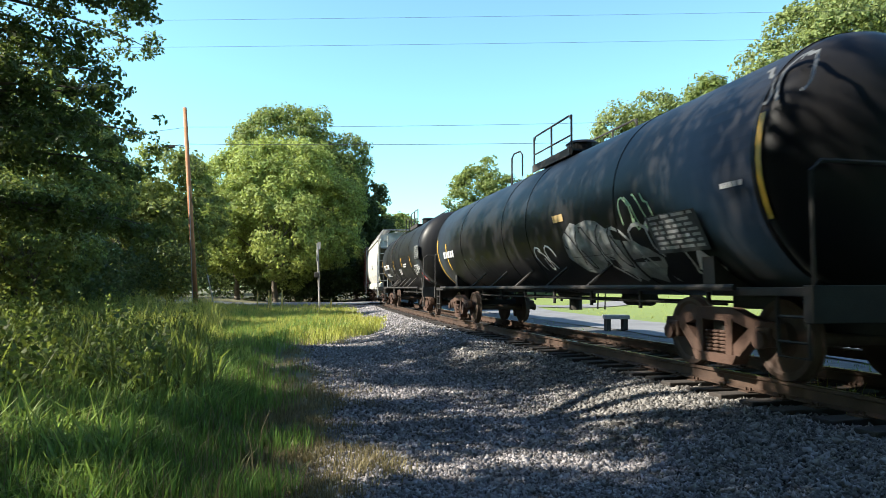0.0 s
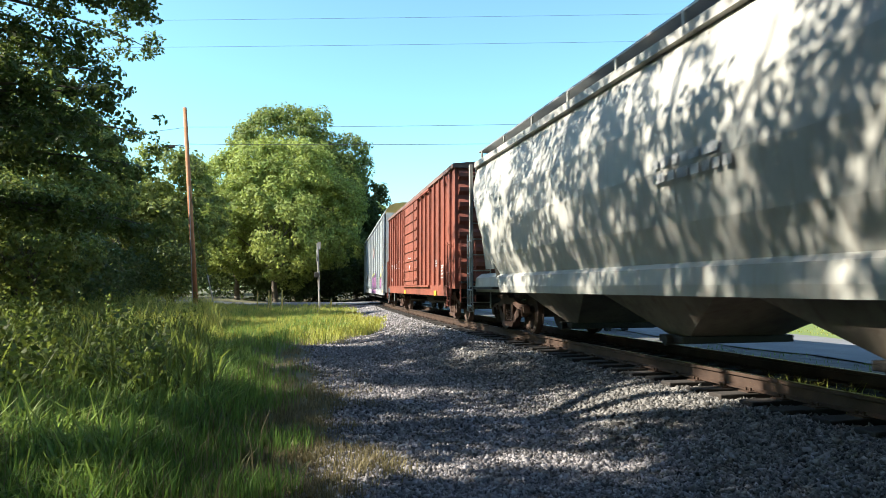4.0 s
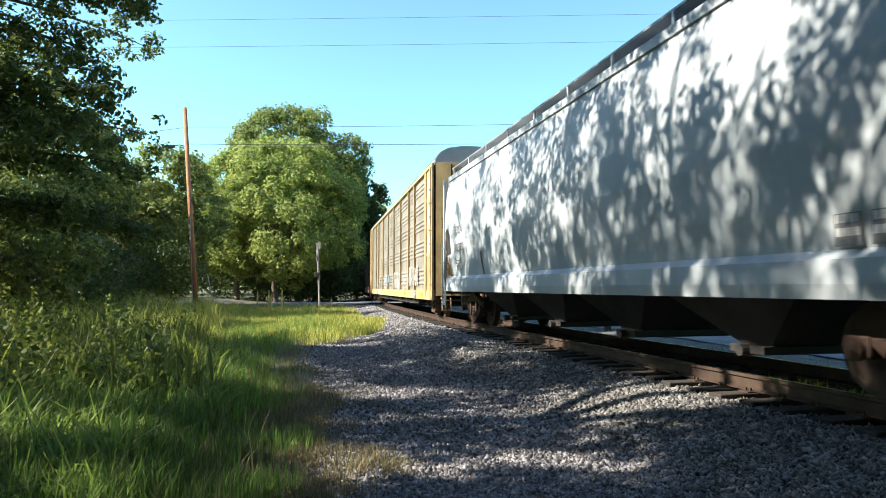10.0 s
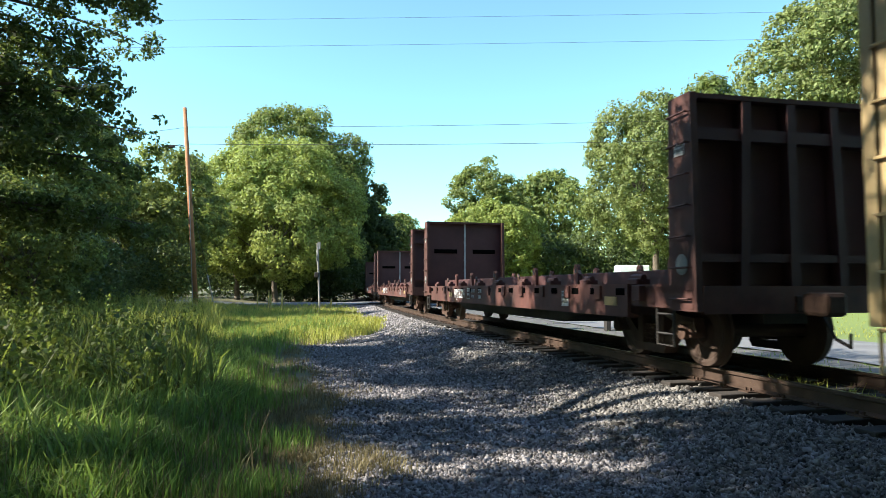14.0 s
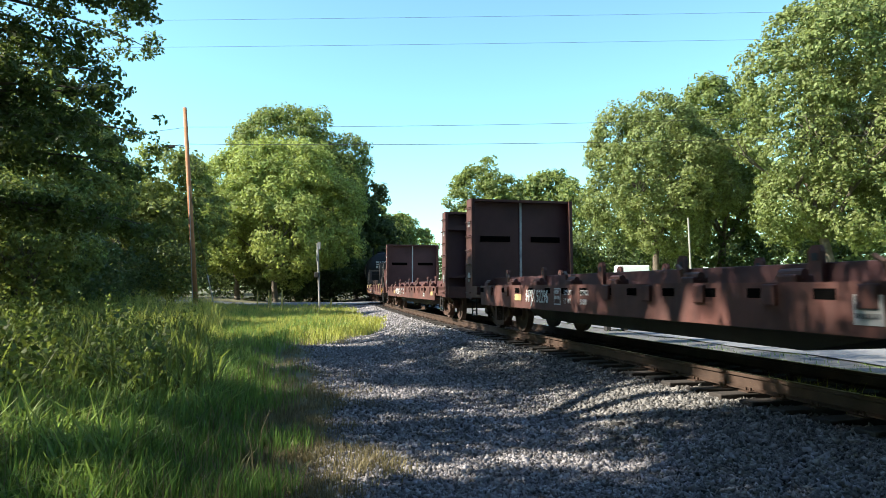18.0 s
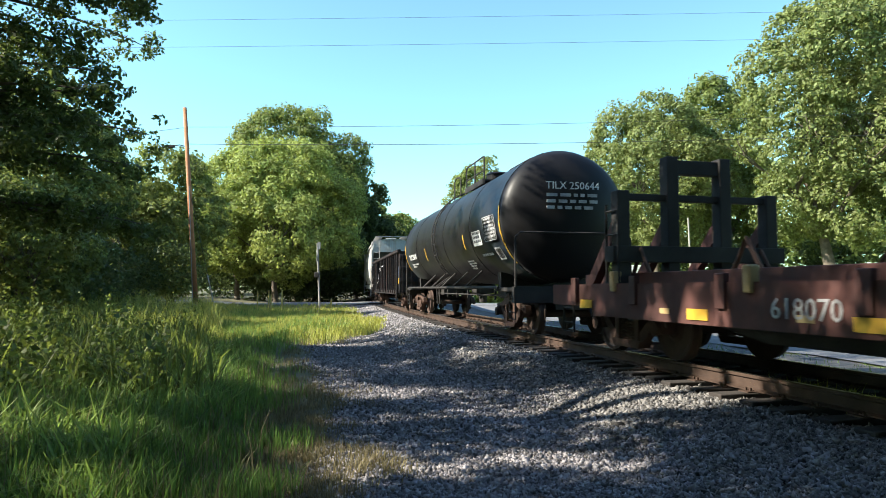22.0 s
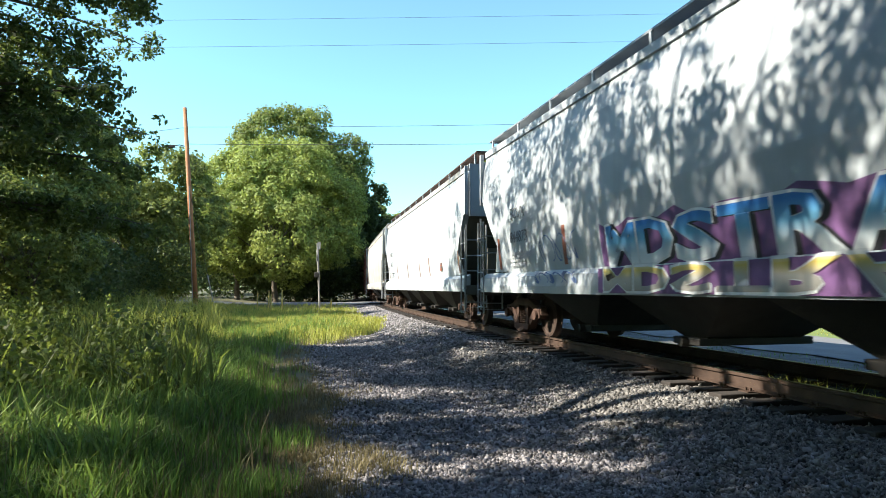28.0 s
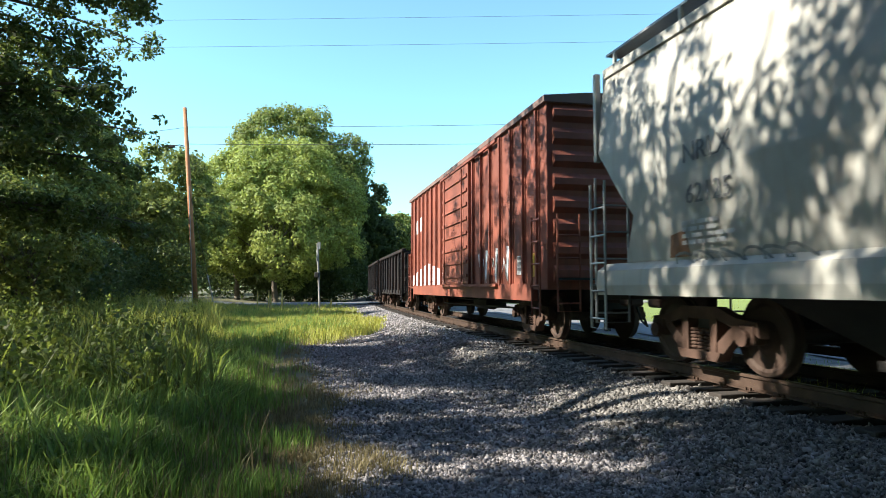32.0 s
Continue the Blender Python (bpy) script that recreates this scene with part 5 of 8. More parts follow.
# ---- tank cars
def tank_car(s0, s1, label, R=1.5, zc=2.62, marks=None, stripes=(), dome=0.0, side_ladder=True, inset=1.75):
    c, h = car("tank_car", s0, s1, label, "tank car", inset=inset)
    e = h - 0.15
    bm = bmesh.new()
    prof = [(-e, 0.0)]
    for k in range(1, 9):
        a = k / 8 * math.pi / 2
        prof.append((-e + 0.62 * (1 - math.cos(a)), R * math.sin(a)))
    ys = np.linspace(-e + 0.62, e - 0.62, 7)
    prof += [(float(y), R) for y in ys]
    prof += [(-y, r) for y, r in reversed(prof[:9])]
    lathe_y(bm, prof, zc, 64)
    tank = part("tank", bm, M_BLACK, c, "dull black tank barrel with dished ends", smooth=True)
    for y in (-e + 0.64, e - 0.64, -0.8, 0.8, -e * 0.55, e * 0.55):
        bm = bmesh.new()
        lathe_y(bm, [(y - 0.03, R), (y - 0.03, R + 0.008), (y + 0.03, R + 0.008), (y + 0.03, R)], zc, 64)
        part("weld_band", bm, M_BLACK, tank)
    # sills, running pipe, saddles
    for s in (-1, 1):
        bm = bmesh.new()
        box(bm, -1.35, 1.35, s * (h - 0.95) - 0.75, s * (h - 0.95) + 0.75, 0.95, 1.04, 0.01)
        box(bm, -1.4, 1.4, s * (h - 0.16) - 0.06, s * (h - 0.16) + 0.06, 0.70, 1.06, 0.01)
        box(bm, -0.45, 0.45, s * (h - 0.6) - 0.5, s * (h - 0.6) + 0.5, 0.55, 0.98, 0.02)
        part("end_platform", bm, M_UNDER, c)
        bm = bmesh.new()
        box(bm, -0.26, 0.26, s * (h - 1.5) - 1.3, s * (h - 1.5) + 1.3, 0.76, 1.0)
        extrude_y(bm, [(-1.1, 1.0), (1.1, 1.0), (1.12, 1.42), (0.9, 1.38), (0.5, 1.2), (-0.5, 1.2), (-0.9, 1.38), (-1.12, 1.42)], s * (h - 2.1) - 0.12, s * (h - 2.1) + 0.12)
        part("saddle", bm, M_UNDER, c)
        bm = bmesh.new()
        x0 = 1.36
        tube(bm, [(-x0, s * (h - 0.12), 1.05), (-x0, s * (h - 0.12), 2.15), (-x0 + 0.12, s * (h - 0.12), 2.25), (x0 - 0.12, s * (h - 0.12), 2.25), (x0, s * (h - 0.12), 2.15), (x0, s * (h - 0.12), 1.05)], 0.024)
        part("end_handrail", bm, M_UNDER, c)
        for x in (-1.32, 1.32):
            ladder(c, x, s * (h - 0.45), 0.35, 1.0, 0.42, step=0.25, name="sill_step")
    for s in (-1, 1):
        bm = bmesh.new()
        cyl(bm, (s * 1.42, -h + 1.2, 1.04), (s * 1.42, h - 1.2, 1.04), 0.035, n=8)
        part("side_pipe", bm, M_UNDER, c)
        for y in np.linspace(-h * 0.42, h * 0.42, 5):
            bm = bmesh.new()
            cyl(bm, (s * 1.42, y, 1.04), (s * 1.0, y - 0.35, 1.5), 0.03, n=6)
            part("pipe_bracket", bm, M_UNDER, c)
    bm = bmesh.new()
    box(bm, -0.3, 0.3, -0.35, 0.35, 0.86, 1.16, 0.04)
    cyl(bm, (0, 0, 0.55), (0, 0, 0.95), 0.14, n=14)
    part("bottom_outlet", bm, M_UNDER, c)
    bm = bmesh.new()
    for x in (-0.5, 0.45):
        cyl(bm, (x, -h + 2.6, 0.82), (x, h - 2.6, 0.82), 0.022, n=6)
    for y in np.linspace(-h + 3, h - 3, 7):
        box(bm, -0.52, -0.48, y - 0.03, y + 0.03, 0.70, 0.98)
        box(bm, 0.43, 0.47, y - 0.03, y + 0.03, 0.70, 0.98)
    part("brake_rigging", bm, M_UNDER, c)
    bm = bmesh.new()
    cyl(bm, (0.1, -h * 0.35, 0.86), (0.1, -h * 0.35 + 0.8, 0.86), 0.15, n=14)
    part("air_tank", bm, M_UNDER, c)
    # dome platform, railing, ladder
    y = dome
    top = zc + R
    half = 1.05
    bm = bmesh.new()
    cyl(bm, (0, y, top - 0.08), (0, y, top + 0.30), 0.34, n=20)
    cyl(bm, (0, y, top + 0.30), (0, y, top + 0.36), 0.37, 0.30, n=20)
    part("manway_dome", bm, M_BLACK, c)
    bm = bmesh.new()
    for k in (-1, 1):
        box(bm, k * 0.55 - 0.2, k * 0.55 + 0.2, y - half, y + half, top - 0.06, top - 0.02)
        box(bm, k * 0.75 - 0.02, k * 0.75 + 0.02, y - half, y + half, top - 0.16, top - 0.0)
    part("dome_platform", bm, M_UNDER, c)
    for k in (-1, 1):
        bm = bmesh.new()
        x = k * 0.72
        for yy in (-half, 0.0, half):
            tube(bm, [(x, y + yy, top - 0.15), (x, y + yy, top + 0.66)], 0.022)
        tube(bm, [(x, y - half, top + 0.56), (x, y - half + 0.1, top + 0.66), (x, y + half - 0.1, top + 0.66), (x, y + half, top + 0.56)], 0.022)
        tube(bm, [(x, y - half, top + 0.25), (x, y + half, top + 0.25)], 0.018)
        part("dome_railing", bm, M_UNDER, c)
    bm = bmesh.new()
    tube(bm, [(-0.8, y + half + 1.35, top - 0.3), (-0.8, y + half + 1.35, top + 0.42), (-0.78, y + half + 1.25, top + 0.52), (-0.74, y + half + 0.9, top + 0.52), (-0.72, y + half + 0.8, top + 0.42), (-0.72, y + half + 0.8, top - 0.1)], 0.022)
    part("grab_loop", bm, M_UNDER, c)
    y = dome + half + 1.05
    for k in (-1, 1) if side_ladder else (1,):
        lad = bmesh.new()
        for w in (-0.2, 0.2):
            pts = [(k * (R + 0.09) * math.cos(a), y + w, zc + (R + 0.09) * math.sin(a)) for a in np.linspace(-0.9, 1.25, 14)]
            tube(lad, [(k * 1.42, y + w, 0.5), (k * 1.45, y + w, 1.1)] + [p for p in pts if p[2] > 1.3], 0.02, n=5)
        for a in np.linspace(-0.8, 1.2, 10):
            x, z = k * (R + 0.09) * math.cos(a), zc + (R + 0.09) * math.sin(a)
            cyl(lad, (x, y - 0.2, z), (x, y + 0.2, z), 0.016, n=5)
        part("ladder", lad, M_UNDER, c)

    def on_shell(yy, ang, r=0.006):
        return -(R + r) * math.cos(ang), yy, zc + (R + r) * math.sin(ang)

    for yy, za, zb in stripes:
        a0, a1 = math.asin((za - zc) / R), math.asin((zb - zc) / R)
        bm = bmesh.new()
        ring = []
        for a in np.linspace(a0, a1, 8):
            x, _, z = on_shell(yy, a, 0.012)
            ring.append((bm.verts.new((x, yy - 0.042, z)), bm.verts.new((x, yy + 0.042, z))))
        for p, q in zip(ring[:-1], ring[1:]):
            bm.faces.new((p[0], p[1], q[1], q[0]))
        part("reflector_stripe", bm, M_YELLOW, c)
    for kind, yy, zz, w, hh, *rest in (marks or ()):
        ang = math.asin(max(-0.99, min(0.99, (zz - zc) / R)))
        x, _, z = on_shell(yy, ang)
        if kind == "word":
            side_word(c, rest[0], hh, M_WHITE if len(rest) < 2 else rest[1], x - 0.012, yy, z, tilt=ang)
        elif kind == "bars":
            bars(c, x - 0.01, yy, z, rest[0], w, hh, M_FADED, tilt=ang, seed=int(abs(yy) * 10))
        else:
            panel(c, x - 0.012, yy, z, w, hh, rest[0], name=kind, lines=rest[1] if len(rest) > 1 else 0, line_mat=rest[2] if len(rest) > 2 else None, tilt=ang)
    return c, h


# ---- covered hoppers
def covered_hopper(s0, s1, label, body_mat, round_side=True, bays=4, top=4.35, seed=1, slope=1.9, sill_h=0.32, rim_mat=None, end_mat=None, cut_z=3.0, run=1.2, bend=None, full_post=True, inset=2.0):
    c, h = car("covered_hopper", s0, s1, label, "hopper car", inset=inset)
    W, sill = 1.52, 1.05
    if round_side:
        right = [(0.95, sill), (1.22, sill + 0.25), (1.42, sill + 0.8), (1.52, sill + 1.5), (1.50, sill + 2.2), (1.40, sill + 2.8), (1.30, top - 0.12), (1.22, top)]
    else:
        right = [(1.36, sill), (1.37, sill + sill_h), (1.44, sill + 0.75), (1.50, sill + 1.4), (1.50, sill + 2.0), (1.44, sill + 2.8), (1.36, top - 0.12), (1.28, top)]
    prof = right + [(0.6, top + 0.16), (0.0, top + 0.2)] + [(-x, z) for x, z in reversed(right + [(0.6, top + 0.16)])]
    bm = bmesh.new()
    extrude_y(bm, prof, -h + 0.35, h - 0.35)
    for s in (-1, 1):
        # slope sheets: the lower ends are cut back under the roof's overhang
        lo = Vector((0, s * 1.0, -run)).normalized()
        geom = list(bm.verts) + list(bm.edges) + list(bm.faces)
        cut = bmesh.ops.bisect_plane(bm, geom=geom, plane_co=Vector((0, s * (h - 0.35), cut_z)), plane_no=lo, clear_outer=True)
        edges = [g for g in cut["geom_cut"] if isinstance(g, bmesh.types.BMEdge)]
        bmesh.ops.contextual_create(bm, geom=edges)
    bmesh.ops.recalc_face_normals(bm, faces=bm.faces)
    part("body", bm, body_mat, c, "smooth curved steel hopper body" if round_side else "pale steel hopper body")
    em = end_mat or body_mat
    for s in (-1, 1):
        bm = bmesh.new()
        box(bm, -W, -W + 0.09, s * (h - 0.28) - 0.045, s * (h - 0.28) + 0.045, 0.95 if full_post else cut_z - 0.12, top - 0.05, 0.01)
        part("corner_post", bm, em, c)
        bm = bmesh.new()
        box(bm, W - 0.09, W, s * (h - 0.28) - 0.045, s * (h - 0.28) + 0.045, 0.95 if full_post else cut_z - 0.12, top - 0.05, 0.01)
        part("corner_post", bm, em, c)
        bm = bmesh.new()
        box(bm, -1.36, 1.36, s * (h - 0.30) - 0.035, s * (h - 0.30) + 0.035, cut_z - 0.15, top + 0.02)
        part("end_sheet", bm, em, c)
        # slope sheet and the bulk sheet under it, dark with painted shade and grime
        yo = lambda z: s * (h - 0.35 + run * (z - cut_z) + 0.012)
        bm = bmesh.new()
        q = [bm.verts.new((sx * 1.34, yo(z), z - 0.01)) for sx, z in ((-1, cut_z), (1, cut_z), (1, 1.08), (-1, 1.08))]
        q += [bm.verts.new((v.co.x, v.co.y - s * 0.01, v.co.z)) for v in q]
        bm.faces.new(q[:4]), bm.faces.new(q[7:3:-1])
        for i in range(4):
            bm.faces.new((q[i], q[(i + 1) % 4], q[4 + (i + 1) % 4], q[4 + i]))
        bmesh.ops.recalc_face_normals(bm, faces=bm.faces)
        part("slope_sheet", bm, M_SHADEGRIME, c, "sloping end sheet with shade and grime in its colour")
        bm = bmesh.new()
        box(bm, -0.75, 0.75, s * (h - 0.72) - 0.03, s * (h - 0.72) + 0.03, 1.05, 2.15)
        part("bulk_sheet", bm, M_SHADEGRIME, c)
        if bend:
            zm, zb, rb = bend
            ym, yb = abs(yo(zm)) - 0.012, abs(yo(zm)) - 0.012 + rb
            for sx in (-1, 1):
                bm = bmesh.new()
                for dx in (0.0, 0.02):
                    vs = [bm.verts.new((sx * (float(np.interp(z, [p[1] for p in right], [p[0] for p in right])) - dx), s * y, z)) for y, z in ((ym, zm), (yb, zb), (ym - run * (zm - zb), zb))]
                    bm.faces.new(vs)
                part("gusset_plate", bm, body_mat, c)
        bm = bmesh.new()
        box(bm, -1.5, 1.5, s * (h - 0.14) - 0.07, s * (h - 0.14) + 0.07, 0.85, 1.1, 0.01)
        part("end_frame", bm, M_SHADEGRIME, c)
        bm = bmesh.new()
        box(bm, -W, W, s * (h - 1.2) - 1.05, s * (h - 1.2) + 1.05, 1.0, 1.06)
        part("end_deck", bm, M_UNDER, c)
        ladder(c, -1.53, s * (h - 0.36), 0.42, 2.45 if full_post else 2.65, 0.46, material=M_GRATE)
        ladder(c, -1.2, s * (h - 0.2), 0.5, top - 0.05 if full_post else 2.75, 0.56, along="x", material=em if full_post else M_GRATE)
        ladder(c, 1.2, s * (h - 0.2), 0.5, top - 0.05, 0.56, along="x", material=em)
        bm = bmesh.new()
        lathe_y(bm, [(-0.03, 0.05), (-0.03, 0.27), (0.03, 0.27), (0.03, 0.22), (0.0, 0.2), (0, 0.05)], 0, 20)
        o = part("brake_wheel", bm, M_UNDER, c)
        o.location = (0.75, s * (h - 0.05), 2.2)
    # side sill and top rim
    for sx in (-1, 1):
        bm = bmesh.new()
        x0 = W - 0.06 if not round_side else 1.30
        extrude_y(bm, [(sx * (x0 - 0.12), sill - 0.12), (sx * (x0 + 0.05), sill - 0.12), (sx * (x0 + 0.07), sill + 0.02), (sx * (x0 + 0.05), sill + sill_h - 0.08), (sx * (x0 - 0.12), sill + sill_h + 0.03)], -h + 0.3, h - 0.3)
        part("side_sill", bm, body_mat, c)
        bm = bmesh.new()
        extrude_y(bm, [(sx * 1.20, top - 0.16), (sx * 1.40, top - 0.14), (sx * 1.40, top + 0.0), (sx * 1.2, top + 0.03)], -h + 0.35, h - 0.35)
        part("top_rail", bm, rim_mat or body_mat, c)
        # running board on brackets
        bm = bmesh.new()
        box(bm, sx * 0.95 - 0.26, sx * 0.95 + 0.26, -h + 0.1, h - 0.1, top + 0.31, top + 0.345)
        part("running_board", bm, M_RUST if rim_mat else M_GRATE, c)
        n = int(2 * h / 1.6)
        for k in range(n):
            y = -h + 0.35 + (2 * h - 0.7) * k / (n - 1)
            bm = bmesh.new()
            box(bm, sx * 1.19 - 0.02, sx * 1.19 + 0.02, y - 0.03, y + 0.03, top - 0.02, top + 0.32)
            part("board_bracket", bm, em, c)
    for s in (-1, 1):
        bm = bmesh.new()
        a, b = sorted((s * (h - 0.55), s * (h + 0.06)))
        box(bm, -0.69, 0.69, a, b, top + 0.31, top + 0.345)
        part("end_walkway", bm, M_RUST if rim_mat else M_GRATE, c)
    # hatches
    for k in range(6):
        y = -h + 1.8 + (2 * h - 3.6) * k / 5
        bm = bmesh.new()
        box(bm, -0.38, 0.38, y - 0.55, y + 0.55, top + 0.15, top + 0.29, 0.04)
        part("roof_hatch", bm, em, c)
    # bays
    span = 2 * h - 2 * 3.2
    bw = span / bays
    for k in range(bays):
        y = -span / 2 + bw * (k + 0.5)
        bm = bmesh.new()
        a = [(-1.3, y - bw * 0.47, 1.06), (1.3, y - bw * 0.47, 1.06), (1.3, y + bw * 0.47, 1.06), (-1.3, y + bw * 0.47, 1.06)]
        b = [(-0.75, y - 0.22, 0.34), (0.75, y - 0.22, 0.34), (0.75, y + 0.22, 0.34), (-0.75, y + 0.22, 0.34)]
        va, vb = [bm.verts.new(p) for p in a], [bm.verts.new(p) for p in b]
        for i in range(4):
            bm.faces.new((va[i], va[(i + 1) % 4], vb[(i + 1) % 4], vb[i]))
        bm.faces.new(va[::-1]), bm.faces.new(vb)
        bmesh.ops.recalc_face_normals(bm, faces=bm.faces)
        bay = part("hopper_bay", bm, M_UNDER if not round_side else M_BAY, c, "grimy discharge bay")
        bm = bmesh.new()
        box(bm, -0.9, 0.9, y - 0.3, y + 0.3, 0.26, 0.36, 0.01)
        cyl(bm, (-1.0, y, 0.3), (1.0, y, 0.3), 0.07, n=10)
        part("outlet_gate", bm, M_UNDER, bay)
    pr = sorted((z, x) for x, z in right)
    face = lambda z: -float(np.interp(z, [q[0] for q in pr], [q[1] for q in pr]))
    return c, h, face


# ---- boxcars
def boxcar(s0, s1, label, top=4.45, ribs=8, door=(-1.6, 1.6), seed=1, number="", end_mat=None):
    c, h = car("boxcar", s0, s1, label, "boxcar", inset=2.2)
    W = 1.46
    bm = bmesh.new()
    box(bm, -W, W, -h + 0.1, h - 0.1, 1.0, top, 0.015)
    part("body", bm, M_RED, c, "faded oxide red steel body")
    bm = bmesh.new()
    extrude_y(bm, [(-W - 0.07, top - 0.1), (W + 0.07, top - 0.1), (W + 0.07, top + 0.02), (0.7, top + 0.11), (0, top + 0.14), (-0.7, top + 0.11), (-W - 0.07, top + 0.02)], -h + 0.02, h - 0.02)
    part("roof", bm, M_REDROOF, c)
    for k in range(12):
        y = -h + 0.7 + (2 * h - 1.4) * k / 11
        bm = bmesh.new()
        extrude_y(bm, [(-W, top + 0.03), (-0.7, top + 0.15), (0, top + 0.18), (0.7, top + 0.15), (W, top + 0.03), (W, top + 0.01), (0, top + 0.1), (-W, top + 0.01)], y - 0.05, y + 0.05)
        part("roof_rib", bm, M_REDROOF, c)
    for sx in (-1, 1):
        ys = [y for y in np.linspace(-h + 0.55, h - 0.55, ribs * 2 + 3) if not door[0] - 0.25 < y * 1.0 < door[1] + 0.25]
        for y in ys:
            bm = bmesh.new()
            extrude_x(bm, [(y - 0.09, 1.1), (y + 0.09, 1.1), (y + 0.09, top - 0.14), (y - 0.09, top - 0.14)], sx * W, sx * (W + 0.02))
            extrude_x(bm, [(y - 0.045, 1.1), (y + 0.045, 1.1), (y + 0.045, top - 0.14), (y - 0.045, top - 0.14)], sx * (W + 0.02), sx * (W + 0.07))
            part("side_rib", bm, M_RED, c)
        bm = bmesh.new()
        extrude_y(bm, [(sx * (W - 0.1), 0.78), (sx * (W + 0.03), 0.78), (sx * (W + 0.05), 1.12), (sx * (W - 0.1), 1.12)], -h + 0.9, h - 0.9)
        part("side_sill", bm, M_RED, c)
        bm = bmesh.new()
        box(bm, min(sx * W, sx * (W + 0.09)), max(sx * W, sx * (W + 0.09)), door[0], door[1], 1.14, top - 0.2, 0.012)
        d = part("door", bm, M_RED, c, "ribbed sliding plug door")
        for k in range(8):
            z = 1.35 + (top - 1.9) * k / 7
            bm = bmesh.new()
            box(bm, min(sx * (W + 0.09), sx * (W + 0.13)), max(sx * (W + 0.09), sx * (W + 0.13)), door[0] + 0.06, door[1] - 0.06, z - 0.03, z + 0.05)
            part("door_rib", bm, M_RED, d)
        for z0, z1 in ((1.06, 1.13), (top - 0.22, top - 0.15)):
            bm = bmesh.new()
            box(bm, min(sx * (W + 0.06), sx * (W + 0.12)), max(sx * (W + 0.06), sx * (W + 0.12)), door[0] - 2.6 if sx < 0 else door[0], door[1] + 0.2, z0, z1)
            part("door_track", bm, M_RED, c)
        for y in (door[0] + 0.5, door[1] - 0.5):
            bm = bmesh.new()
            tube(bm, [(sx * (W + 0.15), y, 1.2), (sx * (W + 0.15), y, top - 0.3)], 0.02)
            part("lock_rod", bm, M_RED, d)
    for s in (-1, 1):
        for k in range(8):
            z = 1.3 + (top - 1.6) * k / 7
            bm = bmesh.new()
            extrude_x(bm, [(s * (h - 0.1), z - 0.16), (s * (h + 0.0), z - 0.06), (s * (h + 0.0), z + 0.06), (s * (h - 0.1), z + 0.16)], -W + 0.12, W - 0.12)
            part("end_corrugation", bm, M_RED, c)
        ladder(c, -W - 0.1, s * (h - 0.45), 0.5, 2.4, 0.44, material=M_RED)
        ladder(c, -1.1, s * (h + 0.06), 0.6, 2.4, 0.44, along="x", material=M_RED)
        bm = bmesh.new()
        box(bm, -1.3, 1.3, s * (h - 0.1) - 0.3, s * (h - 0.1) + 0.3, 1.18, 1.22)
        part("crossover_step", bm, M_UNDER, c)
    bm = bmesh.new()
    box(bm, -0.3, 0.3, -h + 0.4, h - 0.4, 0.62, 1.0)
    for y in np.linspace(-h + 4, h - 4, 6):
        box(bm, -1.3, 1.3, y - 0.06, y + 0.06, 0.72, 1.0)
    part("underframe", bm, M_UNDER, c)
    bm = bmesh.new()
    cyl(bm, (-0.6, -1.2, 0.62), (-0.6, 0.2, 0.62), 0.2, n=14)
    box(bm, 0.1, 0.5, 1, 1.5, 0.4, 0.8)
    tube(bm, [(-0.8, -h + 3.5, 0.55), (-0.8, h - 3.5, 0.5)], 0.025)
    part("brake_gear", bm, M_UNDER, c)
    return c, h


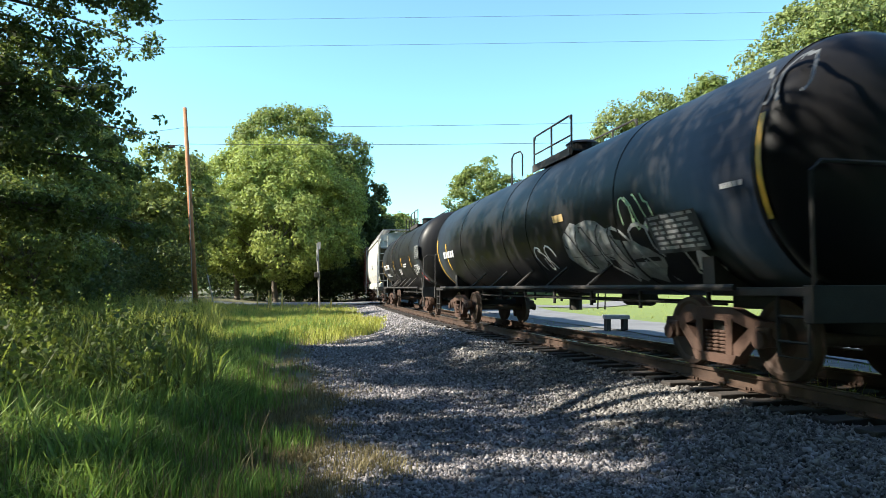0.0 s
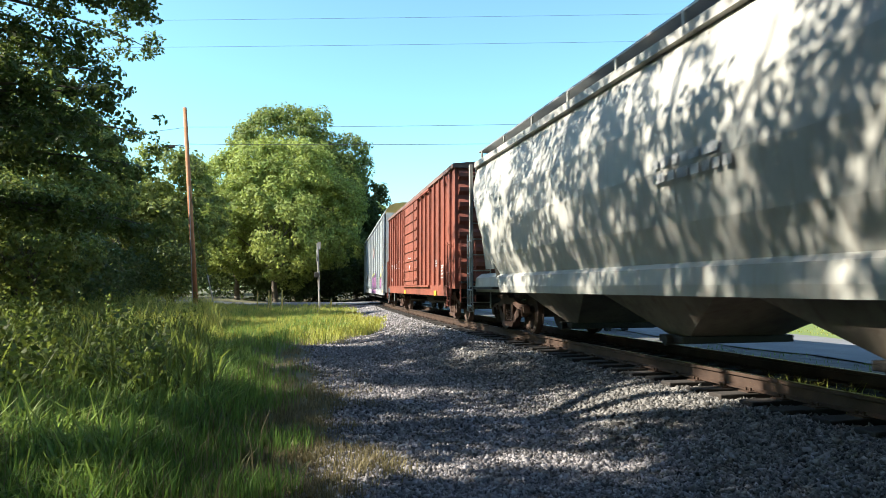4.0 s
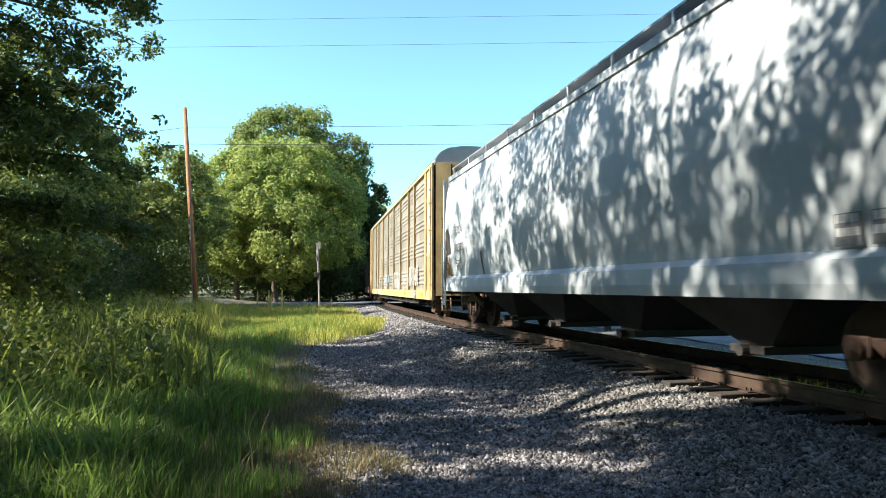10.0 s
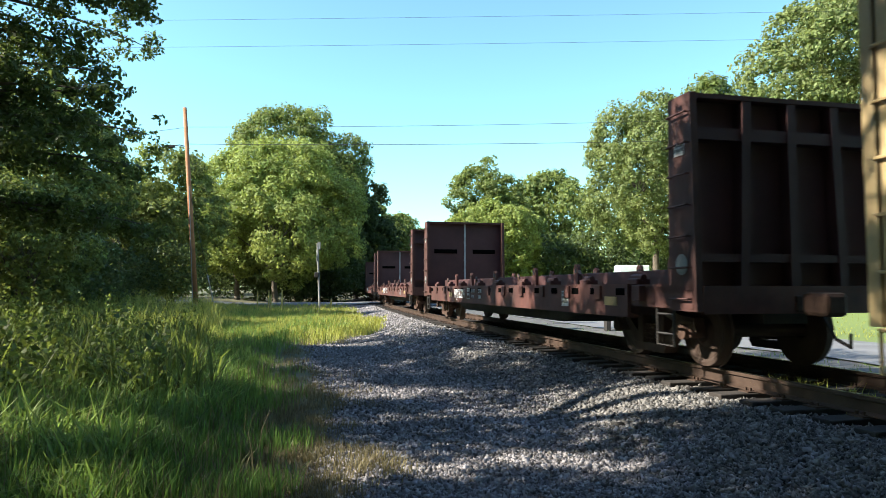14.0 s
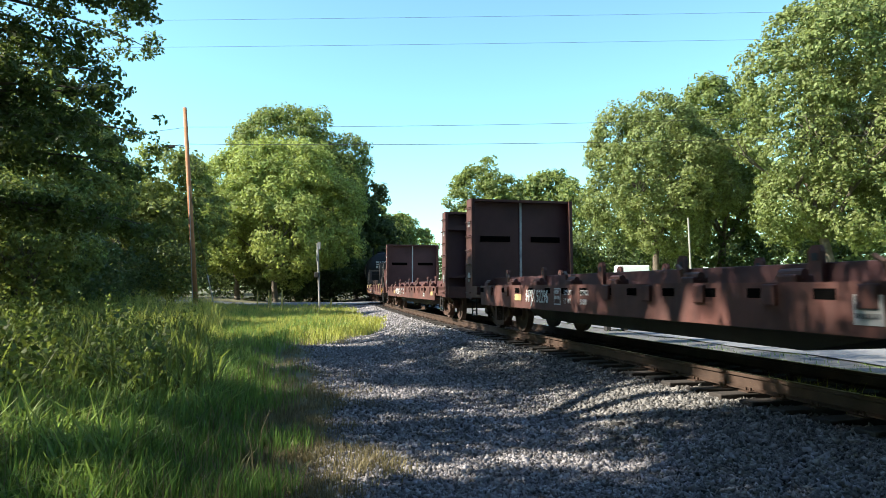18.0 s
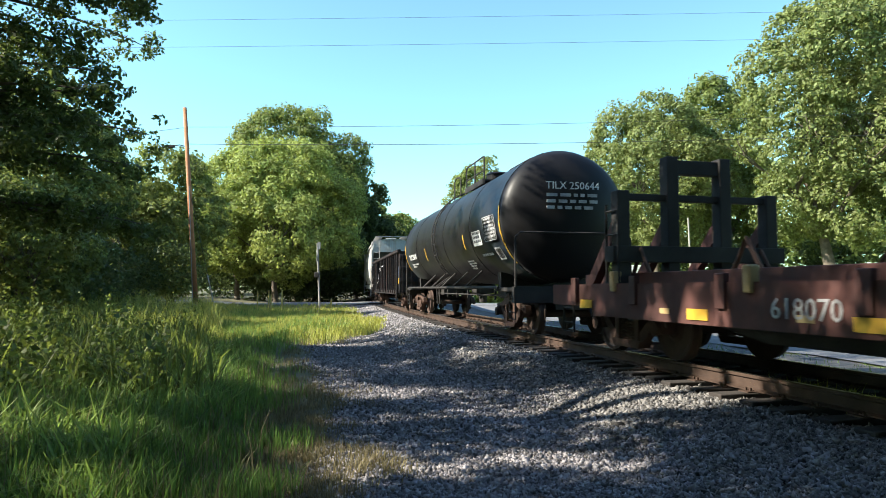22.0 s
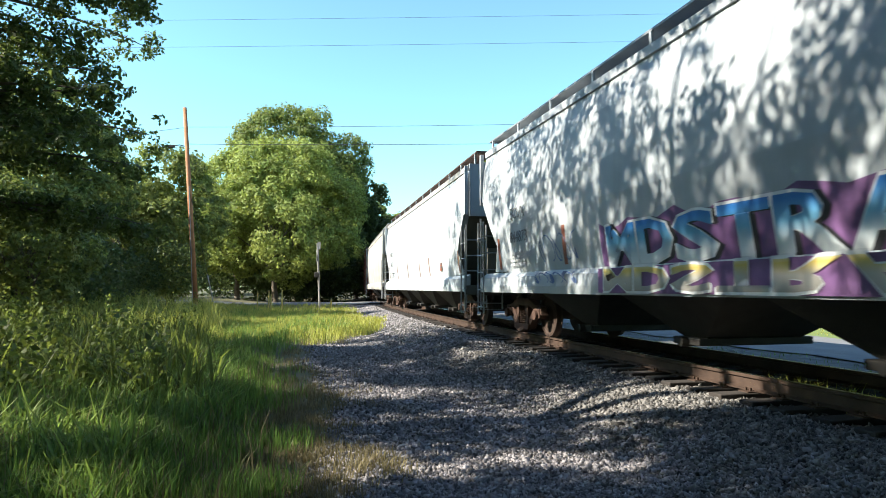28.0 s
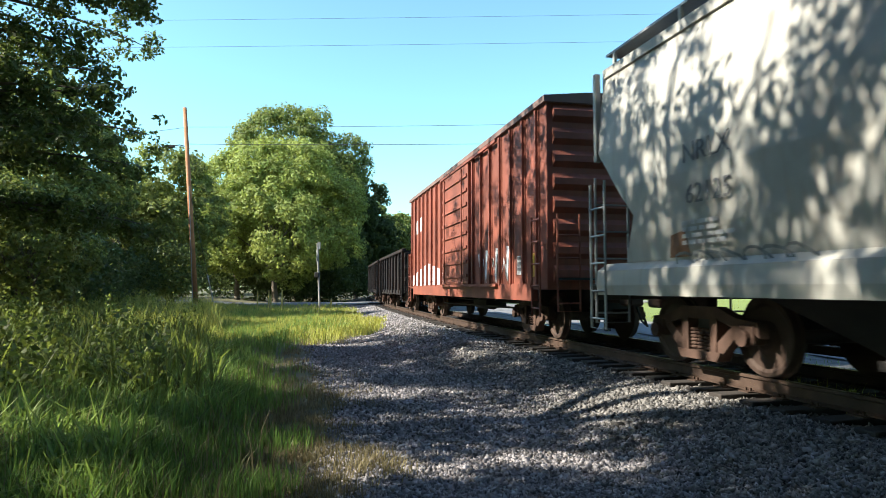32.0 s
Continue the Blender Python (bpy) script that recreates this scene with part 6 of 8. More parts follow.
# ---- enclosed auto racks
def auto_rack(s0, s1, label, panel_mat, post_mat, end_mat, roof_mat, sill_mat, posts, cap_mat, seed=1):
    c, h = car("auto_rack", s0, s1, label, "auto rack", inset=2.6)
    W, sill, eave = 1.50, 0.62, 5.17
    # roof with rounded shoulders
    right = [(W, eave - 0.02), (W - 0.03, eave + 0.16), (W - 0.26, eave + 0.45), (W - 0.5, eave + 0.58), (0.5, eave + 0.66)]
    outer = right + [(-x, z) for x, z in reversed(right)]
    bm = bmesh.new()
    extrude_y(bm, outer, -h + 0.05, h - 0.05)
    roof = part("roof", bm, roof_mat, c, "ribbed metal roof with rounded shoulders")
    n = int(2 * h / 0.9)
    for k in range(n):
        y = -h + 0.3 + (2 * h - 0.6) * k / (n - 1)
        bm = bmesh.new()
        o2 = [(x * 1.006, z + 0.02) for x, z in outer[:5]] + [(x * 1.006, z + 0.02) for x, z in outer[5:]]
        extrude_y(bm, o2, y - 0.03, y + 0.03)
        part("roof_seam", bm, roof_mat, roof)
    bm = bmesh.new()
    bm.free()
    for x1, z0, z1, nm in ((W - 0.12, 0.95, 1.05, "deck"), (W - 0.12, 2.9, 2.96, "deck"), (0.35, 0.55, 0.95, "centre_sill")):
        bm = bmesh.new()
        box(bm, -x1, x1, -h + 0.4, h - 0.4, z0, z1)
        part(nm, bm, M_UNDER, c)
    bm = bmesh.new()
    box(bm, -1.34, 1.34, -h + 4.6, h - 4.6, 0.40, 0.66, 0.02)
    for y in np.linspace(-h + 5.2, h - 5.2, 9):
        box(bm, -1.46, 1.46, y - 0.06, y + 0.06, 0.52, 0.9)
    cyl(bm, (-1.36, -h + 4.0, 0.52), (-1.36, h - 4.0, 0.52), 0.03, n=8)
    part("underframe", bm, M_UNDER, c)
    ys = posts
    for sx in (-1, 1):
        for y in ys:
            bm = bmesh.new()
            box(bm, min(sx * (W - 0.04), sx * (W + 0.05)), max(sx * (W - 0.04), sx * (W + 0.05)), y - 0.075, y + 0.075, sill + 0.28, eave + 0.02)
            part("side_post", bm, post_mat, c)
        for a, b in zip(ys[:-1], ys[1:]):
            # flat sheet with groups of pressed ridges
            bm = bmesh.new()
            pts = [(W - 0.03, sill + 0.34)]
            for z in (1.2, 1.36, 1.52, 1.68, 2.25, 2.41, 2.57, 2.73, 3.2, 3.36, 3.52, 3.87, 4.03, 4.19, 4.55, 4.71, 4.87):
                pts += [(W - 0.03, z - 0.045), (W - 0.004, z - 0.03), (W - 0.004, z + 0.022), (W - 0.03, z + 0.06)]
            pts += [(W - 0.03, eave)]
            back = [(W - 0.06, p[1]) for p in reversed(pts)]
            extrude_y(bm, [(sx * x, zz) for x, zz in pts + back], a + 0.1, b - 0.1)
            part("side_panel", bm, panel_mat, c)
        bm = bmesh.new()
        extrude_y(bm, [(sx * (W - 0.05), sill), (sx * (W + 0.03), sill), (sx * (W + 0.04), sill + 0.32), (sx * (W - 0.05), sill + 0.34)], -h + 0.2, h - 0.2)
        part("side_sill", bm, sill_mat, c)
        bm = bmesh.new()
        box(bm, min(sx * (W - 0.05), sx * (W + 0.06)), max(sx * (W - 0.05), sx * (W + 0.06)), -h + 0.1, h - 0.1, eave - 0.04, eave + 0.06)
        part("eave_rail", bm, post_mat, c)
    for s in (-1, 1):
        for sx in (-1, 1):
            bm = bmesh.new()
            y0, y1 = sorted((s * (h - 0.52), s * (h - 1.5)))
            box(bm, min(sx * (W - 0.05), sx * (W + 0.015)), max(sx * (W - 0.05), sx * (W + 0.015)), y0, y1, sill + 0.1, eave + 0.02)
            part("corner_panel", bm, end_mat, c)
            for yy in (h - 0.12, h - 0.28, h - 0.56, h - 1.48):
                bm = bmesh.new()
                box(bm, min(sx * W, sx * (W + 0.06)), max(sx * W, sx * (W + 0.06)), s * yy - 0.06, s * yy + 0.06, sill + 0.1, eave + 0.05)
                part("corner_post", bm, post_mat, c)
        for k in range(9):
            z = 0.7 + k * 0.46
            bm = bmesh.new()
            tube(bm, [(-W - 0.02, s * (h - 0.15), z), (-W - 0.09, s * (h - 0.18), z), (-W - 0.09, s * (h - 0.62), z), (-W - 0.02, s * (h - 0.65), z)], 0.016, n=5)
            part("ladder_rung", bm, post_mat, c)
        # radial end doors
        bm = bmesh.new()
        pr = []
        for x in np.linspace(-W + 0.06, W - 0.06, 9):
            pr.append((x, s * (h - 0.02 + 0.16 * (1 - (x / W) ** 2))))
        lo = [bm.verts.new((x, y, sill + 0.15)) for x, y in pr]
        hi = [bm.verts.new((x, y, eave + 0.05)) for x, y in pr]
        b0 = [bm.verts.new((x, y - s * 0.08, sill + 0.15)) for x, y in pr]
        b1 = [bm.verts.new((x, y - s * 0.08, eave + 0.05)) for x, y in pr]
        for i in range(8):
            bm.faces.new((lo[i], lo[i + 1], hi[i + 1], hi[i]))
            bm.faces.new((b0[i], b1[i], b1[i + 1], b0[i + 1]))
            bm.faces.new((hi[i], hi[i + 1], b1[i + 1], b1[i]))
        bmesh.ops.recalc_face_normals(bm, faces=bm.faces)
        door = part("end_door", bm, end_mat, c)
        out = lambda x: s * (h - 0.02 + 0.16 * (1 - (x / W) ** 2))
        for x in (-0.93, -0.42, 0.0, 0.42, 0.93):
            bm = bmesh.new()
            a, b = sorted((out(x) - s * 0.01, out(x) + s * 0.014))
            box(bm, x - 0.02, x + 0.02, a, b, sill + 0.18, eave)
            part("door_seam", bm, M_UNDER, door)
        for x in (-0.78, 0.2):
            bm = bmesh.new()
            cyl(bm, (x, out(x) + s * 0.05, sill + 0.2), (x, out(x) + s * 0.05, eave - 0.1), 0.035, n=8)
            for z in (1.1, 2.2, 3.3, 4.4):
                box(bm, x - 0.06, x + 0.06, min(out(x), out(x) + s * 0.08), max(out(x), out(x) + s * 0.08), z - 0.05, z + 0.05)
            part("lock_rod", bm, M_RUST, door, "rusty vertical lock rod")
        rq = random.Random(seed + 7)
        for x, z in ((-1.15, 1.9), (-1.15, 2.6), (-1.15, 3.3), (-0.6, 1.5), (0.68, 2.4)):
            for k in range(4):
                w = rq.uniform(0.06, 0.15)
                bm = bmesh.new()
                a, b = sorted((out(x) + s * 0.022, out(x) + s * 0.027))
                box(bm, x - w, x + w, a, b, z - k * 0.09, z - k * 0.09 + 0.04)
                part("stencil_line", bm, M_DARKMARK, door)
        for sx in (-1, 1):
            bm = bmesh.new()
            a, b = sorted((s * (h - 0.3), s * (h + 0.3)))
            tube(bm, [(sx * 1.25, s * (h - 0.1), 0.7), (sx * 1.25, s * (h + 0.12), 0.66), (sx * 1.25, s * (h + 0.12), 0.3), (sx * 0.95, s * (h + 0.12), 0.3), (sx * 0.95, s * (h + 0.12), 0.66), (sx * 0.95, s * (h - 0.1), 0.7)], 0.02, n=5)
            part("end_step", bm, post_mat, c)
        bm = bmesh.new()
        extrude_y(bm, [(x * 0.985, z - 0.01) for x, z in outer], s * (h - 0.06) - 0.04, s * (h - 0.06) + 0.04)
        part("roof_end", bm, cap_mat, c)
    return c, h


# ---- bulkhead flat cars
def bulkhead_flat(s0, s1, label, number, seed=1):
    c, h = car("bulkhead_flat_car", s0, s1, label, "flat car", inset=1.75)
    W, dk = 1.45, 1.06
    rg = random.Random(seed)
    bm = bmesh.new()
    box(bm, -W, W, -h + 0.1, h - 0.1, dk - 0.09, dk)
    part("deck", bm, M_BROWN, c)
    for sx in (-1, 1):
        bm = bmesh.new()
        extrude_y(bm, [(sx * (W + 0.05), 0.62), (sx * (W - 0.12), 0.62), (sx * (W - 0.12), 0.65), (sx * (W + 0.0), 0.68), (sx * (W + 0.0), dk - 0.03), (sx * (W - 0.12), dk), (sx * (W - 0.12), dk + 0.03), (sx * (W + 0.05), dk + 0.03)], -h + 1.6, h - 1.6)
        box(bm, min(sx * W, sx * (W - 0.1)), max(sx * W, sx * (W - 0.1)), -h + 0.1, h - 0.1, 0.78, dk + 0.02)
        part("side_sill", bm, M_BROWN, c)
        for k in range(13):
            y = -h + 1.3 + (2 * h - 2.6) * k / 12
            if sx < 0 and 0.3 < y < 3.9:
                continue
            bm = bmesh.new()
            box(bm, min(sx * (W + 0.002), sx * (W + 0.09)), max(sx * (W + 0.002), sx * (W + 0.09)), y - 0.1, y + 0.1, dk - 0.2, dk + 0.01, 0.01)
            part("stake_pocket", bm, M_BROWN, c)
        for k in range(9):
            y = -h + 1.6 + (2 * h - 3.2) * k / 8 + rg.uniform(-0.2, 0.2)
            bm = bmesh.new()
            box(bm, min(sx * (W - 0.32), sx * (W - 0.1)), max(sx * (W - 0.32), sx * (W - 0.1)), y - 0.14, y + 0.14, dk, dk + 0.11, 0.02)
            cyl(bm, (sx * (W - 0.2), y - 0.16, dk + 0.12), (sx * (W - 0.2), y + 0.16, dk + 0.12), 0.05, n=10)
            part("tie_down_winch", bm, M_BROWN, c)
            if k % 2:
                bm = bmesh.new()
                tube(bm, [(sx * (W - 0.2), y + 0.2, dk), (sx * (W - 0.16), y + 0.2, dk + 0.2), (sx * (W - 0.2), y + 0.36, dk + 0.26)], 0.03, n=5)
                part("chain_hook", bm, M_RUST, c)
    for k in range(17):
        y = -h + 1.75 + (2 * h - 3.5) * k / 16 + rg.uniform(-0.1, 0.1)
        bm = bmesh.new()
        box(bm, -W - 0.056, -W - 0.047, y - 0.13, y + 0.13, dk - 0.13, dk - 0.03, 0.003)
        part("sill_opening", bm, M_VOID, c)
    for x in (-0.7, 0.7):
        bm = bmesh.new()
        box(bm, x - 0.09, x + 0.09, -h + 0.5, h - 0.5, dk, dk + 0.24, 0.01)
        part("bolster_rail", bm, M_MAROON, c)
        for k in range(6):
            y = -h + 2.0 + (2 * h - 4.0) * k / 5 + rg.uniform(-0.5, 0.5)
            bm = bmesh.new()
            extrude_x(bm, [(y - 0.10, dk + 0.02), (y + 0.10, dk + 0.02), (y + 0.09, dk + 0.36), (y + 0.04, dk + 0.42), (y - 0.06, dk + 0.42), (y - 0.09, dk + 0.36)], x - 0.16, x - 0.10)
            br = part("chain_bracket", bm, M_BROWN, c)
            # black plate painted for the dark inside the bracket's hole
            bm = bmesh.new()
            box(bm, x - 0.166, x - 0.161, y - 0.04, y + 0.04, dk + 0.26, dk + 0.34)
            part("bracket_hole", bm, M_GBLACK, br)
    for s in (-1, 1):
        y = s * (h - 0.32)
        bm = bmesh.new()
        box(bm, -1.40, 1.40, y - 0.05, y + 0.05, dk, 3.36, 0.01)
        bh = part("bulkhead", bm, M_MAROON, c, "tall dark maroon bulkhead")
        for x in (-1.40, 1.40):
            bm = bmesh.new()
            extrude_x(bm, [(y - 0.30, 0.75), (y + 0.30, 0.75), (y + 0.24, 3.42), (y - 0.24, 3.42)], x - 0.045, x + 0.045)
            part("bulkhead_post", bm, M_BROWN, bh)
        bm = bmesh.new()
        box(bm, -1.4, 1.4, y - 0.2, y + 0.2, 3.36, 3.42)
        part("bulkhead_cap", bm, M_BROWN, bh)
        for x in (-0.72, 0.0, 0.72):
            bm = bmesh.new()
            yo = y + s * 0.05
            a, b = sorted((yo, yo + s * 0.17))
            extrude_y(bm, [(x - 0.06 - 0.08 * (x > 0) + 0.08 * (x < 0), 3.34), (x + 0.06 - 0.08 * (x > 0) + 0.08 * (x < 0), 3.34), (x + 0.06, dk), (x - 0.06, dk)], a, b)
            part("bulkhead_rib", bm, M_MAROON, bh)
        bm = bmesh.new()
        a, b = sorted((y + s * 0.05, y + s * 0.2))
        box(bm, -1.36, 1.36, a, b, 2.85, 3.0)
        part("bulkhead_girder", bm, M_MAROON, bh)
        bm = bmesh.new()
        box(bm, -1.36, 1.36, a, b, 1.35, 1.45)
        part("bulkhead_girder", bm, M_MAROON, bh)
        bm = bmesh.new()
        yi = y - s * 0.05
        a, b = sorted((yi - s * 0.02, yi - s * 0.001))
        box(bm, -0.03, 0.03, a, b, dk + 0.05, 3.36)
        part("centre_strip", bm, M_FADED, bh, "pale steel centre strip")
        for x in (-0.72, 0.72):
            bm = bmesh.new()
            box(bm, x - 0.42, x + 0.42, a, b, 2.28, 2.43)
            part("bulkhead_slot", bm, M_VOID, bh)
        for k in range(7):
            z = 0.9 + k * 0.38
            bm = bmesh.new()
            tube(bm, [(-1.44, y - 0.2, z), (-1.50, y - 0.2, z), (-1.50, y + 0.2, z), (-1.44, y + 0.2, z)], 0.014, n=5)
            part("ladder_rung", bm, M_BROWN, bh)
        bm = bmesh.new()
        cyl(bm, (-1.452, y, 1.32), (-1.447, y, 1.32), 0.13, n=20)
        part("round_decal", bm, M_GGREY, bh)
        panel(bh, -1.449, y, 2.75, 0.22, 0.16, M_FADED, lines=2)
        ladder(c, -1.42, s * (h - 0.75), 0.3, 0.85, 0.4, step=0.25, name="sill_step")
        bm = bmesh.new()
        box(bm, -1.35, 1.35, s * (h - 0.08) - 0.06, s * (h - 0.08) + 0.06, 0.72, dk)
        part("end_sill", bm, M_BROWN, c)
    bm = bmesh.new()
    box(bm, -0.32, 0.32, -h + 0.3, h - 0.3, 0.58, dk - 0.09)
    extrude_x(bm, [(-h + 3.3, 0.7), (-h + 4.8, 0.40), (h - 4.8, 0.40), (h - 3.3, 0.7), (h - 3.3, dk - 0.1), (-h + 3.3, dk - 0.1)], -1.12, 1.12)
    part("underframe", bm, M_UNDER, c)
    panel(c, -W - 0.058, -4.66, 0.85, 0.3, 0.26, M_FADED, name="data_stencil", lines=3)
    o = side_word(c, number, 0.235, M_WHITE, -W - 0.058, 2.9, 0.86)
    o.matrix_basis = o.matrix_basis @ Matrix.Diagonal((1, 1, 1.5, 1))
    for tx, y, z in (("LD LMT", 1.42, 0.95), ("LT WT", 1.45, 0.80)):
        o = side_word(c, tx, 0.1, M_FADED, -W - 0.056, y, z)
        o.matrix_basis = o.matrix_basis @ Matrix.Diagonal((1, 1, 1.3, 1))
    panel(c, -W - 0.057, 1.88, 0.88, 0.3, 0.3, M_FADED, name="stencil_box")
    panel(c, -W - 0.063, 1.88, 0.88, 0.25, 0.25, M_BROWN, name="box_middle", lines=2, line_mat=M_FADED)
    for tx, y, z in (("227400", 0.78, 0.95), ("56600", 0.82, 0.80)):
        o = side_word(c, tx, 0.1, M_FADED, -W - 0.056, y, z)
        o.matrix_basis = o.matrix_basis @ Matrix.Diagonal((1, 1, 1.3, 1))
    panel(c, -W - 0.057, 3.95, 0.84, 0.4, 0.13, M_AUTOYEL, name="reflector")
    panel(c, -W - 0.057, -h + 2.1, 0.84, 0.4, 0.13, M_AUTOYEL, name="reflector")
    return c, h


def rack_flat(s0, s1, label):
    c, h = car("flat_car", s0, s1, label, "flat car", inset=1.9)
    W, dk = 1.45, 1.06
    bm = bmesh.new()
    box(bm, -W, W, -h, h, dk - 0.09, dk)
    part("deck", bm, M_BROWN, c)
    bm = bmesh.new()
    box(bm, -0.32, 0.32, -h + 0.3, h - 0.3, 0.58, dk - 0.09)
    extrude_x(bm, [(-h + 3.4, 0.7), (-h + 5.0, 0.42), (h - 5.0, 0.42), (h - 3.4, 0.7), (h - 3.4, dk - 0.1), (-h + 3.4, dk - 0.1)], -1.1, 1.1)
    part("underframe", bm, M_UNDER, c)
    for sx in (-1, 1):
        bm = bmesh.new()
        extrude_y(bm, [(sx * (W + 0.04), 0.60), (sx * (W - 0.12), 0.60), (sx * (W - 0.02), 0.64), (sx * (W - 0.02), dk - 0.03), (sx * (W - 0.12), dk + 0.04), (sx * (W + 0.04), dk + 0.04)], -h + 1.6, h - 1.6)
        box(bm, min(sx * W, sx * (W - 0.1)), max(sx * W, sx * (W - 0.1)), -h, h, 0.74, dk + 0.03)
        part("side_sill", bm, M_BROWN, c)
        for k in range(10):
            y = -h + 1.0 + (2 * h - 2.0) * k / 9
            bm = bmesh.new()
            box(bm, min(sx * W, sx * (W + 0.08)), max(sx * W, sx * (W + 0.08)), y - 0.08, y + 0.08, 0.8, dk + 0.14, 0.01)
            part("stake_pocket", bm, M_BROWN, c)
        for k in range(8):
            y = -h + 1.3 + (2 * h - 2.6) * k / 7
            panel(c, sx * (W + 0.045) if sx < 0 else W + 0.05, y, 0.74, 0.22, 0.07, M_AUTOYEL, name="reflector")
    for y, z in ((5.17, 0.72), (2.77, 0.72), (8.07, 0.78), (-8.52, 0.84), (-9.02, 0.93)):
        panel(c, -W - 0.052, y, z, 0.4, 0.13, M_YELLOW, name="reflector")
    for y in (4.27, 7.17, -6.12):
        bm = bmesh.new()
        box(bm, -W - 0.09, -W + 0.04, y - 0.06, y + 0.06, 0.98, 1.28, 0.02)
        cyl(bm, (-W - 0.1, y, 1.24), (-W + 0.06, y, 1.24), 0.04, n=10)
        part("load_clamp", bm, M_AUTOYEL, c, "worn yellow load clamp")
    for x in (-1.0, 1.0):
        bm = bmesh.new()
        box(bm, x - 0.1, x + 0.1, -h + 0.6, h - 0.6, dk, dk + 0.2, 0.01)
        part("load_rail", bm, M_BROWN, c)
    for s in (-1, 1):
        yp = s * (h - 0.75) if s < 0 else h - 2.2
        for x, zt in ((-1.3, 2.5), (-0.46, 3.05), (0.46, 3.05), (1.3, 2.5)):
            bm = bmesh.new()
            box(bm, x - 0.1, x + 0.1, yp - 0.11, yp + 0.11, dk, zt, 0.015)
            part("end_post", bm, M_UNDER, c)
            bm = bmesh.new()
            extrude_x(bm, [(yp, 2.2), (yp, 1.9), (yp + s * 0.8, dk + 0.02), (yp + s * 1.05, dk + 0.02)], x - 0.07, x + 0.07)
            part("post_brace", bm, M_BROWN, c)
        for x0, x1, z0, z1, d in ((-1.5, 1.5, 1.42, 1.66, 0.14), (-1.36, 1.36, 2.36, 2.46, 0.06), (-0.4, 0.4, 2.78, 3.0, 0.08)):
            bm = bmesh.new()
            box(bm, x0, x1, yp - d, yp + d, z0, z1, 0.01)
            part("end_girt", bm, M_UNDER, c)
        ladder(c, -1.44, yp, 0.6, 2.3, 0.36, step=0.36)
        ladder(c, -1.42, s * (h - 0.6), 0.3, 0.85, 0.4, step=0.25, name="sill_step")
        for k in range(3):
            for x in (-1.05, 1.05):
                y = s * (h - 2.6 - k * 2.3)
                bm = bmesh.new()
                tube(bm, [(x, y, dk + 0.15), (x, y + 0.25, dk + 0.55), (x, y + 0.5, dk + 0.15)], 0.035, n=5)
                part("tie_down", bm, M_RUST, c)
    side_word(c, "618070", 0.30, M_FADED, -W - 0.05, 3.52, 0.82)
    return c, h


# ---- gondolas
def gondola(s0, s1, label, top=2.75, ribs=15, material=None, shift=0.0):
    m = material or M_GOND
    c, h = car("gondola_car", s0, s1, label, "gondola car", inset=1.9)
    W, fl = 1.42, 1.02
    for sx in (-1, 1):
        bm = bmesh.new()
        box(bm, min(sx * W, sx * (W - 0.03)), max(sx * W, sx * (W - 0.03)), -h + 0.05, h - 0.05, fl - 0.2, top)
        part("side_sheet", bm, m, c)
        bm = bmesh.new()
        box(bm, min(sx * (W - 0.06), sx * (W + 0.12)), max(sx * (W - 0.06), sx * (W + 0.12)), -h, h, top - 0.06, top + 0.08, 0.02)
        part("top_chord", bm, m, c)
        bm = bmesh.new()
        extrude_y(bm, [(sx * (W - 0.08), 0.72), (sx * (W + 0.06), 0.72), (sx * (W + 0.06), 0.92), (sx * (W - 0.08), 0.96)], -h + 1.2, h - 1.2)
        part("side_sill", bm, m, c)
        for k in range(ribs):
            y = -h + 0.25 + shift + (2 * h - 0.5) * k / (ribs - 1)
            if y > h - 0.1:
                continue
            bm = bmesh.new()
            extrude_x(bm, [(y - 0.09, 0.78), (y + 0.09, 0.78), (y + 0.07, top - 0.06), (y - 0.07, top - 0.06)], sx * W, sx * (W + 0.1))
            part("side_rib", bm, m, c)
    for s in (-1, 1):
        bm = bmesh.new()
        a, b = sorted((s * (h - 0.08), s * (h - 0.02)))
        box(bm, -W, W, a, b, fl - 0.2, top)
        part("end_sheet", bm, m, c)
        for z in (1.4, 1.95, 2.5):
            bm = bmesh.new()
            a, b = sorted((s * (h - 0.02), s * (h + 0.09)))
            box(bm, -W, W, a, b, z - 0.09, z + 0.09, 0.02)
            part("end_rib", bm, m, c)
        ladder(c, -W - 0.12, s * (h - 0.3), 0.5, top - 0.2, 0.42, material=m)
        ladder(c, -1.1, s * (h + 0.12), 0.5, top - 0.2, 0.42, along="x", material=m)
    bm = bmesh.new()
    box(bm, -W + 0.03, W - 0.03, -h + 0.1, h - 0.1, fl - 0.12, fl)
    box(bm, -0.32, 0.32, -h + 0.3, h - 0.3, 0.58, fl - 0.12)
    part("floor_and_sill", bm, M_UNDER, c)
    return c, h
# ---------------------------------------------------------------- the train, from its head
def diamond(parent, face, y, z, r, material, name="placard"):
    o = spray(parent, [(y - r, z), (y, z - r), (y + r, z), (y, z + r)], face, material, 0.014, name)
    spray(parent, [(y - r * 0.45, z - r * 0.14), (y + r * 0.45, z - r * 0.14), (y + r * 0.45, z + r * 0.14), (y - r * 0.45, z + r * 0.14)], face, M_WHITE, 0.018, "placard_bar")
    return o


def shell(zc, R):
    return lambda z: -math.sqrt(max(0.05, R * R - (z - zc) ** 2))


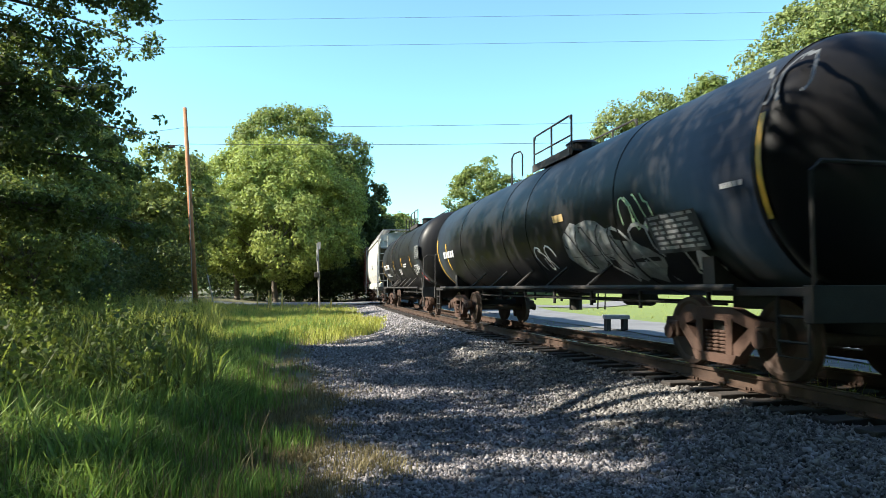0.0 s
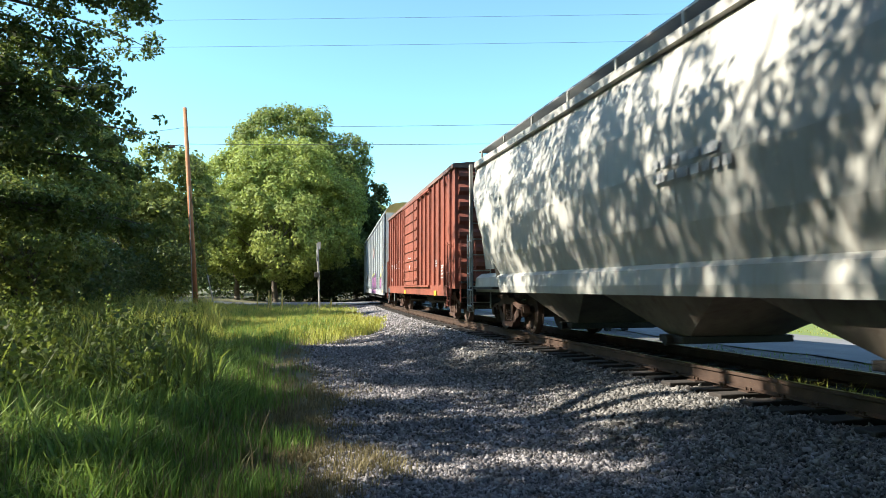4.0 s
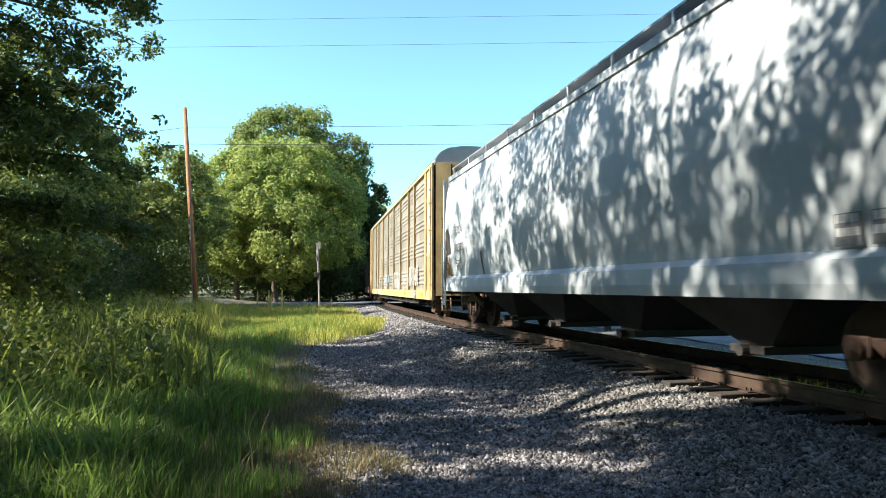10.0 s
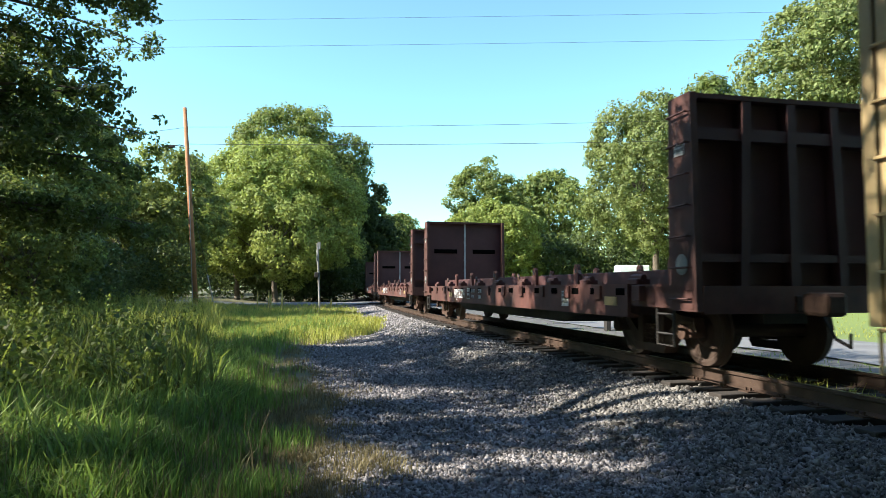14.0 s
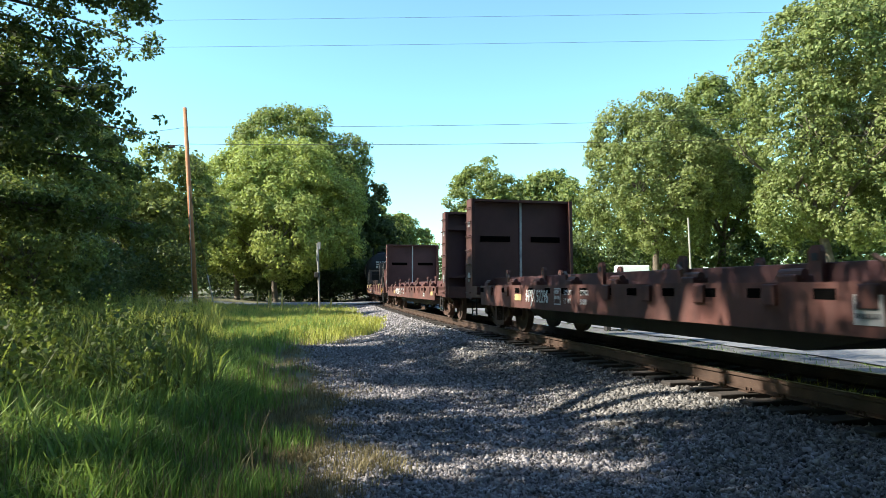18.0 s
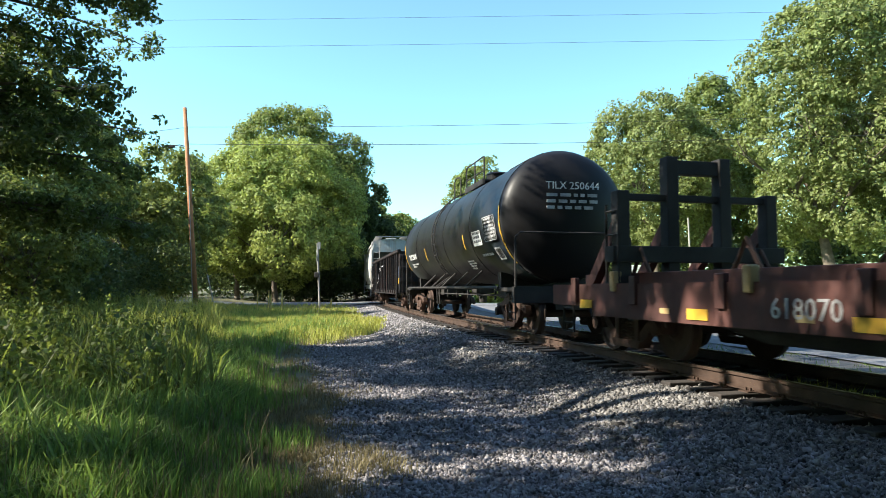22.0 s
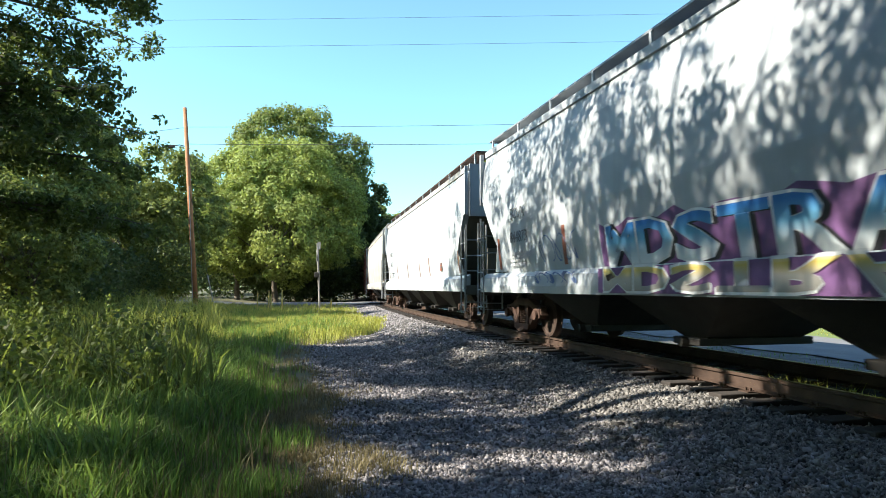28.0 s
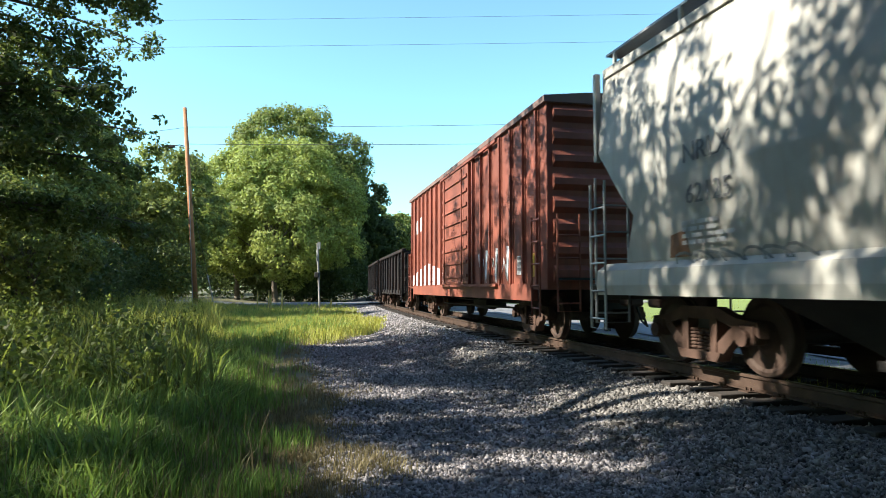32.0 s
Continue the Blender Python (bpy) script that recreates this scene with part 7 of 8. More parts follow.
def hopper_marks(c, face, y, z, top, low, small=4, size=0.34, ink=None):
    """Two lines of stencilled marks and some small print under them."""
    side_word(c, top, size, ink or M_DARKMARK, face(z) - 0.03, y, z)
    side_word(c, low, size, ink or M_DARKMARK, face(z - 0.5) - 0.03, y, z - 0.5)
    bars(c, face(z - 0.85) - 0.03, y, z - 0.8, small, 1.1, 0.05, M_FADED, seed=int(abs(y) * 7))


def make_train():
    # first tank car
    zc, R = 2.38, 1.46
    c, h = tank_car(-164.0, -146.9, "black tank car with pale graffiti along its barrel", zc=zc, R=R, dome=-0.45, side_ladder=False, inset=2.1,
                    stripes=((-7.85, 1.75, 2.85), (6.4, 1.6, 2.4), (7.6, 1.2, 2.6)),
                    marks=[("data_panel", -6.1, 1.75, 1.15, 0.55, M_GDIM, 7, M_FADED), ("bars", 6.0, 2.15, 1.6, 0.2, 1), ("bars", -7.4, 2.2, 0.4, 0.06, 1)])
    f = shell(zc, R)
    diamond(c, f, -6.35, 1.28, 0.27, M_WHITE)
    spray(c, [(-6.5, 1.28), (-6.35, 1.13), (-6.2, 1.28), (-6.35, 1.43)], f, M_GORANGE, 0.022, "placard_mark")
    spray(c, blob_shape(random.Random(3), -3.4, 1.75, 2.2, 0.9, 18, 0.3), f, M_GPALE)
    spray(c, blob_shape(random.Random(4), -4.7, 1.45, 1.5, 0.7, 16, 0.3), f, M_GPALE, 0.007)
    scribble(c, f, -3.6, 1.7, 2.0, 0.7, M_GBLACK, 55, 0.035, 5, lift=0.011)
    scribble(c, f, -4.9, 1.55, 2.2, 0.8, M_FADED, 5, 0.05, 4)
    scribble(c, f, -1.4, 1.62, 0.9, 0.45, M_GWHITE, 6, 0.04, 3)
    scribble(c, f, -5.3, 2.1, 0.9, 0.5, M_GREEN, 7, 0.03, 4)
    scribble(c, f, 3.4, 1.6, 2.6, 0.5, M_GDIM, 8, 0.04, 6)
    scribble(c, f, -8.0, 3.2, 0.8, 0.5, M_GDIM, 9, 0.05, 3)
    panel(c, f(2.28) - 0.02, -2.55, 2.28, 0.45, 0.13, M_AUTOYEL, name="yellow_stencil", tilt=-0.2)
    # second tank car
    zc, R = 2.5, 1.5
    c, h = tank_car(-144.9, -130.0, "black tank car with white stencils and yellow stripes", zc=zc, R=R, dome=-0.65, inset=1.5,
                    stripes=((-4.34, 1.9, 2.4), (-1.54, 2.0, 2.4), (1.46, 1.95, 2.4), (4.72, 2.0, 2.42), (6.7, 1.35, 2.5)),
                    marks=[("word", 5.32, 2.12, 0, 0.35, "PLCX"), ("word", 4.02, 2.12, 0, 0.36, "224842"), ("bars", 4.5, 1.80, 1.9, 0.045, 3),
                           ("data_panel", -6.4, 2.42, 1.05, 0.5, M_GGREY, 0), ("panel_middle", -6.4, 2.42, 1.02, 0.47, M_BLACK, 6, M_GGREY), ("bars", -0.6, 1.9, 0.9, 0.06, 3), ("bars", -2.6, 2.1, 1.1, 0.06, 2),
                           ("stencil_box", -5.44, 1.8, 0.55, 0.34, M_FADED, 0), ("box_middle", -5.44, 1.8, 0.46, 0.25, M_BLACK, 0), ("bars", -6.0, 1.95, 0.7, 0.05, 3), ("bars", -4.9, 1.8, 0.25, 0.06, 3)])
    diamond(c, shell(zc, R), -6.05, 1.4, 0.25, M_PLACARD)
    scribble(c, shell(zc, R), 2.2, 1.75, 1.3, 0.6, M_GGREY, 10, 0.04, 4)
    # cream hopper
    c, h, f = covered_hopper(-128.1, -110.8, "pale cream covered hopper with curved sides", M_HOPCREAM, True, 3, cut_z=3.65, run=0.72, bend=(2.35, 1.5, 0.3))
    panel(c, f(1.95) - 0.02, -4.92, 1.95, 0.32, 0.28, M_DARKMARK, name="data_plate", lines=2, line_mat=M_FADED)
    spray(c, [(-7.1, 1.3), (-6.5, 1.3), (-6.3, 1.55), (-7.0, 1.6)], f, M_GGOLD, name="rust_patch")
    bars(c, f(2.6) - 0.03, -1.5, 2.7, 2, 1.6, 0.12, M_FADED, seed=4)
    # first boxcar
    c, h = boxcar(-109.3, -92.95, "oxide red boxcar with a ribbed plug door", top=4.66, door=(-1.75, 1.85))
    flat = lambda z: -1.46
    for y, n in ((6.62, "ALM"), (5.82, "94"), (4.92, "12")):
        side_word(c, n, 0.36, M_FADED, -1.475, y, 2.05)
    bars(c, -1.475, 6.6, 1.5, 2, 0.5, 0.05, M_FADED, seed=15)
    panel(c, -1.475, 1.95, 2.85, 0.2, 0.2, M_PLACARD, name="red_tag")
    panel(c, -1.467, 3.9, 2.1, 0.34, 0.34, M_FADED, name="stencil_box")
    panel(c, -1.473, 3.9, 2.1, 0.28, 0.28, M_RED, name="box_middle")
    diamond(c, flat, 2.25, 2.4, 0.19, M_FADED)
    spray(c, [(2.05, 1.55), (2.4, 1.58), (2.3, 1.82), (2.1, 1.72)], flat, M_FADED, name="paper_tag")
    spray(c, [(1.55, 1.45), (1.8, 1.44), (1.78, 1.62), (1.56, 1.64)], flat, M_FADED, 0.10, name="paper_tag")
    panel(c, -1.515, 1.7, 0.86, 0.42, 0.16, M_YELLOW, name="reflector")
    panel(c, -1.515, -5.3, 0.86, 0.42, 0.16, M_YELLOW, name="reflector")
    panel(c, -1.475, -6.35, 1.55, 0.5, 0.42, M_FADED, name="data_stencil")
    panel(c, -1.482, -6.35, 1.55, 0.42, 0.34, M_RED, name="box_middle", lines=3, line_mat=M_FADED)
    bars(c, -1.475, -5.2, 1.95, 3, 0.5, 0.05, M_FADED, seed=5)
    bm = bmesh.new()
    cyl(bm, (-1.605, -0.19, 1.86), (-1.60, -0.19, 1.86), 0.085, n=20)
    part("round_decal", bm, M_FADED, c)
    bars(c, -1.60, -0.1, 2.25, 1, 0.9, 0.035, M_FADED, seed=6)
    # silver auto rack
    c, h = auto_rack(-91.4, -64.1, "silver enclosed auto rack with pink and purple graffiti", M_GALV, M_SILVER, M_SILVER, M_SILVER, M_SILVER,
                     [-13.05, -11.9, -9.0, -7.1, -4.7, -2.35, 0.0, 2.35, 4.7, 7.1, 9.0, 11.9, 13.05], M_RACKYEL)
    wall = lambda z: -1.508
    spray(c, blob_shape(random.Random(11), -10.75, 1.5, 2.5, 0.85, 20, 0.2), wall, M_GGLOW, 0.003)
    wildstyle(c, wall, -9.8, -11.7, 0.98, 1.68, [M_GPINK, M_GLILAC], M_GBLACK, 11, 4, width=0.05, shine=M_GPINK)
    spray(c, blob_shape(random.Random(12), -2.95, 1.5, 5.9, 1.15, 26, 0.16), wall, M_GGLOW, 0.004)
    spray(c, [(-0.4, 0.99), (-0.5, 1.72), (-1.6, 1.8), (-2.6, 1.78), (-3.5, 1.95), (-4.4, 1.9), (-5.4, 2.05), (-5.7, 0.99)], wall, M_GPURPLE, 0.006)
    wildstyle(c, wall, -0.45, -5.6, 0.98, 1.74, [M_GPURPLE, M_GLILAC, M_GPURPLE, M_GLILAC, M_GPINK], M_GBLACK, 12, 7, slope=0.22, width=0.085, shine=M_GPINK)
    spray(c, [(-0.4, 0.64), (-5.9, 0.64), (-5.7, 0.95), (-0.45, 0.95)], lambda z: -1.54, M_GPURPLE, 0.004, name="sprayed_sill")
    for k in range(9):
        y = -0.8 - k * 0.58
        spray(c, [(y, 0.94), (y - 0.16, 0.94), (y - 0.34, 0.65), (y - 0.2, 0.65)], lambda z: -1.546, M_GBLACK if k % 2 else M_GPINK, 0.006)
    for k in range(8):
        spray(c, blob_shape(random.Random(70 + k), 10.5 - k * 0.98, 1.42, 1.25, 0.95, 14, 0.3), wall, M_GSILVER, 0.003 + 0.0006 * k)
    wildstyle(c, wall, 10.8, 3.1, 0.98, 1.74, [M_GSILVER, M_GWHITE, M_GSILVER], M_GBLACK, 14, 9, lift=0.011, slope=0.3, width=0.06, shine=M_GWHITE)
    for k in range(9):
        y = 10.4 - k * 0.55
        spray(c, blob_shape(random.Random(170 + k), y, 0.78, 0.62, 0.26, 12, 0.3), lambda z: -1.546, M_GBLACK if k % 3 == 1 else M_GSILVER, 0.004 + 0.0006 * k)
    panel(c, -1.556, 4.8, 0.79, 1.5, 0.3, M_GBLACK, name="number_board")
    for k, y in enumerate((5.38, 5.2, 5.02, 4.66, 4.5, 4.34, 4.2)):
        panel(c, -1.561, y, 0.79, 0.11, 0.2, M_FADED, name="stencil_bar")
    scribble(c, wall, 2.5, 1.55, 0.8, 0.4, M_GBLACK, 19, 0.03, 3)
    scribble(c, wall, 12.9, 3.1, 0.5, 0.5, M_GBLACK, 44, 0.03, 4, lift=0.02)
    scribble(c, lambda z: -1.52, 12.5, 2.6, 0.7, 0.9, M_GBLACK, 15, 0.04, 3)
    spray(c, [(-3.2, 3.2), (-2.7, 3.2), (-2.6, 3.45), (-2.7, 3.8), (-3.2, 3.8), (-3.3, 3.45)], wall, M_PLACARD, name="red_emblem")
    bars(c, -1.525, -2.95, 3.68, 3, 0.42, 0.08, M_WHITE, seed=9)
    for y in (-12.6, 12.5):
        panel(c, -1.522, y, 2.2, 0.7, 0.32, M_YELLOW, name="warning_sign", lines=2)
        bars(c, -1.525, y - 0.1, 2.95, 2, 0.6, 0.08, M_DARKMARK, seed=3)
    panel(c, -1.545, -13.0, 0.82, 1.1, 0.14, M_AUTOYEL, name="worn_stripe")
    scribble(c, lambda z: -1.52, -12.4, 1.45, 0.5, 0.8, M_GBLACK, 16, 0.09, 2)
    # pale grey hopper
    c, h, f = covered_hopper(-62.1, -44.0, "pale grey four-bay covered hopper", M_HOPGREY, False, 4, top=4.45, cut_z=2.3, run=0.6)
    hopper_marks(c, f, 7.0, 2.68, "ECUX", "880303")
    panel(c, f(1.55) - 0.02, -6.85, 1.55, 0.3, 0.3, M_DARKMARK, name="data_plate", lines=2, line_mat=M_FADED)
    panel(c, f(1.55) - 0.02, -6.45, 1.55, 0.3, 0.3, M_DARKMARK, name="data_plate", lines=2, line_mat=M_FADED)
    for y in (4.82, 8.2, -8.0):
        spray(c, [(y - 0.06, 1.3), (y + 0.08, 1.3), (y + 0.16, 1.95), (y + 0.02, 2.0)], f, M_RUSTSTREAK, name="rust_streak")
    # flat dark patches paint the shaded openings at both ends
    for s in (-1, 1):
        spray(c, [(s * 8.0, 2.05), (s * 8.5, 2.0), (s * 8.62, 2.3), (s * 8.6, 2.75), (s * 8.3, 2.85), (s * 8.02, 2.6)], f, M_UNDER, 0.004, name="end_opening")
    # yellow auto rack
    c, h = auto_rack(-42.9, -16.1, "dusty yellow enclosed auto rack with faded graffiti", M_GALVTAN, M_TANPOST, M_AUTOYEL, M_GALV, M_TANPOST,
                     [-11.7, -8.9, -7.15, -4.3, -1.5, 1.35, 4.2, 7.1, 8.9, 11.7], M_SILVER)
    piece(c, wall, -4.4, -1.6, 0.9, 1.8, None, [M_GALVTAN], M_GWHITE, 17, 4)
    piece(c, wall, -9.9, -7.3, 1.0, 1.9, None, [M_GALVTAN], M_GWHITE, 18, 4)
    for k, y in enumerate((7.2, 5.6, 3.2, 0.4, -6.0)):
        scribble(c, wall, y, 1.3 + 0.1 * (k % 2), 1.8, 0.6, M_GGREY if k % 2 else M_GWHITE, 40 + k, 0.03, 5)
    spray(c, blob_shape(random.Random(5), 1.6, 1.5, 2.6, 0.5, 18, 0.3), wall, M_GSTEEL, 0.004)
    for k in range(3):
        spray(c, [(-12.15, 2.1 + k * 0.95), (-12.0, 2.15 + k * 0.95), (-12.3, 2.85 + k * 0.95), (-12.5, 2.9 + k * 0.95), (-12.75, 2.2 + k * 0.95), (-12.6, 2.1 + k * 0.95), (-12.4, 2.45 + k * 0.95)], lambda z: -1.52, M_GWHITE)
    spray(c, [(7.75, 4.2), (8.5, 4.2), (8.55, 4.7), (8.3, 4.78), (8.12, 4.9), (7.95, 4.78), (7.7, 4.7)], wall, M_SIGNBLUE, name="shield_emblem")
    bars(c, -1.525, 8.12, 4.65, 2, 0.65, 0.13, M_FADED, seed=12)
    for k in range(6):
        spray(c, [(7.72 + k * 0.14, 3.45), (7.79 + k * 0.14, 3.42), (7.79 + k * 0.14, 4.18), (7.72 + k * 0.14, 4.18)], wall, M_RED if k % 2 else M_FADED, name="shield_stripe")
    side_word(c, "TTGX 985022", 0.32, M_WHITE, -1.555, 6.0, 0.77)
    panel(c, -1.548, -10.8, 0.78, 0.6, 0.16, M_YELLOW, name="reflector")
    panel(c, -1.548, -5.9, 0.78, 0.5, 0.14, M_YELLOW, name="reflector")
    panel(c, -1.548, -9.3, 0.8, 0.45, 0.3, M_DARKMARK, name="data_plate", lines=2, line_mat=M_FADED)
    # bulkhead flats
    for k, (a, b, n) in enumerate(((-13.75, 3.15, "HPJX 52294"), (5.8, 22.35, "HPJX 52201"), (24.9, 41.5, "HPJX 52296"), (44.0, 60.75, "HPJX 52367"))):
        bulkhead_flat(a, b, "empty brown bulkhead flat car with tall end walls", n, seed=k)
    rack_flat(61.9, 80.9, "rusty brown flat car with end posts and yellow reflectors")
    # third tank car
    zc, R = 2.68, 1.53
    c, h = tank_car(83.1, 98.45, "black tank car with white stencils on its near end", zc=zc, R=R, dome=-1.75, inset=1.45,
             stripes=((-6.9, 1.6, 2.9), (-3.4, 2.1, 2.5), (2.4, 2.0, 2.45), (6.82, 1.75, 2.8)),
             marks=[("word", 5.2, 2.25, 0, 0.30, "TILX 250644"), ("bars", 5.2, 2.0, 1.3, 0.06, 2), ("data_panel", -6.1, 2.45, 1.0, 0.6, M_FADED, 0), ("panel_middle", -6.1, 2.45, 0.95, 0.56, M_BLACK, 6, M_FADED),
                    ("white_panel", -4.85, 2.3, 0.8, 0.38, M_WHITE, 3), ("bars", -3.35, 1.8, 0.7, 0.05, 4), ("stencil_box", -6.3, 1.85, 0.45, 0.34, M_FADED, 0), ("box_middle", -6.3, 1.85, 0.37, 0.26, M_BLACK, 0), ("bars", -5.3, 1.9, 1.0, 0.07, 1)])
    for k, (tx, sz, mt) in enumerate((("TILX 250644", 0.24, M_WHITE),)):
        o = link_mesh("lettering", word(tx, sz, mt), c)
        o.location = (0.0, -h + 0.13, zc + 0.62)
    bm = bmesh.new()
    rg = random.Random(2)
    for k in range(3):
        x = -0.62
        while x < 0.5:
            w = rg.uniform(0.08, 0.26)
            box(bm, x, x + w, -h + 0.125, -h + 0.135, zc + 0.38 - k * 0.14, zc + 0.45 - k * 0.14)
            x += w + 0.07
    part("small_print", bm, M_FADED, c)
    # gondola
    c, h = gondola(100.2, 116.6, "black high-sided gondola with graffiti and yellow lettering", ribs=17, shift=0.3)
    gw = lambda z: -1.42
    for k, y in enumerate((-3.2, -4.14, -5.14)):
        rg = random.Random(60 + k)
        w = 0.22 + 0.04 * k
        pts = [[(y - w, 2.22), (y, 2.33), (y + w, 2.15), (y + w, 1.85), (y, 1.7), (y - w, 1.82)], [(y - w, 2.22), (y, 2.33), (y + w, 2.18), (y - w * 0.8, 1.9), (y, 1.72), (y + w, 1.8)],
               [(y - w, 2.3), (y - w * 0.3, 2.25), (y, 2.0), (y + w * 0.3, 1.75), (y + w, 1.72)]][k]
        spray(c, ribbon(rg, pts, 0.15), gw, M_YELLOW, name="worn_emblem")
        if k == 2:
            spray(c, [(y - w, 1.68), (y + w, 1.68), (y + w * 0.35, 2.0), (y + w, 2.34), (y - w, 2.34), (y - w * 0.35, 2.0)], gw, M_YELLOW, 0.008, name="worn_emblem")
        spray(c, [(y - w - 0.02, 1.52), (y + w, 1.52), (y + w, 1.64), (y - w - 0.02, 1.64)], gw, M_YELLOW, name="worn_emblem")
    panel(c, -1.425, -3.24, 1.15, 0.34, 0.11, M_YELLOW, name="reflector")
    panel(c, -1.425, 0.76, 1.12, 0.3, 0.11, M_YELLOW, name="reflector")
    bars(c, -1.426, -6.4, 2.52, 1, 0.8, 0.07, M_FADED, seed=18)
    bars(c, -1.426, -7.35, 2.5, 3, 0.5, 0.07, M_AUTOYEL, seed=19)
    for y, d in ((5.75, "48"), (4.75, "68"), (3.8, "82")):
        side_word(c, d, 0.5, M_YELLOW, -1.43, y, 1.68)
    for y in (5.82, 5.62, 4.87, 4.66):
        panel(c, -1.425, y, 2.28, 0.11, 0.26, M_AUTOYEL, name="worn_stencil")
    panel(c, -1.425, 3.74, 1.1, 0.5, 0.13, M_YELLOW, name="reflector")
    panel(c, -1.425, -7.75, 1.35, 0.4, 0.3, M_YELLOW, name="reflector")
    panel(c, -1.425, -2.4, 1.1, 0.5, 0.13, M_YELLOW, name="reflector")
    panel(c, -1.425, -6.34, 1.36, 0.44, 0.34, M_WHITE, name="stencil_box")
    panel(c, -1.431, -6.34, 1.37, 0.38, 0.26, M_GOND, name="box_middle", lines=2, line_mat=M_FADED)
    jag = [(3.46, 1.38), (3.0, 1.3), (2.7, 1.42), (2.3, 1.95), (2.12, 2.15), (1.56, 2.23), (1.48, 1.92), (1.14, 2.1), (0.89, 2.3), (0.41, 2.27), (-0.6, 2.3)]
    spray(c, ribbon(random.Random(7), jag, 0.045), lambda z: -1.5, M_FADED, 0.03)
    for k in range(7):
        rg = random.Random(90 + k)
        spray(c, blob_shape(rg, 2.5 - k * 0.42, rg.uniform(1.1, 1.5), 0.34, rg.uniform(0.5, 0.9), 12, 0.4), gw, M_GORANGE if k % 2 else M_RED, 0.004 + 0.0005 * k)
    spray(c, blob_shape(random.Random(9), -7.5, 1.8, 1.0, 0.9, 14, 0.35), gw, M_GDARKBLUE)
    spray(c, blob_shape(random.Random(10), 7.4, 1.7, 1.0, 1.1, 14, 0.35), gw, M_GDARKBLUE)
    scribble(c, gw, -7.3, 1.9, 0.8, 0.8, M_GGREY, 22, 0.03, 4)
    scribble(c, gw, -1.0, 1.7, 2.0, 0.8, M_GGREY, 23, 0.06, 4)
    # rusty hopper
    c, h, f = covered_hopper(117.6, 135.8, "rust-streaked pale covered hopper with curved sides", M_HOPRUST, True, 3, top=4.45, cut_z=3.8, run=0.68, bend=(2.35, 1.5, 0.3))
    scribble(c, lambda z: -1.5, -8.1, 1.65, 0.9, 0.7, M_GBLACK, 24, 0.03, 4)
    bars(c, f(2.6) - 0.03, 3.0, 2.7, 2, 1.6, 0.14, M_FADED, seed=7)
    o = link_mesh("lettering", word("NLCX", 0.2, M_DARKMARK), c)
    o.location = (0.1, -h + 0.24, 3.05)
    # hopper with the bright piece
    c, h, f = covered_hopper(136.9, 156.0, "pale grey covered hopper with bright blue graffiti", M_HOPGREY, False, 4, top=4.4, cut_z=3.2, run=0.9, sill_h=0.3, bend=(2.0, 1.4, 0.35), full_post=False)
    rg = random.Random(25)
    up = [(-5.9 + 8.9 * k / 30, 2.0 + 0.06 * math.sin(k * 1.7) + rg.uniform(-.03, .03)) for k in range(31)]
    spray(c, up + [(3.0, 1.36), (-5.9, 1.36)], f, M_GPURPLE, 0.006)
    spray(c, [(y, z - 0.0) for y, z in ((-5.7, 0.96), (2.9, 0.96), (2.9, 1.33), (-5.7, 1.33))], lambda z: -1.535, M_GPURPLE, 0.006)
    block_letters(c, f, "MDSTRANGE", 2.72, -5.35, 1.36, 1.96, M_GBLACK, M_GBLACK, 0.008)
    block_letters(c, f, "MDSTRANGE", 2.80, -5.27, 1.38, 1.97, M_CHROME, M_GWHITE, 0.016)
    block_letters(c, lambda z: -1.545, "MDSTRANGE", 2.72, -5.35, 0.99, 1.32, M_MIRROR, M_GWHITE, 0.006, flip=True)
    scribble(c, f, 4.7, 1.78, 1.8, 0.5, M_SIGNBLUE, 31, 0.025, 5)
    scribble(c, lambda z: -1.54, 4.6, 1.22, 2.0, 0.2, M_SIGNBLUE, 32, 0.02, 6)
    scribble(c, f, -7.2, 1.75, 1.2, 0.4, M_SIGNBLUE, 33, 0.02, 4)
    hopper_marks(c, f, 6.6, 2.6, "ECUX", "844873")
    panel(c, f(1.65) - 0.02, -6.05, 1.62, 0.34, 0.3, M_DARKMARK, name="data_plate", lines=2, line_mat=M_FADED)
    for y in (-7.75, 8.0, 4.4):
        spray(c, [(y - 0.07, 1.45), (y + 0.07, 1.45), (y + 0.04, 2.15), (y - 0.1, 2.15)], f, M_GORANGE, name="orange_stripe")
    # hopper with a rusty rim
    c, h, f = covered_hopper(157.0, 176.4, "pale grey covered hopper with rusty roof edge", M_HOPGREY, False, 4, top=4.42, rim_mat=M_HOPRUST, cut_z=3.15, run=0.9, bend=(2.1, 1.4, 0.4), full_post=False, inset=1.75)
    hopper_marks(c, f, 6.7, 2.7, "NAHX", "58317", ink=M_GPALE)
    panel(c, f(1.7) - 0.02, -5.8, 1.72, 0.34, 0.26, M_GORANGE, name="data_plate", lines=2)
    for y in (-8.35, -3.6, -1.5, 1.6, 4.95, 8.0):
        spray(c, [(y - 0.07, 1.45), (y + 0.07, 1.45), (y + 0.03, 2.1), (y - 0.1, 2.1)], f, M_RUSTSTREAK, name="rust_streak")
    # cream white hopper
    c, h, f = covered_hopper(177.7, 197.7, "cream white covered hopper with grated walkway", M_HOPCREAM, False, 4, top=4.42, cut_z=3.1, run=0.9, bend=(2.05, 1.4, 0.35), full_post=False, inset=2.15)
    hopper_marks(c, f, 7.0, 2.65, "NRLX", "62125")
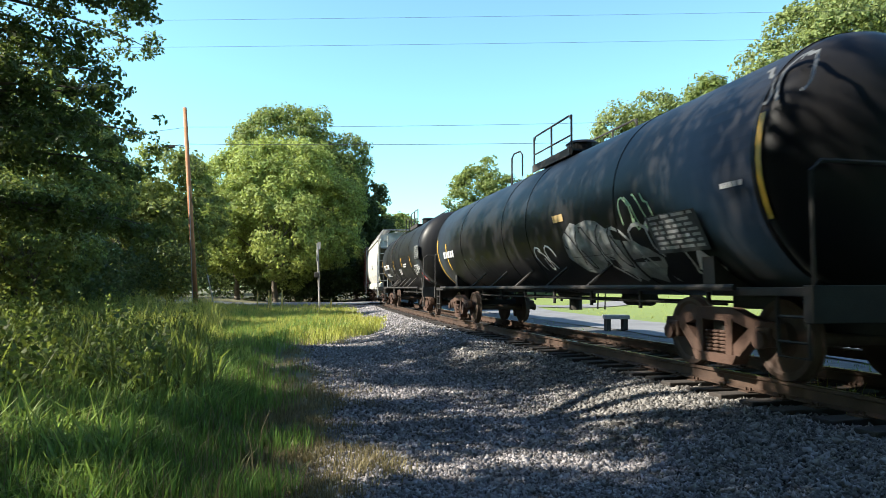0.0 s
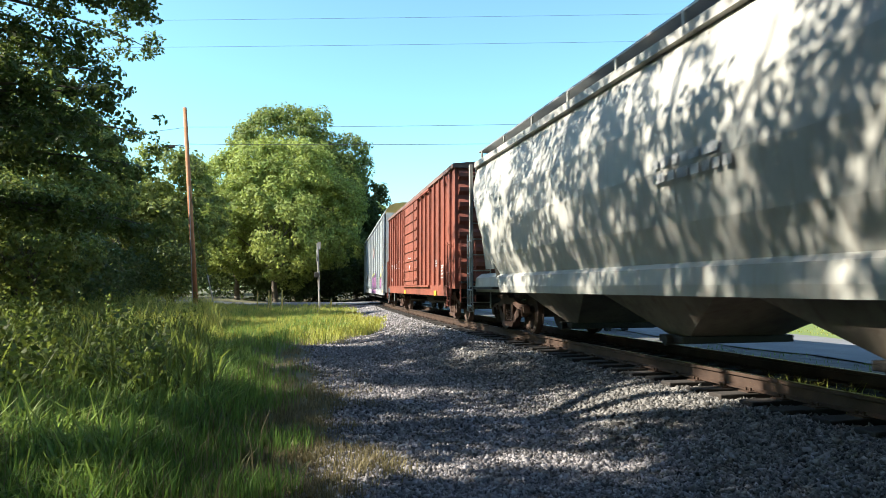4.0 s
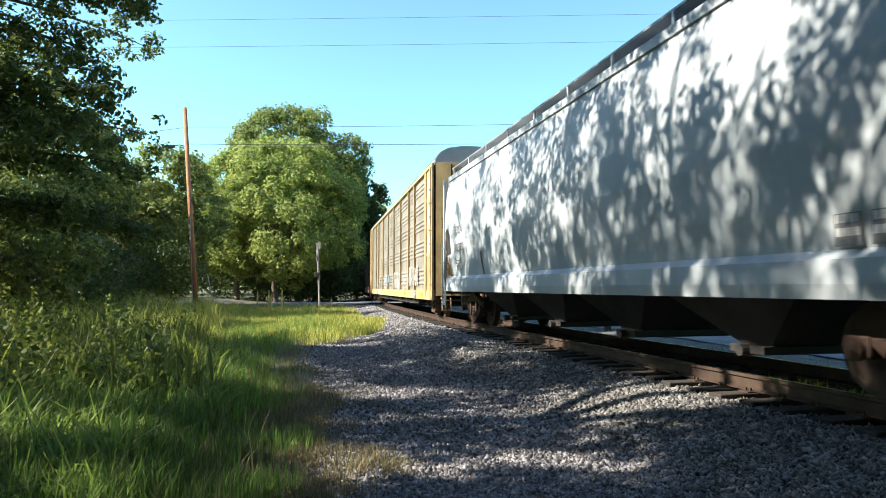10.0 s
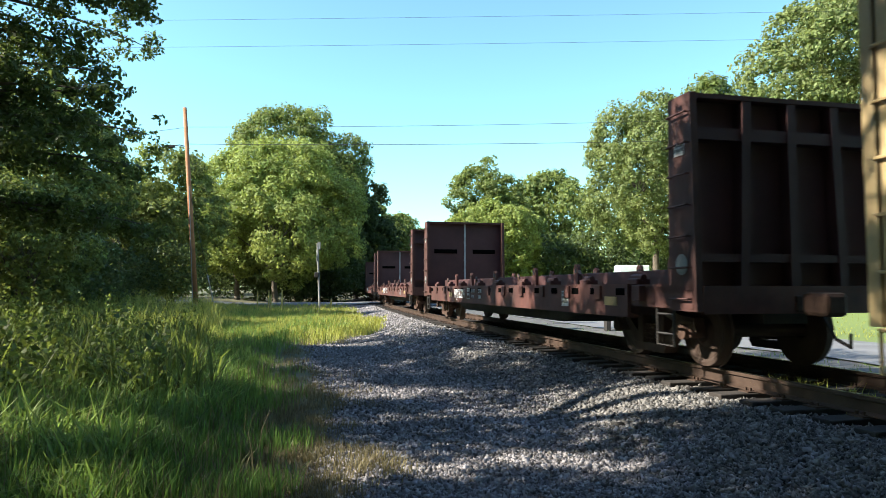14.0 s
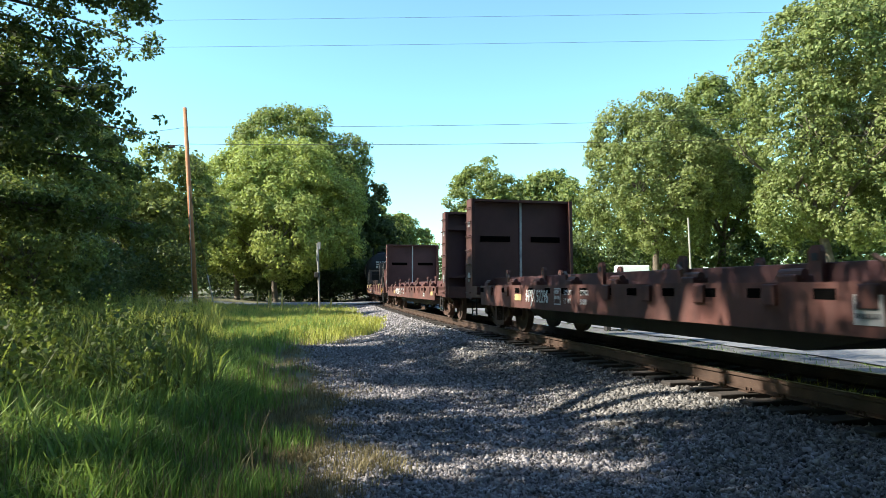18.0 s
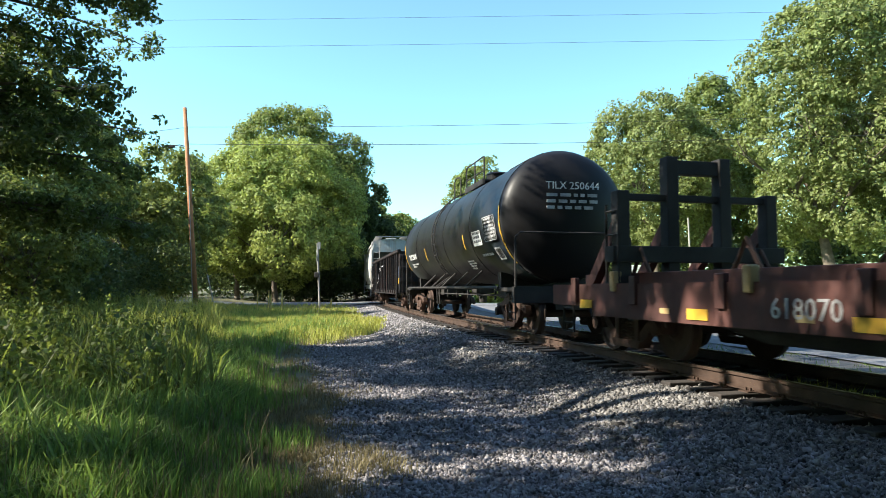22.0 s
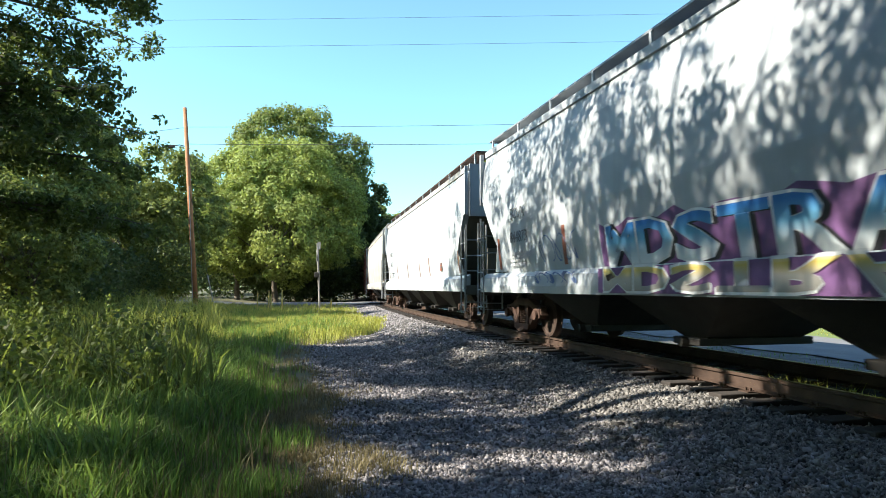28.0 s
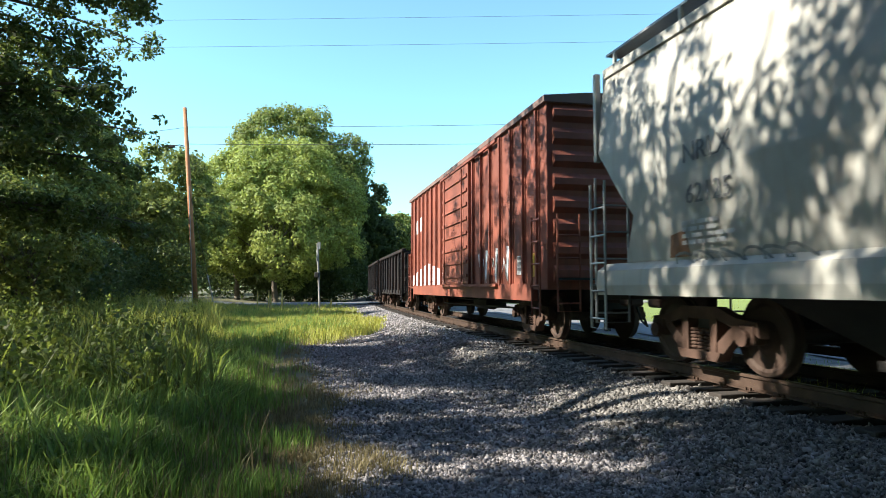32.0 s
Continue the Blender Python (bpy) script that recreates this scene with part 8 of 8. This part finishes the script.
    scribble(c, f, 6.6, 1.32, 2.2, 0.3, M_GGREY, 27, 0.035, 7, lift=0.075)
    for y in (-8.9, 7.7):
        spray(c, [(y - 0.2, 1.42), (y + 0.25, 1.42), (y + 0.15, 1.7), (y - 0.15, 1.75)], f, M_RUSTSTREAK, name="rust_streak")
    # second boxcar
    c, h = boxcar(199.4, 214.9, "oxide red boxcar with white tags along its foot", top=4.62, door=(-2.08, 1.12))
    for k in range(3):
        spray(c, ribbon(random.Random(k), [(-2.9 - k * 0.85, 1.9), (-3.1 - k * 0.85, 1.2), (-3.3 - k * 0.85, 1.7), (-3.5 - k * 0.85, 1.2), (-3.6 - k * 0.85, 1.95)], 0.17), flat, M_GWHITE)
    spray(c, [(-6.85, 1.25), (-7.2, 1.25), (-7.2, 1.75), (-6.85, 1.7)], flat, M_YELLOW, name="yellow_patch")
    panel(c, -1.467, -6.1, 1.5, 0.34, 0.4, M_FADED, name="data_stencil", lines=3)
    spray(c, [(4.9, 3.2), (6.3, 3.1), (6.3, 3.6), (5.0, 3.7)], flat, M_GWHITE, name="painted_patch")
    spray(c, [(1.4, 1.15), (7.2, 1.1), (7.1, 1.5), (4.0, 1.9), (1.5, 1.6)], flat, M_GWHITE, name="painted_patch")
    gondola(217.0, 228.0, "weathered dark grey gondola with ribs", top=2.7, ribs=9)
    gondola(229.6, 240.6, "weathered dark grey gondola with ribs", top=2.7, ribs=9)


make_train()


# ---------------------------------------------------------------- the train rolls by
def motions():
    times = [0.5 * k for k in range(65)]
    for c, mid, half in TRAIN:
        rows = []
        for t in times:
            u = mid - travelled(t)
            ax, ay, _ = on_track(u - half)
            bx, by, _ = on_track(u + half)
            rows.append((t, pose((ax + bx) / 2, (ay + by) / 2, RAIL, 0, 0, -math.degrees(math.atan2(bx - ax, by - ay)))))
        walk(c, rows)
    # wheels turn while their car is near
    for w, s in WHEELS:
        y = w.location.y
        rows, angle = [(0.0, pose(0, y, WR))], 0.0
        for k in range(961):
            t = k / FPS
            u = s - travelled(t)
            if -4 < u < 34:
                angle += (travelled(t) - travelled(t - 1 / FPS)) / WR
                if k > 0:
                    rows.append((t, pose(0, y, WR, math.degrees(angle))))
        if rows[-1][0] < 32.0:
            rows.append((32.0, pose(0, y, WR, math.degrees(angle))))
        walk(w, rows)


motions()
